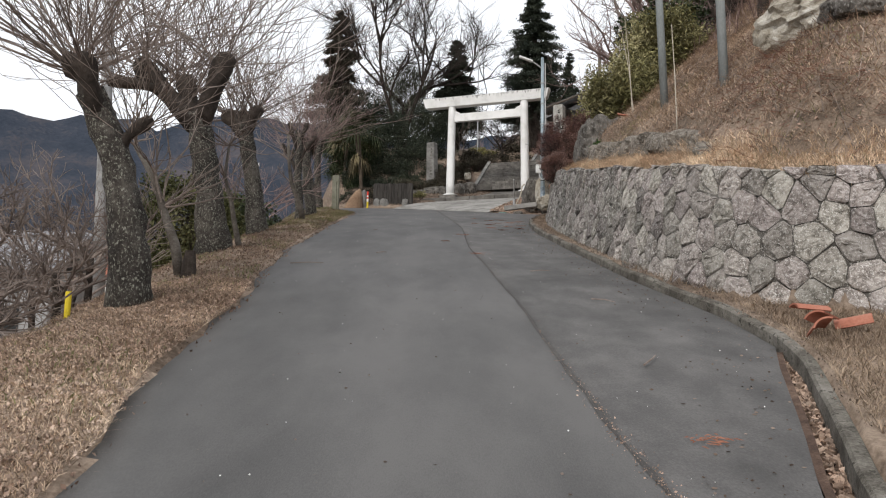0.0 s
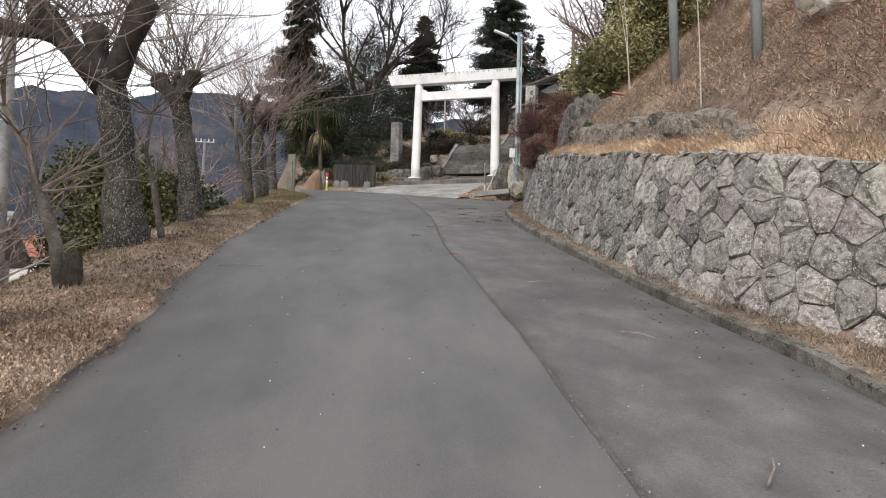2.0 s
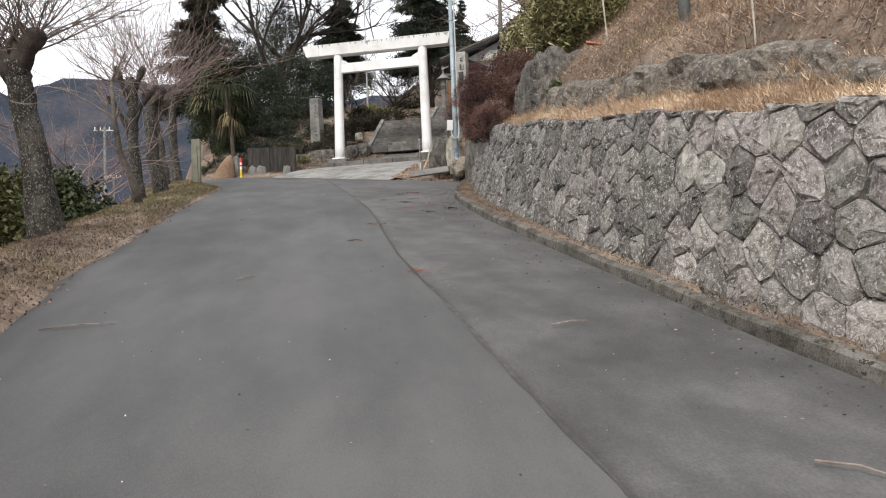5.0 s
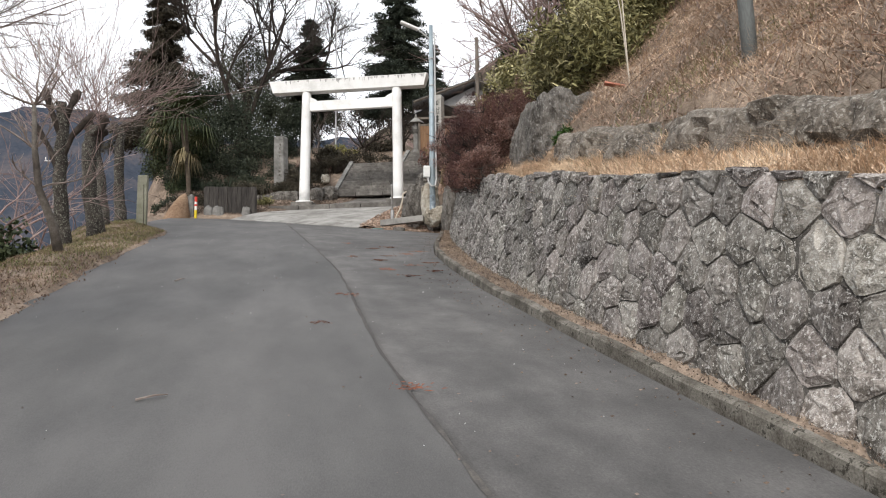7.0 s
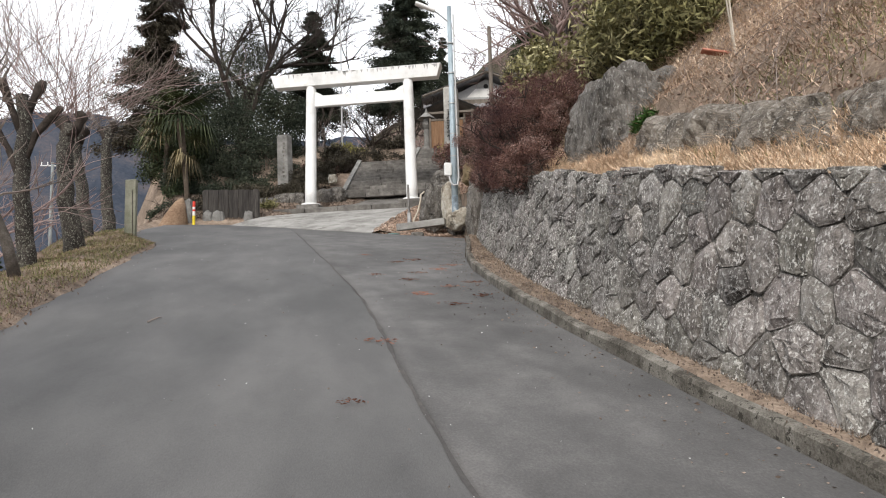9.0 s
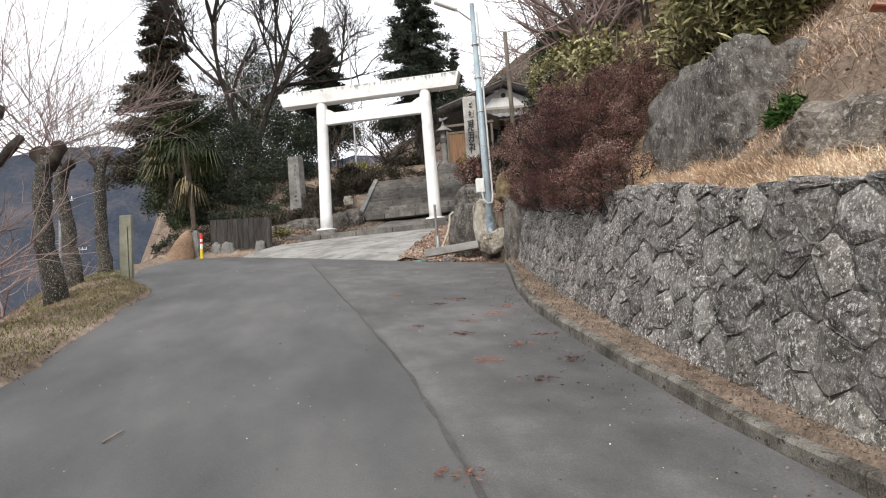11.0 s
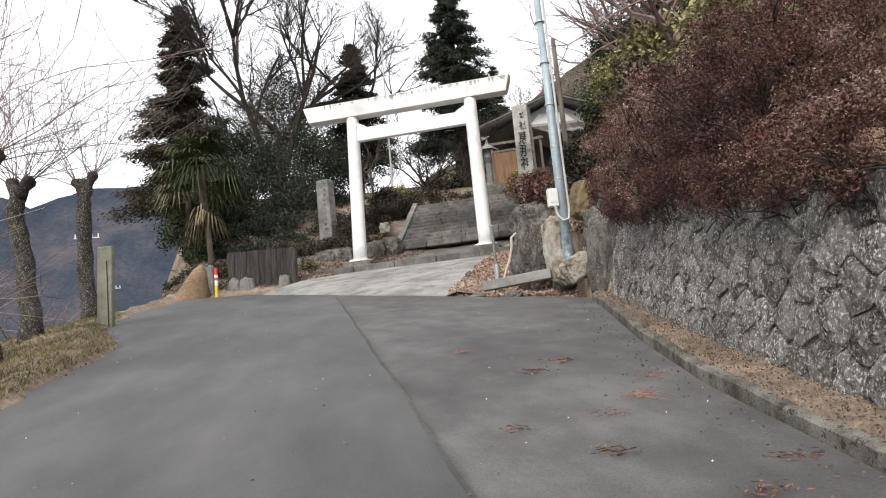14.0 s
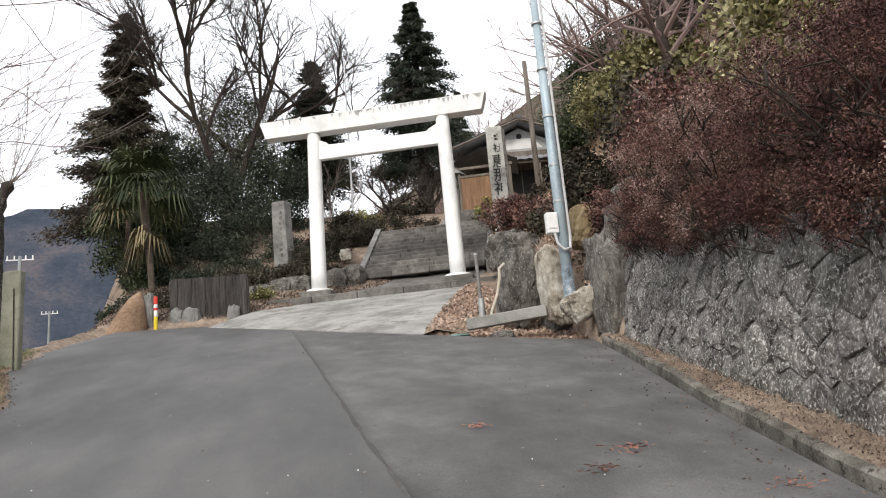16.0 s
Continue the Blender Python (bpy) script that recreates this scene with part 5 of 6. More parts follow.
slab_m = Matrix.Translation((3.48, 32.55, 7.38)) @ Matrix.Rotation(radians(-22), 4, "Z") @ Matrix.Rotation(radians(-4), 4, "Y")
ob = build("stone_beam", Geo().bevbox((0, 0, 0), (1.45, 0.2, 0.2), b=0.012, m=slab_m), CONCRETE)
tagged(ob, "fallen pale granite beam lying on leaf litter", "stone beam")
ob = build("stone_block", Geo().bevbox((0, 0, 0), (0.3, 0.22, 0.22), b=0.015, m=Matrix.Translation((4.68, 31.25, 7.46)) @ Matrix.Rotation(radians(25), 4, "Y")), CONCRETE)
tagged(ob, "short cut granite block beside the broken rock", "stone block")
sp = thing("steel_post", (3.3, 33.6, 7.72), "thin dull steel post in a pipe sleeve", "post")
part("rod", Geo().tube([(0, 0, -0.3), (-0.02, 0, 1.06)], [0.036, 0.034], n=12), RUSTY, sp)
part("sleeve", Geo().tube([(0, 0, -0.3), (0, 0, 0.2)], [0.065, 0.065], n=14), STEEL, sp)
part("cap", Geo().tube([(-0.02, 0, 1.06), (-0.02, 0, 1.09)], [0.045, 0.04], n=12), STEEL, sp)
ob = build("bent_pipe", Geo().tube([(3.3, 33.0, 7.45), (3.36, 33.0, 7.62), (3.5, 33.1, 7.9), (3.58, 33.12, 8.2), (3.6, 33.15, 8.4), (3.72, 33.2, 8.5)], 0.03, n=8), BAMBOO_STAKE)
tagged(ob, "pale bent pipe leaning on the rock", "pipe")
ob = build("drain_lid", Geo().tube([(2.75, 33.3, gz(2.75, 33.3) + 0.02), (2.75, 33.3, gz(2.75, 33.3) + 0.05)], [0.2, 0.2], n=18), BLUE_TARP)
tagged(ob, "faded teal round lid in the litter", "lid")

# ---- carved sign pillar ----
sign = stele((6.95, 43.9, 11.3), 0.6, 0.45, 4.35, "tall pale stone shrine signpost with black carved characters", 3, SIGN_STONE, rz=-8)
for k, ch in enumerate("社恵那神"):
    cu = bpy.data.curves.new("character", "FONT")
    cu.body, cu.size, cu.extrude = ch, (0.36, 0.55, 0.52, 0.55)[k], 0.008
    cu.align_x, cu.align_y = "CENTER", "CENTER"
    cu.materials.append(INK)
    ob = new("carved_character", cu)
    ob.parent = sign
    ob.matrix_basis = pose(0.0, -0.235, (3.5, 3.0, 2.5, 2.0)[k], 90, 0, 0)
for k, (dx, dz) in enumerate(((-0.06, 3.98), (0.05, 4.02), (-0.04, 3.86), (0.06, 3.84))):
    part("carved_mark", Geo().bevbox((dx, -0.225, dz), (0.09, 0.014, 0.07), b=0.003), INK, sign, "illegible carved character")


# ---- house above the stairs ----
def tiled_roof(parent, m, x0, x1, y0, y1, zr, ze, material, rows=9, name="roof_tile"):
    """One slope of pantiles from the ridge (y1, zr) down to the eave (y0, ze)."""
    cols = max(3, int(abs(x1 - x0) / 0.42))
    base = Geo()
    for j in range(rows + 1):
        f = j / rows
        for x in (x0, x1):
            base.v.append(tuple(m @ Vector((x, y1 + (y0 - y1) * f, zr + (ze - zr) * f - 0.05))))
    for j in range(rows):
        base.f.append((2 * j, 2 * j + 1, 2 * j + 3, 2 * j + 2))
    slope = part("roof", base, material, parent)
    for j in range(rows):
        g = Geo()
        f0, f1 = j / rows, (j + 1.08) / rows
        for i in range(cols * 4 + 1):
            x = x0 + (x1 - x0) * i / (cols * 4)
            w = 0.035 * math.cos(2 * math.pi * i / 4)
            for f, dz in ((f0, 0.02), (f1, 0.055), (f1, 0.0)):
                g.v.append(tuple(m @ Vector((x, y1 + (y0 - y1) * f, zr + (ze - zr) * f + dz + w))))
        for i in range(cols * 4):
            for k in range(2):
                q = 3 * i + k
                g.f.append((q, q + 1, q + 4, q + 3))
        part("tile_course", g, material, slope)


house = thing("house", (12.3, 57.5, 16.6), "old timber house with tiled gables and white plaster", "house", rz=-10)
I4 = Matrix.Identity(4)
part("wall", Geo().bevbox((0, 2.6, 1.6), (6.4, 5.0, 3.4), b=0.02), TIMBER, house)
part("gable_wall", Geo().add([(-3.0, 0.2, 3.2), (3.0, 0.2, 3.2), (0, 0.2, 4.7), (-3.0, 5.0, 3.2), (3.0, 5.0, 3.2), (0, 5.0, 4.7)], [(0, 1, 2), (5, 4, 3), (0, 2, 5, 3), (1, 4, 5, 2), (0, 3, 4, 1)]), GREYWALL, house, "grey weathered gable wall")
part("plaster_panel", Geo().add([(-1.3, 0.18, 3.45), (1.3, 0.18, 3.45), (0.7, 0.18, 4.05), (-0.7, 0.18, 4.05)], [(0, 1, 2, 3)]), PLASTER, house, "white plaster panel")
part("gable_vent", Geo().tube([(0, 0.165, 4.2), (0, 0.21, 4.2)], [0.16, 0.16], n=14), RUBBER, house)
for sx in (-1, 1):
    mm = Matrix.Rotation(radians(90 * sx), 4, "Z")
    tiled_roof(house, Matrix.Translation((0, 2.4, 0)) @ mm, -3.1, 3.1, -4.3, 0.0, 4.95, 3.35, TILE_GREY, rows=10)
    part("bargeboard", Geo().tube([(0, -0.72, 4.86), (sx * 2.1, -0.72, 4.08), (sx * 4.25, -0.72, 3.27)], 0.09, n=4), TIMBER, house)
part("ridge_cap", Geo().tube([(0, -0.8, 5.03), (0, 5.6, 5.03)], [0.14, 0.14], n=8), TILE, house)
tiled_roof(house, I4, -4.2, 3.6, -1.7, 0.2, 3.0, 2.2, TILE_GREY, rows=6)
part("eave_beam", Geo().bevbox((-0.3, -1.5, 2.1), (7.6, 0.14, 0.16), b=0.01), TIMBER, house)
for xx in (-3.9, -1.6, 0.7, 3.2):
    part("porch_post", Geo().bevbox((xx, -1.45, 0.6), (0.14, 0.14, 3.0), b=0.01), TIMBER, house)
for k in range(3):
    w = part("window", Geo().bevbox((-1.9 + k * 1.8, 0.08, 1.5), (1.5, 0.06, 1.3), b=0.01), RUBBER, house, "dark window")
    part("window_frame", Geo().bevbox((-1.9 + k * 1.8, 0.03, 1.5), (0.06, 0.06, 1.3), b=0.01), TIMBER, w)

porch = thing("porch_roof", (9.3, 54.6, 15.2), "small tiled side gable on timber posts", "roof", rz=-18)
for sx in (-1, 1):
    mm = Matrix.Rotation(radians(90 * sx), 4, "Z")
    tiled_roof(porch, mm, -1.2, 1.2, -1.7, 0.0, 3.35, 2.55, TILE, rows=5)
    part("porch_post", Geo().bevbox((sx * 1.3, -0.9, 1.0), (0.13, 0.13, 3.2), b=0.01), TIMBER, porch)
part("tie", Geo().bevbox((0, -0.95, 2.45), (2.9, 0.14, 0.14), b=0.01), TIMBER, porch)

shed = thing("board_wall", (7.75, 53.2, 15.0), "tan wooden board wall with a doorway", "wall", rz=-18)
for k in range(12):
    part("board", Geo().bevbox((k * 0.16, 0, 0.95), (0.155, 0.03, 1.9), b=0.004), WOOD_ORANGE, shed)
part("beam", Geo().bevbox((0.9, 0, 1.95), (2.1, 0.1, 0.12), b=0.01), TIMBER, shed)
part("corner_post", Geo().bevbox((-0.1, 0, 1.0), (0.12, 0.12, 2.3), b=0.01), TIMBER, shed)

lantern = thing("stone_lantern", (7.5, 53.6, 14.3), "grey stone lantern beside the upper stairs", "lantern")
for nm, z0, z1, r0, r1, sides in (("base", -0.6, 0.7, 0.55, 0.45, 4), ("plinth", 0.7, 1.15, 0.36, 0.3, 6), ("shaft", 1.15, 2.2, 0.17, 0.17, 12), ("platform", 2.2, 2.42, 0.2, 0.42, 6), ("fire_box", 2.42, 2.85, 0.24, 0.24, 6), ("roof", 2.85, 3.2, 0.58, 0.16, 6), ("finial", 3.2, 3.5, 0.12, 0.03, 8)):
    part(nm, Geo().tube([(0, 0, z0), (0, 0, z1)], [r0, r1], n=sides), STELE, lantern)

pole2 = thing("utility_pole", (11.0, 51.5, 15.0), "wooden utility pole with a tube lamp", "pole")
part("pole", Geo().tube([(0, 0, -1), (0, 0, 7.2)], [0.14, 0.11], n=12), TIMBER, pole2)
part("lamp_head", Geo().bevbox((0, 0, 0), (0.85, 0.12, 0.08), b=0.02, m=Matrix.Translation((-0.6, -0.1, 5.6)) @ Matrix.Rotation(radians(28), 4, "Y")), BOXWHITE, pole2)
flag = thing("flagpole", (2.55, 54.5, 14.2), "thin tall grey flagpole behind the gate", "pole")
part("mast", Geo().tube([(0, 0, -0.5), (0, 0, 9.3)], [0.055, 0.035], n=10), STEEL, flag)
part("finial", Geo().tube([(0, 0, 9.3), (0, 0, 9.4)], [0.07, 0.06], n=10), STEEL, flag)

# ---- behind the gate ----
bare_tree((4.6, 54.5, 14.2), "low twisted bare plum tree beyond the stairs", 4.6, 4.6, 81, trunk_r=0.13, twig=BARK_DARK, forks=7, depth=3)
bare_tree((6.8, 57.5, 15.5), "spreading bare plum tree beside the stairs", 5.0, 5.0, 82, trunk_r=0.14, twig=BARK_DARK, forks=7, depth=3)
bare_tree((1.6, 56.5, 14.5), "pale bare shrub tree behind the gate pillar", 5.0, 4.4, 83, trunk_r=0.08, forks=7, depth=3)
for k, (xx, yy, zz, a, c, fol, lab, n_, lf) in enumerate([
        (0.9, 49.2, 11.9, 1.1, 0.75, RUSSET, "brownish clipped bush beside the stairs", 4500, 0.07),
        (2.0, 51.0, 13.0, 1.1, 0.8, CEDAR_BROWN, "dull olive bush beside the stairs", 4500, 0.08),
        (3.0, 54.2, 14.2, 1.2, 0.7, YELLOWGREEN, "yellow-green bush beyond the stairs", 3500, 0.08),
        (5.2, 56, 15.0, 1.6, 0.8, CEDAR_BROWN, "olive brush behind the stairs", 4000, 0.09),
        (6.75, 42.5, 11.4, 0.85, 0.8, RUSSET, "dark russet azalea at the foot of the signpost", 4500, 0.06),
        (6.0, 34.4, 9.0, 0.9, 0.7, RUSSET, "russet brush over the bank rocks", 5500, 0.05),
        (6.4, 37.0, 9.8, 0.9, 0.5, CEDAR_BROWN, "dull brown brush over the bank", 5500, 0.06),
        (6.9, 39.4, 10.6, 0.9, 0.5, RUSSET, "russet brush above the forecourt", 5500, 0.06),
        (-5.55, 44.3, 8.75, 0.75, 0.7, CEDAR, "dark undergrowth at the foot of the palm", 6000, 0.06),
        (-5.0, 43.6, 8.85, 0.8, 0.6, CEDAR_BROWN, "dull brown undergrowth behind the straw heap", 6000, 0.05),
        (-4.2, 43.7, 9.1, 0.6, 0.5, CEDAR_BROWN, "low brown undergrowth beside the palm trunk", 4000, 0.05),
        (-5.2, 47.6, 10.6, 1.2, 1.2, CEDAR, "dark evergreen undergrowth in the grove", 12000, 0.055),
        (-2.6, 48.6, 11.2, 1.4, 1.1, CEDAR, "dark evergreen undergrowth in the grove", 12000, 0.055),
        (5.55, 32.9, 9.4, 0.8, 0.6, CEDAR_BROWN, "brown brush over the corner rocks", 6000, 0.05),
        (5.35, 31.9, 8.7, 0.5, 0.4, RUSSET, "russet brush hanging over the corner rocks", 4000, 0.035),
        (-4.0, 46.2, 9.9, 1.1, 0.8, CEDAR, "dark evergreen undergrowth behind the board screen", 11000, 0.05),
        (-2.2, 46.4, 10.3, 1.1, 0.8, CEDAR, "dark evergreen undergrowth behind the board screen", 11000, 0.05),
        (-0.5, 48.6, 11.4, 1.2, 0.9, CEDAR, "dark evergreen undergrowth round the stele", 11000, 0.05),
        (-5.2, 46.4, 9.6, 0.8, 1.2, EVERGREEN, "dark glossy undergrowth below the palm", 8000, 0.07),
        (-3.0, 44.7, 9.5, 0.7, 0.5, CEDAR_BROWN, "low brown shrub behind the board screen", 3500, 0.06),
        (-1.3, 43.9, 9.6, 0.5, 0.35, BAMBOO, "low pale shrub between the terrace stones", 1800, 0.05),
        (8.6, 46.0, 11.8, 1.2, 0.6, RUSSET, "russet azalea bush on the bank", 6000, 0.07),
        (8.0, 50.0, 14.1, 0.7, 0.8, YELLOWGREEN, "leafy green bush before the board wall", 2600, 0.06),
        (10.2, 47.5, 13.2, 1.4, 0.7, CEDAR_BROWN, "tangled brown bush below the house", 6000, 0.09),
        (13.2, 50.5, 16.2, 1.7, 1.4, EVERGREEN, "green bush below the house", 6000, 0.1),
        (8.3, 40.5, 12.4, 0.9, 0.4, CEDAR_BROWN, "low brown brush on the bank", 3000, 0.07),
        (0.4, 46.6, 11.2, 0.9, 0.55, CEDAR_BROWN, "dark brown brush between stele and stairs", 7000, 0.045),
        (1.1, 48.0, 12.0, 0.8, 0.6, CEDAR_BROWN, "dark brown brush between stele and stairs", 7000, 0.045),
        (2.2, 49.6, 12.9, 0.9, 0.5, CEDAR_BROWN, "dark brown brush between stele and stairs", 7000, 0.045),
        (3.9, 52.4, 13.9, 1.3, 0.45, CEDAR_BROWN, "low dark brush above the lower stairs", 7000, 0.05),
        (5.6, 53.2, 14.1, 1.0, 0.4, CEDAR_BROWN, "low dark brush above the lower stairs", 5000, 0.05),
        (-2.0, 45.6, 10.4, 1.0, 0.4, CEDAR_BROWN, "dark brown brush on the terrace", 7000, 0.045),
        (-0.3, 45.9, 10.7, 0.8, 0.4, CEDAR_BROWN, "dark brown brush on the terrace", 6000, 0.045),
        (-4.5, 44.6, 9.3, 0.8, 0.6, CEDAR_BROWN, "dark brown brush beside the palm trunk", 7000, 0.045),
        (7.6, 44.6, 11.7, 0.9, 0.5, CEDAR_BROWN, "dark brown brush beside the signpost", 6000, 0.045),
        (9.6, 36.5, 12.6, 1.6, 1.2, BAMBOO, "pale bamboo grass on the bank", 5500, 0.1)]):
    bush("bush", (xx, yy, min(zz, gz(xx, yy) + 0.2) if xx > 5.5 else zz), lab, (a, a, c), fol, n_, lf, 90 + k, group="bushes round the stairs")

# ---- hillside above the wall ----
for k, (xx, yy, zz, a, b, c, n_) in enumerate([(4.5, 26.6, 7.25, 1.15, 1.45, 0.95, 26000), (4.15, 23.9, 6.85, 1.05, 1.5, 0.92, 26000), (5.2, 24.6, 7.7, 1.0, 1.5, 0.8, 18000), (4.95, 28.9, 7.8, 0.9, 1.1, 0.78, 12000), (5.6, 22.4, 8.2, 0.9, 1.1, 0.6, 7000)]):
    bush("azalea_bush", (xx, yy, zz), "overgrown russet-brown azalea bush hanging over the wall", (a, b, c), RUSSET, int(n_ * 2.8), 0.0125, 110 + k, group="russet azaleas", stems=46, twig=BARK_DARK, stem_r=0.008, long=2.3, lumps=34, tight=0.075)
for k, (yy, r) in enumerate([(21.9, 0.55), (22.9, 0.7), (23.9, 0.75), (25.0, 0.8), (26.1, 0.8), (27.2, 0.75), (28.3, 0.7), (29.3, 0.6)]):
    xw = float(np.interp(yy, WY, WX)) + 0.38
    bush("azalea_bush", (xw, yy, float(rz_road(yy)) + 1.3), "trailing russet azalea hanging over the wall top", (0.52, r, 0.4), RUSSET, 17000, 0.0125, 210 + k, group="trailing azaleas", stems=16, twig=BARK_DARK, stem_r=0.007, long=2.3, lumps=14, tight=0.13)
bush("bamboo_grass", (5.4, 21.2, 7.3), "tall clump of broad-leaved bamboo grass", (1.3, 1.3, 1.15), BAMBOO, 17000, 0.036, 121, long=4.2, stems=30, lumps=14)
bush("bamboo_grass", (6.9, 22.6, 9.2), "olive clump of bamboo grass on the slope", (1.3, 1.3, 1.3), BAMBOO, 15000, 0.038, 122, long=4.0, stems=26, lumps=14)
bush("evergreen_shrub", (7.4, 24.6, 10.0), "dark evergreen shrub on the slope", (1.5, 1.4, 1.5), EVERGREEN, 6000, 0.1, 123)
bush("sedge_clump", (4.25, 19.35, 6.25), "fresh green sedge tuft among the rocks", (0.32, 0.3, 0.2), leafy("sedge_green", [(0.03, 0.07, 0.015), (0.06, 0.12, 0.03), (0.1, 0.17, 0.05)]), 900, 0.03, 124, "plant", long=9, stems=3, lumps=5)
bush("bush", (6.3, 27.5, 9.0), "pale tangled brush on the bank", (1.2, 1.3, 1.0), BAMBOO, 3500, 0.07, 125, twig=TWIG, stems=34)
bush("bush", (6.6, 30.5, 9.2), "tangled russet brush on the bank", (1.3, 1.3, 1.1), RUSSET, 6000, 0.06, 126, twig=TWIG, stems=34)
bush("bush", (7.6, 33.5, 10.6), "thin olive brush on the bank", (1.4, 1.4, 1.0), CEDAR_BROWN, 5000, 0.07, 127, twig=TWIG, stems=34)

for k, (xx, yy, h, lean) in enumerate([(4.62, 15.35, 7.0, -0.25), (4.92, 13.0, 7.5, -0.12)]):
    pl = thing("steel_pole", at_ground(xx, yy, -0.1), "grey-green steel pole standing on the slope", "pole", group="slope poles")
    part("pipe", Geo().tube([(0, 0, -0.3), (lean * 0.3, 0, 2.2), (lean, 0, h)], [0.08, 0.075, 0.06], n=16), POLE_GREY, pl, smooth=True)
for k, (xx, yy, h, dx) in enumerate([(4.75, 18.4, 2.6, -0.16), (4.82, 18.5, 2.3, -0.3), (4.1, 13.0, 1.9, -0.05)]):
    ob = build("garden_stake", Geo().tube([(0, 0, -0.2), (dx * 0.4, 0, h * 0.5), (dx, 0.02, h)], [0.011, 0.009, 0.006], n=7), BAMBOO_STAKE)
    ob.matrix_basis = pose(*at_ground(xx, yy, -0.05))
    tagged(ob, "thin bleached wooden stake", "stake", "garden stakes")


def roof_tile_piece(loc, rx, ry, rz, label, size=(0.3, 0.3)):
    g = Geo()
    n = 8
    for z0, r in ((0.0, 0.13), (0.0, 0.115)):
        for s in (-size[0] / 2, size[0] / 2):
            for k in range(n + 1):
                a = radians(45 + 90 * k / n)
                g.v.append((s, math.cos(a) * r, math.sin(a) * r - 0.09))
    m = n + 1
    for k in range(n):
        g.f += [(k, k + 1, m + k + 1, m + k), (2 * m + k, 3 * m + k, 3 * m + k + 1, 2 * m + k + 1), (k, 2 * m + k, 2 * m + k + 1, k + 1), (m + k, m + k + 1, 3 * m + k + 1, 3 * m + k)]
    g.f += [(0, m, 3 * m, 2 * m), (n, 2 * m + n, 3 * m + n, m + n)]
    ob = build("roof_tile", g, TERRACOTTA)
    ob.matrix_basis = pose(*loc, rx, ry, rz)
    return tagged(ob, label, "roof tile", "loose terracotta tiles")


z0 = float(rz_road(7.3)) + 0.15
roof_tile_piece((3.5, 7.5, z0 + 0.16), 6, 4, 2, "curved terracotta ridge tile lying on rubble")
roof_tile_piece((3.45, 7.2, z0 + 0.06), -20, 10, 40, "broken terracotta tile half buried in dead leaves")
roof_tile_piece((3.75, 7.25, z0 + 0.04), 25, -12, -30, "broken terracotta tile half buried in dead leaves")
roof_tile_piece((3.3, 6.95, z0 - 0.02), -30, 14, 75, "terracotta shard in the dry grass")
roof_tile_piece((4.55, 18.5, gz(4.55, 18.5) + 0.12), 8, 14, -20, "brown roof tile lying on the ledge rocks")

# ---- valley side ----
vh = thing("valley_house", (-17.5, 29.5, -4.2), "grey-walled house with a pale tiled roof below the road", "house", rz=12)
part("wall", Geo().bevbox((0, 0, 4.0), (6.0, 5.0, 8.4), b=0.03), GREYWALL, vh)
for sy in (-1, 1):
    tiled_roof(vh, Matrix.Rotation(radians(0 if sy < 0 else 180), 4, "Z"), -3.6, 3.6, -3.3, 0.0, 9.6, 8.0, TILE_GREY, rows=10)
part("ridge_cap", Geo().tube([(-3.7, 0, 9.66), (3.7, 0, 9.66)], [0.16, 0.16], n=8), TILE_GREY, vh)
for xx in (-1.6, 1.4):
    w = part("window", Geo().bevbox((xx, -2.52, 6.2), (1.3, 0.06, 1.1), b=0.01), RUBBER, vh, "dark window")
    part("window_frame", Geo().bevbox((xx, -2.57, 6.2), (0.06, 0.05, 1.1), b=0.01), BOXWHITE, w)
vh2 = thing("valley_house", (-20.5, 48, -4.5), "far house with a pinkish roof in the valley", "house", rz=20)
part("wall", Geo().bevbox((0, 0, 4.6), (4.5, 4.5, 10.0), b=0.03), PLASTER, vh2)
for sy in (-1, 1):
    tiled_roof(vh2, Matrix.Rotation(radians(0 if sy < 0 else 180), 4, "Z"), -2.6, 2.6, -2.7, 0.0, 11.0, 9.6, TERRACOTTA, rows=8)

wp = thing("utility_pole", (-7.3, 17.0, gz(-7.3, 17.0) - 0.3), "weathered pale concrete utility pole", "pole")
part("pole", Geo().tube([(0, 0, 0), (-0.15, 0, 5), (-0.3, 0, 10)], [0.14, 0.13, 0.1], n=16), mat("lichened_concrete", [(0.14, 0.14, 0.14), (0.3, 0.3, 0.3), (0.42, 0.42, 0.42)], size=5, coarse=1, fine=50, rough=0.9, bump=0.3), wp, smooth=True)
for k, (xx, yy, h, top) in enumerate([(-21.0, 80, 14, 20.5), (-31.2, 120, 16, 23)]):
    up = thing("utility_pole", (xx, yy, top - h), "far utility pole with a cross-arm", "pole", group="far utility poles")
    part("pole", Geo().tube([(0, 0, -6), (0, 0, h)], [0.17, 0.13], n=10), POLE_GREY, up)
    part("crossarm", Geo().bevbox((0, 0, h - 0.3), (2.0, 0.1, 0.1), b=0.01), STEEL, up)
    for e in (-0.9, -0.4, 0.4, 0.9):
        part("insulator", Geo().tube([(e, 0, h - 0.25), (e, 0, h + 0.05)], [0.05, 0.04], n=8), BOXWHITE, up)
yp = thing("marker_stake", (-3.62, 8.35, gz(-3.62, 8.35) - 0.05), "short yellow boundary stake in the bank", "post")
part("stake", Geo().tube([(0, 0, -0.1), (0, 0, 0.34)], [0.03, 0.03], n=10), YELLOW, yp)
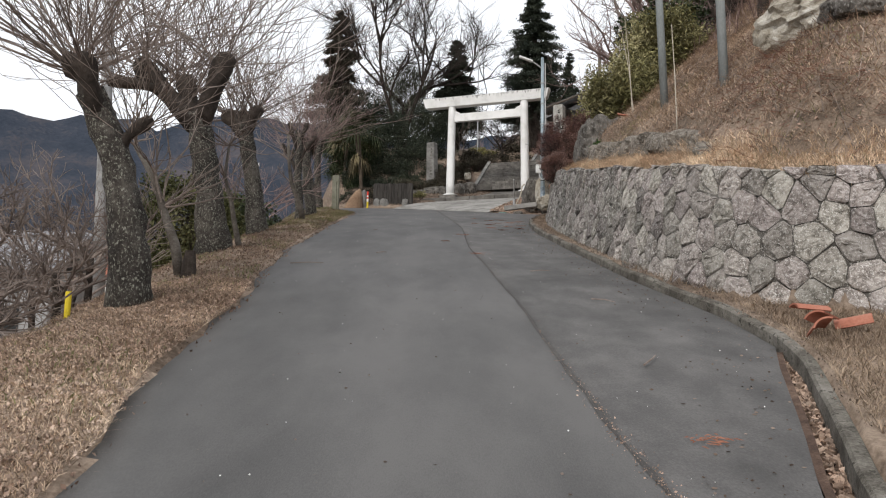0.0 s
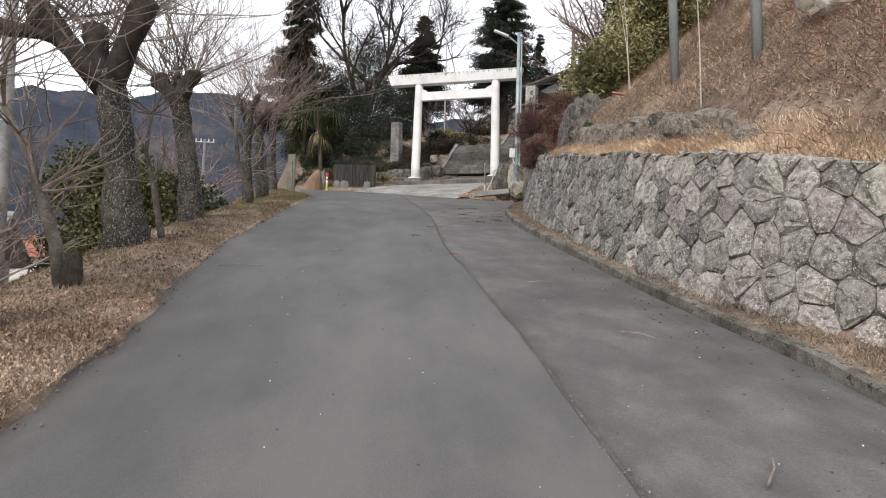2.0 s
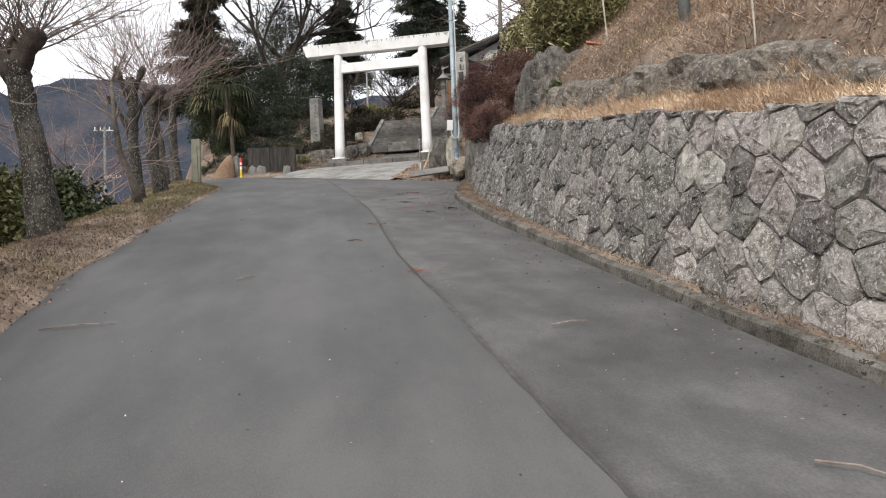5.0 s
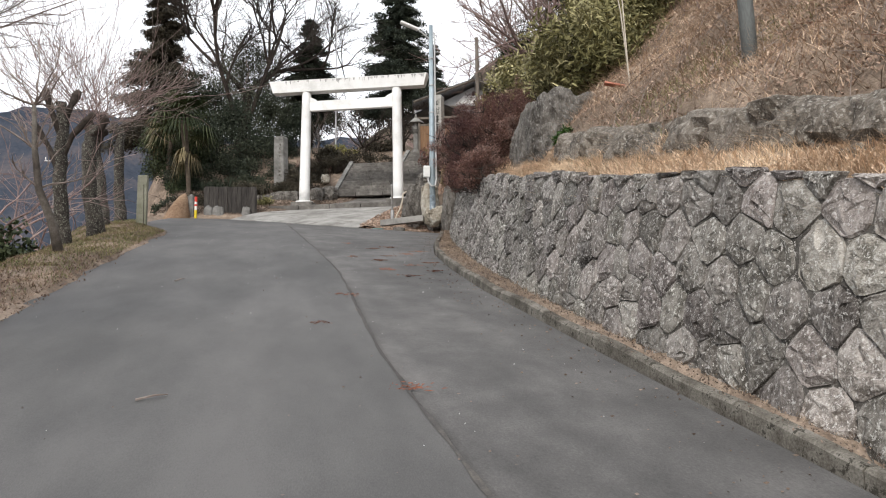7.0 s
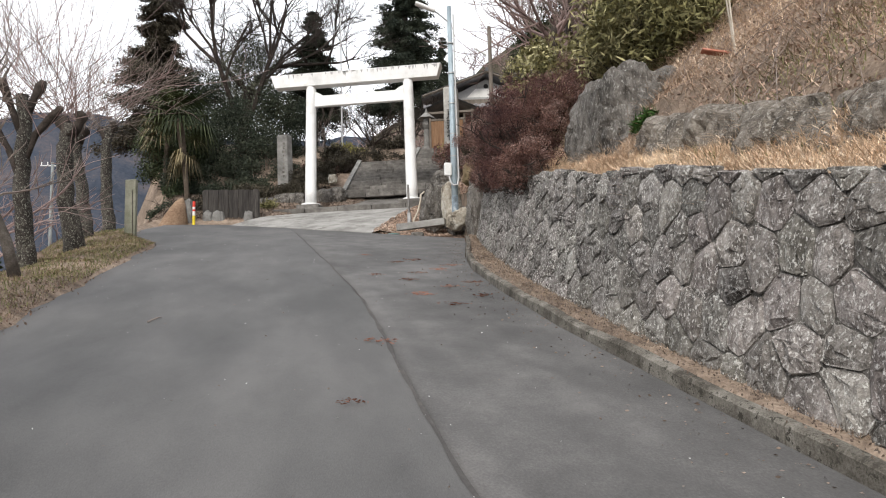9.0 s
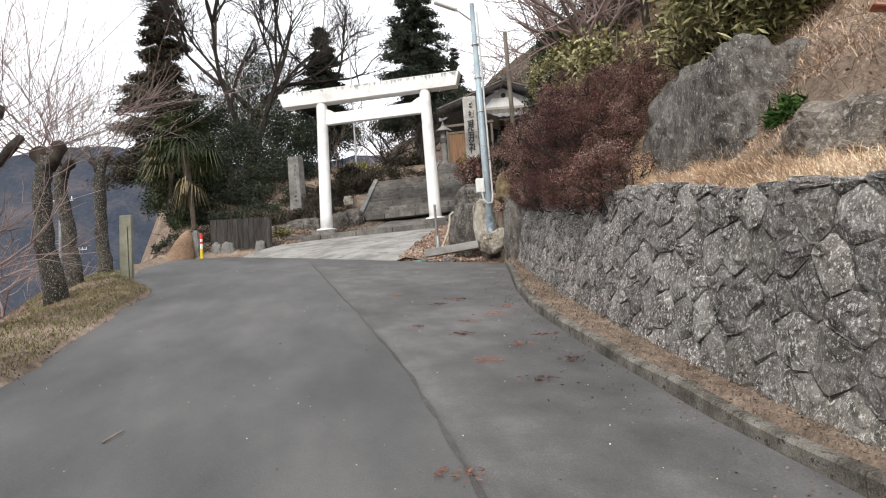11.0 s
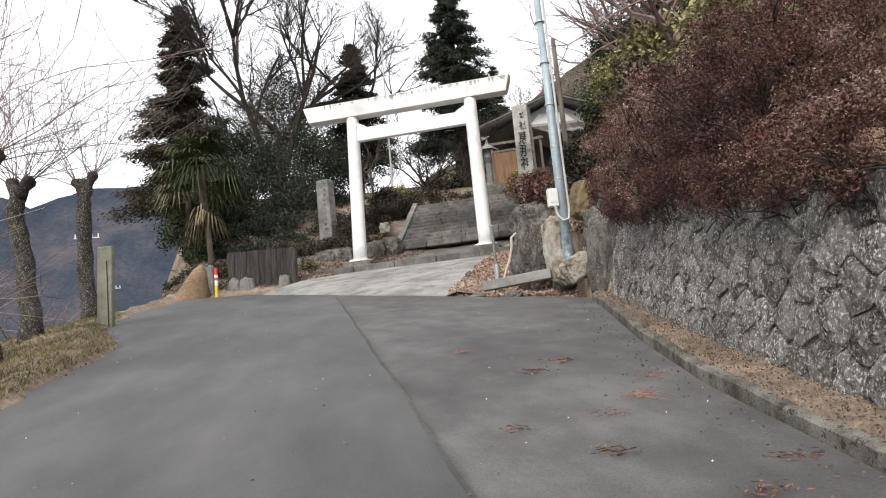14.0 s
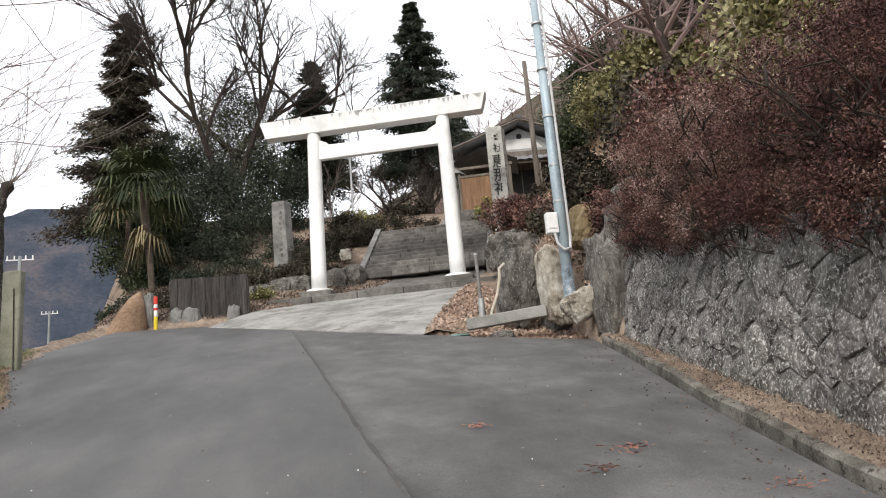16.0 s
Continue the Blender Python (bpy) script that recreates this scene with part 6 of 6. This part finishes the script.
bush("conifer_shrub", (-6.4, 19.5, gz(-6.4, 19.5)), "rounded yellow-green conifer below the road", (1.4, 1.3, 1.35), leafy("olive_conifer", [(0.045, 0.052, 0.022), (0.085, 0.09, 0.038), (0.15, 0.145, 0.07)]), 16000, 0.06, 131, lumps=18)
bush("conifer_shrub", (-8.2, 22.5, gz(-8.2, 22.5)), "dark green conifer below the road", (1.2, 1.2, 1.1), EVERGREEN, 8000, 0.07, 132, lumps=18)
bush("evergreen_shrub", (-6.7, 25.5, gz(-6.7, 25.5) + 0.1), "dark evergreen shrub below the verge", (1.2, 1.2, 1.05), EVERGREEN, 8000, 0.08, 133, lumps=16)
for k, (xx, yy, h, s) in enumerate([(-4.3, 7.0, 1.7, 2.6), (-4.6, 8.2, 2.0, 2.6), (-5.4, 8.4, 2.4, 3.0), (-4.4, 9.6, 1.8, 2.6), (-5.9, 7.2, 2.6, 3.2), (-4.8, 11.2, 2.2, 2.8), (-4.9, 7.6, 2.4, 3.0), (-5.8, 9.6, 2.8, 3.4), (-6.2, 12.5, 3.2, 3.4), (-5.2, 6.2, 2.0, 2.6), (-7.0, 15.0, 3.4, 3.6), (-6.6, 27.0, 4.6, 4.0), (-7.6, 30.0, 4.8, 4.0), (-8.0, 34.0, 5.0, 4.2), (-9.5, 24.5, 5.5, 4.5), (-8.6, 37.5, 4.6, 4.0)]):
    bare_tree((xx, yy, gz(xx, yy)), "leafless tangled shrub on the valley bank", h, s, 140 + k, trunk_r=0.06, twig=TWIG_RED if yy > 20 else TWIG, group="bank shrubs", forks=7, depth=3 if yy < 13 else 2)

# ---- woods on the hill ----
hill_trees = [(7.6, 17.5), (9.2, 19.5), (8.2, 21.5), (10.5, 23.0), (9.5, 26.0), (11.5, 27.5), (9.0, 29.5), (12.5, 31.5), (10.5, 34.0), (13.5, 36.5), (12.0, 40.0), (15.5, 42.5), (14.0, 46.5), (17.5, 49.0), (19.0, 54.0)]
protos = []
for k, (xx, yy) in enumerate(hill_trees):
    loc = at_ground(xx, yy, -0.1)
    if len(protos) < 4:
        protos.append(bare_tree(loc, "bare brown deciduous tree in the hillside woods", 7.5 + k, 6.0, 160 + k, trunk_r=0.14, twig=(TWIG_RED, TWIG)[k % 2], group="hillside woods", forks=7, depth=3))
    else:
        copy_thing(protos[k % 4], pose(*loc, 0, 0, 67 * k))
bush("evergreen_tree", at_ground(18.4, 66.0, 0.5), "dark evergreen tree on the hill above the house", (2.6, 2.6, 4.2), EVERGREEN, 12000, 0.075, 129, "tree", lumps=14)
bush("evergreen_tree", at_ground(12.4, 47.5, 0.2), "dark evergreen tree on the bank above the house path", (1.3, 1.3, 2.7), EVERGREEN, 12000, 0.07, 128, "tree", lumps=14)
for k, (xx, yy) in enumerate([(11.2, 42.5), (13.2, 45.0), (14.8, 50.5), (10.4, 37.5), (8.8, 35.0)]):
    copy_thing(protos[k % 4], pose(*at_ground(xx, yy, -0.1), 0, 0, 91 * k))
bush("bush", (9.4, 40.0, gz(9.4, 40.0)), "olive leafy bush on the bank", (0.9, 0.9, 1.1), BAMBOO, 7000, 0.05, 130, lumps=12, long=2.2)
cedar_p = cedar(at_ground(15.5, 45.5, -0.3), "dark evergreen conifer on the hilltop", 12, 3.4, CEDAR, 181, group="hill conifers", density=0.22)
for k, (xx, yy) in enumerate([(19.5, 50.5), (22, 57), (18, 41), (25, 66), (29, 78), (33, 90), (14, 32)]):
    copy_thing(cedar_p, pose(*at_ground(xx, yy, -0.3), 0, 0, 50 * k))

for a, f in ((-27, 0.5), (-29, 0.62), (-31, 0.5)):
    p = ridge_point(a, f, 95, 12, 62, 9.0, hill_crest, 0.7)
    copy_thing(cedar_p, pose(p[0], p[1], p[2] - 0.5, 0, 0, 9 * a))
far_tree = bare_tree(ridge_point(-30, 0.3, 95, 12, 62, 9.0, hill_crest, 0.7), "bare tree on the wooded slope behind the shrine", 8.0, 6.5, 171, trunk_r=0.15, twig=TWIG_RED, group="far woods", forks=9, depth=2)
rng = random.Random(33)
for k in range(34):
    a, f = -rng.uniform(1.0, 32), rng.choice((0.25, 0.45, 0.6, 0.8, 0.92, 0.99))
    p = ridge_point(a, f, 95, 12, 62, 9.0, hill_crest, 0.7)
    s_ = rng.uniform(0.7, 1.2)
    if k % 3 and a < -25:
        copy_thing(cedar_p, pose(p[0], p[1], p[2] - 0.5, 0, 0, 77 * k))
    else:
        copy_thing(far_tree, pose(p[0], p[1], p[2] - 0.5, 0, 0, 77 * k))
for k in range(60):
    a, f = -rng.uniform(1.0, 46), rng.uniform(0.05, 0.9)
    p = ridge_point(a, f, 95, 12, 62, 9.0, hill_crest, 0.7)
    copy_thing(far_tree, pose(p[0], p[1], p[2] - 0.5, 0, 0, 41 * k))

BIT = mat("dark_leaf_scraps", [(0.065, 0.048, 0.037), (0.135, 0.1, 0.079), (0.27, 0.215, 0.175)], size=2, fine=20, rough=0.9, bump=0, island=0.5)
# ---- grass, litter and debris ----
nr = np.random.default_rng(9)


def scatter(n, x0, x1, y0, y1, keep):
    x, y = nr.uniform(x0, x1, n), nr.uniform(y0, y1, n)
    k = keep(x, y)
    x, y = x[k], y[k]
    return np.stack([x, y, ground_z(x, y)], 1)


def clump(x, y, s):
    return 0.5 + 0.33 * bumps(x, y, s)


p = scatter(420000, 2.7, 6.5, 8.3, 23.5, lambda x, y: (lambda s: (s > 0.33) & (s < 1.05) & (nr.uniform(0, 1, len(x)) < 0.75 - 0.35 * (s > 0.95)))(foot_distance(x, y)))
p = p[:50000]
tagged(blades("straw_grass", p, nr.uniform(0.03, 0.17, len(p)) * (0.45 + 0.75 * np.clip(clump(p[:, 0], p[:, 1], 3.1), 0, 1)), 0.007, STRAW, lean=1.1, flow=(-0.25, 0, 0)), "golden dry grass along the top of the wall", "grass", kind="stuff")
p = scatter(260000, 3.2, 14, 8.3, 30, lambda x, y: (foot_distance(x, y) > 1.15) & (nr.uniform(0, 1, len(x)) < 0.45 + 0.5 * clump(x, y, 0.9)))[:130000]
tagged(blades("withered_grass", p, nr.uniform(0.03, 0.2, len(p)), 0.007, STRAW_DULL, lean=1.5, flow=(-0.4, 0, 0)), "withered brown grass over the slope", "grass", kind="stuff")
p = scatter(60000, 3.6, 12, 8.3, 30, lambda x, y: (foot_distance(x, y) > 1.4) & (nr.uniform(0, 1, len(x)) < 0.4 * clump(x, y, 1.7)))[:5000]
tagged(blades("straw_tufts", p, nr.uniform(0.1, 0.26, len(p)), 0.006, STRAW, lean=1.0, flow=(-0.3, 0, 0)), "pale straw tufts on the slope", "grass", kind="stuff")
p = scatter(190000, 2.6, 12, 8, 31, lambda x, y: (foot_distance(x, y) > 1.0) & (nr.uniform(0, 1, len(x)) < 0.4 + 0.6 * clump(x, y, 1.9)))[:100000]
p[:, 2] += 0.03
tagged(cards("fallen_leaves", p, nr.uniform(0.012, 0.034, len(p)), LITTER, long=1.5, rng=nr), "brown fallen leaves on the slope", "leaf litter", kind="stuff")
p = scatter(90000, 2.7, 8, 8.3, 30, lambda x, y: (foot_distance(x, y) > 0.42) & (foot_distance(x, y) < 3.5) & (nr.uniform(0, 1, len(x)) < np.clip(clump(x, y, 0.8) - 0.55, 0, 1)))[:12000]
tagged(blades("green_slope_grass", p, nr.uniform(0.04, 0.16, len(p)), 0.008, GREEN_GRASS, lean=0.9), "olive green tufts on the slope and wall top", "grass", kind="stuff")
p = scatter(90000, 5.5, 14, 31, 48, lambda x, y: (foot_distance(x, y) > 0.9))[:34000]
tagged(blades("bank_grass", p, nr.uniform(0.05, 0.28, len(p)), 0.012, STRAW_DULL, lean=1.2, flow=(-0.3, 0, 0)), "withered brown grass on the bank below the house", "grass", kind="stuff")
# strip between kerb and wall, and the grass in front of the wall's corner
p = scatter(200000, 2.5, 5.2, -1, 30, lambda x, y: (x > x_kerb(y) + 0.15) & (foot_distance(x, y) < 0.02) & (nr.uniform(0, 1, len(x)) < np.where(y < 8.5, 1.0, 0.4)))[:60000]
p[:, 2] += 0.02
tagged(blades("kerb_grass", p, nr.uniform(0.03, 0.12, len(p)) * np.where(p[:, 1] > 12, 0.3, 0.9), 0.005, VERGE_GRASS, lean=1.1), "short dry grass between kerb and wall", "grass", kind="stuff")
p = scatter(110000, 2.5, 5.2, -1, 33, lambda x, y: (x > x_kerb(y) - 0.01 + np.abs(nr.normal(size=len(x))) * 0.1) & (foot_distance(x, y) < 0.1))[:26000]
p[:, 2] = np.maximum(p[:, 2], rz_road(p[:, 1]) + 0.088) + 0.018
tagged(cards("kerb_litter", p, nr.uniform(0.006, 0.018, len(p)), BIT, long=1.5, rng=nr), "dead leaves at the foot of the wall", "leaf litter", kind="stuff")
# the left verge
p = scatter(260000, -7, -1, 0, 33, lambda x, y: (x < x_left(y) - 0.02) & (x > x_left(y) - 2.6) & (nr.uniform(0, 1, len(x)) < np.where(y < 9, 0.95, 0.45)))[:85000]
tagged(blades("verge_grass", p, nr.uniform(0.02, 0.085, len(p)), 0.006, VERGE_GRASS, lean=1.1), "short withered grass on the roadside verge", "grass", kind="stuff")
p = scatter(260000, -4.6, -1, 0, 10, lambda x, y: (x < x_left(y) - 0.02) & (x > x_left(y) - 2.4))[:90000]
tagged(blades("near_verge_grass", p, nr.uniform(0.02, 0.075, len(p)), 0.005, STRAW_DULL, lean=1.3), "short tan grass at the lower end of the verge", "grass", kind="stuff")
p = scatter(90000, -4.6, -1, 0, 10, lambda x, y: (x < x_left(y) + np.abs(nr.normal(size=len(x))) * 0.05) & (x > x_left(y) - 2.4))[:32000]
p[:, 2] += 0.03
tagged(cards("near_verge_leaves", p, nr.uniform(0.008, 0.022, len(p)), LITTER, long=1.5, rng=nr), "tan leaf scraps at the lower end of the verge", "leaf litter", kind="stuff")
p = scatter(60000, -6, 3, 41.6, 47, lambda x, y: x > -6)[:24000]
p[:, 2] += 0.03
tagged(cards("grove_litter", p, nr.uniform(0.025, 0.06, len(p)), BIT, long=1.5, rng=nr), "dark leaf litter on the floor of the grove", "leaf litter", kind="stuff")
p = scatter(110000, -7, -1, 0, 35, lambda x, y: (x < x_left(y) - 0.05) & (x > x_left(y) - 2.2) & (nr.uniform(0, 1, len(x)) < np.clip(clump(x, y, 1.3) - np.interp(y, [18, 23], [0.4, -0.4]), 0, 1)))[:26000]
tagged(blades("green_verge_grass", p, nr.uniform(0.03, 0.09, len(p)), 0.009, GREEN_GRASS, lean=0.8), "green tufts in the verge", "grass", kind="stuff")
p = scatter(140000, -8, -1, 0, 34, lambda x, y: (x < x_left(y) + np.abs(nr.normal(size=len(x))) * 0.07) & (x > x_left(y) - 3.6) & (nr.uniform(0, 1, len(x)) < np.interp(y, [7, 9, 16, 21], [0.4, 0.95, 0.95, 0.3])))[:85000]
p[:, 2] = np.where(p[:, 0] > x_left(p[:, 1]) - 0.1, np.maximum(p[:, 2], rz_road(p[:, 1])), p[:, 2]) + 0.018
tagged(cards("verge_leaves", p, nr.uniform(0.009, 0.026, len(p)), VERGE_LEAF, long=1.5, rng=nr), "brown dead leaves under the roadside trees", "leaf litter", kind="stuff")
p = scatter(24000, 2.2, 6, 30.4, 36, lambda x, y: (foot_distance(x, y) < 1.2) & (y > np.interp(x, [-0.6, 1.2, 2.9, 4.5], [38.4, 35.6, 33.2, 31.2]) - 0.25))[:7000]
p[:, 2] += 0.02
tagged(cards("forecourt_litter", p, nr.uniform(0.03, 0.08, len(p)), LITTER, long=1.5, rng=nr), "dead leaves round the lamp post", "leaf litter", kind="stuff")
ej = nr.integers(0, 14, 2600)
ef, eu = nr.uniform(0, 1, 2600), nr.uniform(0.0, 1.1, 2600)
p = np.array([tuple(pave_edge[j].lerp(pave_edge[j + 1], f) + U * u + Vector((0, 0, 0.07 - 0.16 * max(0.0, u - 0.3)))) for j, f, u in zip(ej, ef, eu)])
tagged(cards("bank_leaves", p, nr.uniform(0.025, 0.06, len(p)), LITTER, long=1.5, rng=nr), "dead leaves on the bank beside the forecourt", "leaf litter", kind="stuff")
# woods floor: brush all over the upper slope
p = scatter(50000, 7, 40, 16, 90, lambda x, y: (foot_distance(x, y) > 4.0))[:26000]
tagged(blades("brushwood", p, nr.uniform(0.3, 1.3, len(p)), 0.016, TWIG_RED, lean=0.6), "thin brown brushwood under the trees", "brush", kind="stuff")

# dry stalks and sticks lying about on the slope above the wall
rng = random.Random(52)
g = Geo()
for k in range(420):
    yy = rng.uniform(8.8, 20)
    xx = rng.uniform(3.6, 8.5)
    if float(foot_distance(np.array([xx]), np.array([yy]))[0]) < 1.0:
        continue
    a, ln = rng.gauss(0.5, 0.8), rng.uniform(0.2, 0.9)
    dx, dy = math.cos(a) * ln / 2, math.sin(a) * ln / 2
    z0, z1 = gz(xx - dx, yy - dy) + 0.05, gz(xx + dx, yy + dy) + rng.uniform(0.04, 0.2)
    g.tube([(xx - dx, yy - dy, z0), (xx, yy, (z0 + z1) / 2 + 0.03), (xx + dx, yy + dy, z1)], [0.005, 0.004, 0.002], n=4, cap=False)
tagged(build("fallen_stalks", g, TWIG), "dry stalks and sticks strewn over the slope", "brush", kind="stuff")

rng = random.Random(53)
g = Geo()
for k in range(700):
    cx, cy, sp_ = rng.choice(((4.35, 10.2, 0.35), (5.2, 9.8, 0.5), (4.9, 11.6, 0.4), (6.4, 11.2, 0.7), (5.6, 13.8, 0.5)))
    xx, yy, a, ln = rng.gauss(cx, sp_), rng.gauss(cy, sp_), rng.uniform(0, 6.3), rng.uniform(0.08, 0.3)
    z0 = gz(xx, yy) + rng.uniform(0.02, 0.14)
    g.tube([(xx, yy, z0), (xx + math.cos(a) * ln, yy + math.sin(a) * ln, z0 + rng.uniform(-0.02, 0.12))], [0.004, 0.002], n=3, cap=False)
tagged(build("red_brushwood", g, mat("red_dead_twigs", [(0.1, 0.042, 0.03), (0.19, 0.085, 0.06), (0.3, 0.16, 0.115)], size=5, fine=30, rough=0.9, bump=0)), "reddish dead twigs caught in the slope grass", "brush", kind="stuff")

# bits on the asphalt
n = 900
yy = nr.uniform(1.5, 33, n)
u = nr.uniform(0, 1, n) ** 0.7
xx = x_left(yy) + 0.2 + u * (np.array([asphalt_edge(v) for v in yy]) - x_left(yy) - 0.3)
p = np.stack([xx, yy, rz_road(yy) + 0.012], 1)
dirs = np.stack([nr.normal(size=n), nr.normal(size=n), np.zeros(n)], 1)
tagged(cards("road_bits", p[:600], nr.uniform(0.005, 0.015, 600), TWIG, up=dirs[:600], long=2.0, rng=nr), "scattered leaf scraps on the asphalt", "debris", kind="stuff")
tagged(cards("road_grit", p[600:], nr.uniform(0.005, 0.012, 300), BOXWHITE, up=dirs[600:], long=1.2, rng=nr), "pale grit on the asphalt", "debris", kind="stuff")
n = 900
yy = np.abs(nr.normal(size=n)) * 2.2 + 2.4  # mostly near the lower end
p = np.stack([seam_x(yy) + nr.normal(size=n) * 0.035, yy, rz_road(yy) + 0.004], 1)
tagged(cards("seam_litter", p[yy < 8.5], nr.uniform(0.004, 0.012, int((yy < 8.5).sum())), LITTER, long=1.6, rng=nr), "reddish leaf scraps caught in the asphalt joint", "debris", kind="stuff")
yy = nr.uniform(2.5, 7.2, 1800)
u = nr.uniform(0.05, 1, 1800)
ae = np.array([asphalt_edge(v) for v in yy])
p = np.stack([ae + 0.06 + u * np.maximum(0.02, x_kerb(yy) - ae - 0.06), yy, rz_road(yy) - 0.085 + nr.uniform(0, 0.03, 1800)], 1)
tagged(cards("gutter_leaves", p, nr.uniform(0.015, 0.045, 1800), LITTER, long=1.6, rng=nr), "wet brown leaves in the gutter", "leaf litter", kind="stuff")
n = 1100
yy = nr.uniform(1.5, 30, n)
ae = np.array([asphalt_edge(v) for v in yy])
p = np.stack([ae - np.abs(nr.normal(size=n)) * 0.35 - 0.02, yy, rz_road(yy) - 0.006], 1)
tagged(cards("kerbside_bits", p, nr.uniform(0.005, 0.017, n), BIT, up=np.stack([nr.normal(size=n), nr.normal(size=n), np.zeros(n)], 1), long=2.2, rng=nr), "leaf scraps gathered along the kerb", "debris", kind="stuff")
NEEDLE = mat("red_needles", [(0.13, 0.05, 0.03), (0.22, 0.09, 0.055), (0.3, 0.15, 0.1)], size=8, fine=30, rough=0.9, bump=0, island=0.3)
rng = random.Random(15)
for k, (xx, yy, s) in enumerate([(0.75, 13.8, 0.1), (0.6, 17.7, 0.12), (0.25, 16.0, 0.06), (1.5, 21.8, 0.11), (1.75, 22.6, 0.1), (2.1, 23.0, 0.11), (1.4, 20.4, 0.12), (1.9, 21.0, 0.1), (2.35, 21.4, 0.1), (1.65, 24.2, 0.1), (2.0, 24.6, 0.12), (1.2, 25.6, 0.08), (1.65, 4.95, 0.09), (2.45, 23.6, 0.1), (1.1, 22.4, 0.08), (2.2, 20.2, 0.09), (1.7, 19.6, 0.1)]):
    g = Geo()
    z = float(rz_road(yy)) + (0.004 if xx < float(seam_x(yy)) else -0.008)
    for j in range(46):
        a = rng.gauss(0.4, 0.7) + k
        px, py = xx + rng.gauss(0, s * 0.7), yy + rng.gauss(0, s * 0.45)
        ln = rng.uniform(0.25, 0.8) * s
        zz = z + 0.233 * (py - yy) + rng.uniform(0.006, 0.025)
        g.add([(px, py, zz), (px + math.cos(a) * ln, py + math.sin(a) * ln, zz + 0.2 * math.sin(a) * ln), (px + math.cos(a) * ln * 0.5 - math.sin(a) * 0.006, py + math.sin(a) * ln * 0.5 + math.cos(a) * 0.006, zz + 0.1 * math.sin(a) * ln + 0.006)], [(0, 1, 2)])
    ob = build("needle_sprig", g, NEEDLE)
    tagged(ob, "reddish dead cedar sprig on the asphalt", "debris", "fallen sprigs")
for k, (xx, yy, ln, a) in enumerate([(-1.9, 12.1, 0.5, 10), (1.8, 6.6, 0.35, 60), (-0.9, 13.7, 0.2, 30), (2.0, 9.2, 0.3, -40), (-1.5, 19.0, 0.25, 70), (1.6, 11.6, 0.3, 15)]):
    z = float(rz_road(yy)) + 0.012
    dx, dy = math.cos(radians(a)) * ln / 2, math.sin(radians(a)) * ln / 2
    ob = build("twig", Geo().tube([(xx - dx, yy - dy, z - 0.233 * dy), (xx + 0.02, yy, z + 0.012), (xx + dx, yy + dy, z + 0.233 * dy)], [0.008, 0.007, 0.004], n=5), TWIG)
    tagged(ob, "fallen twig on the asphalt", "twig", "fallen twigs")
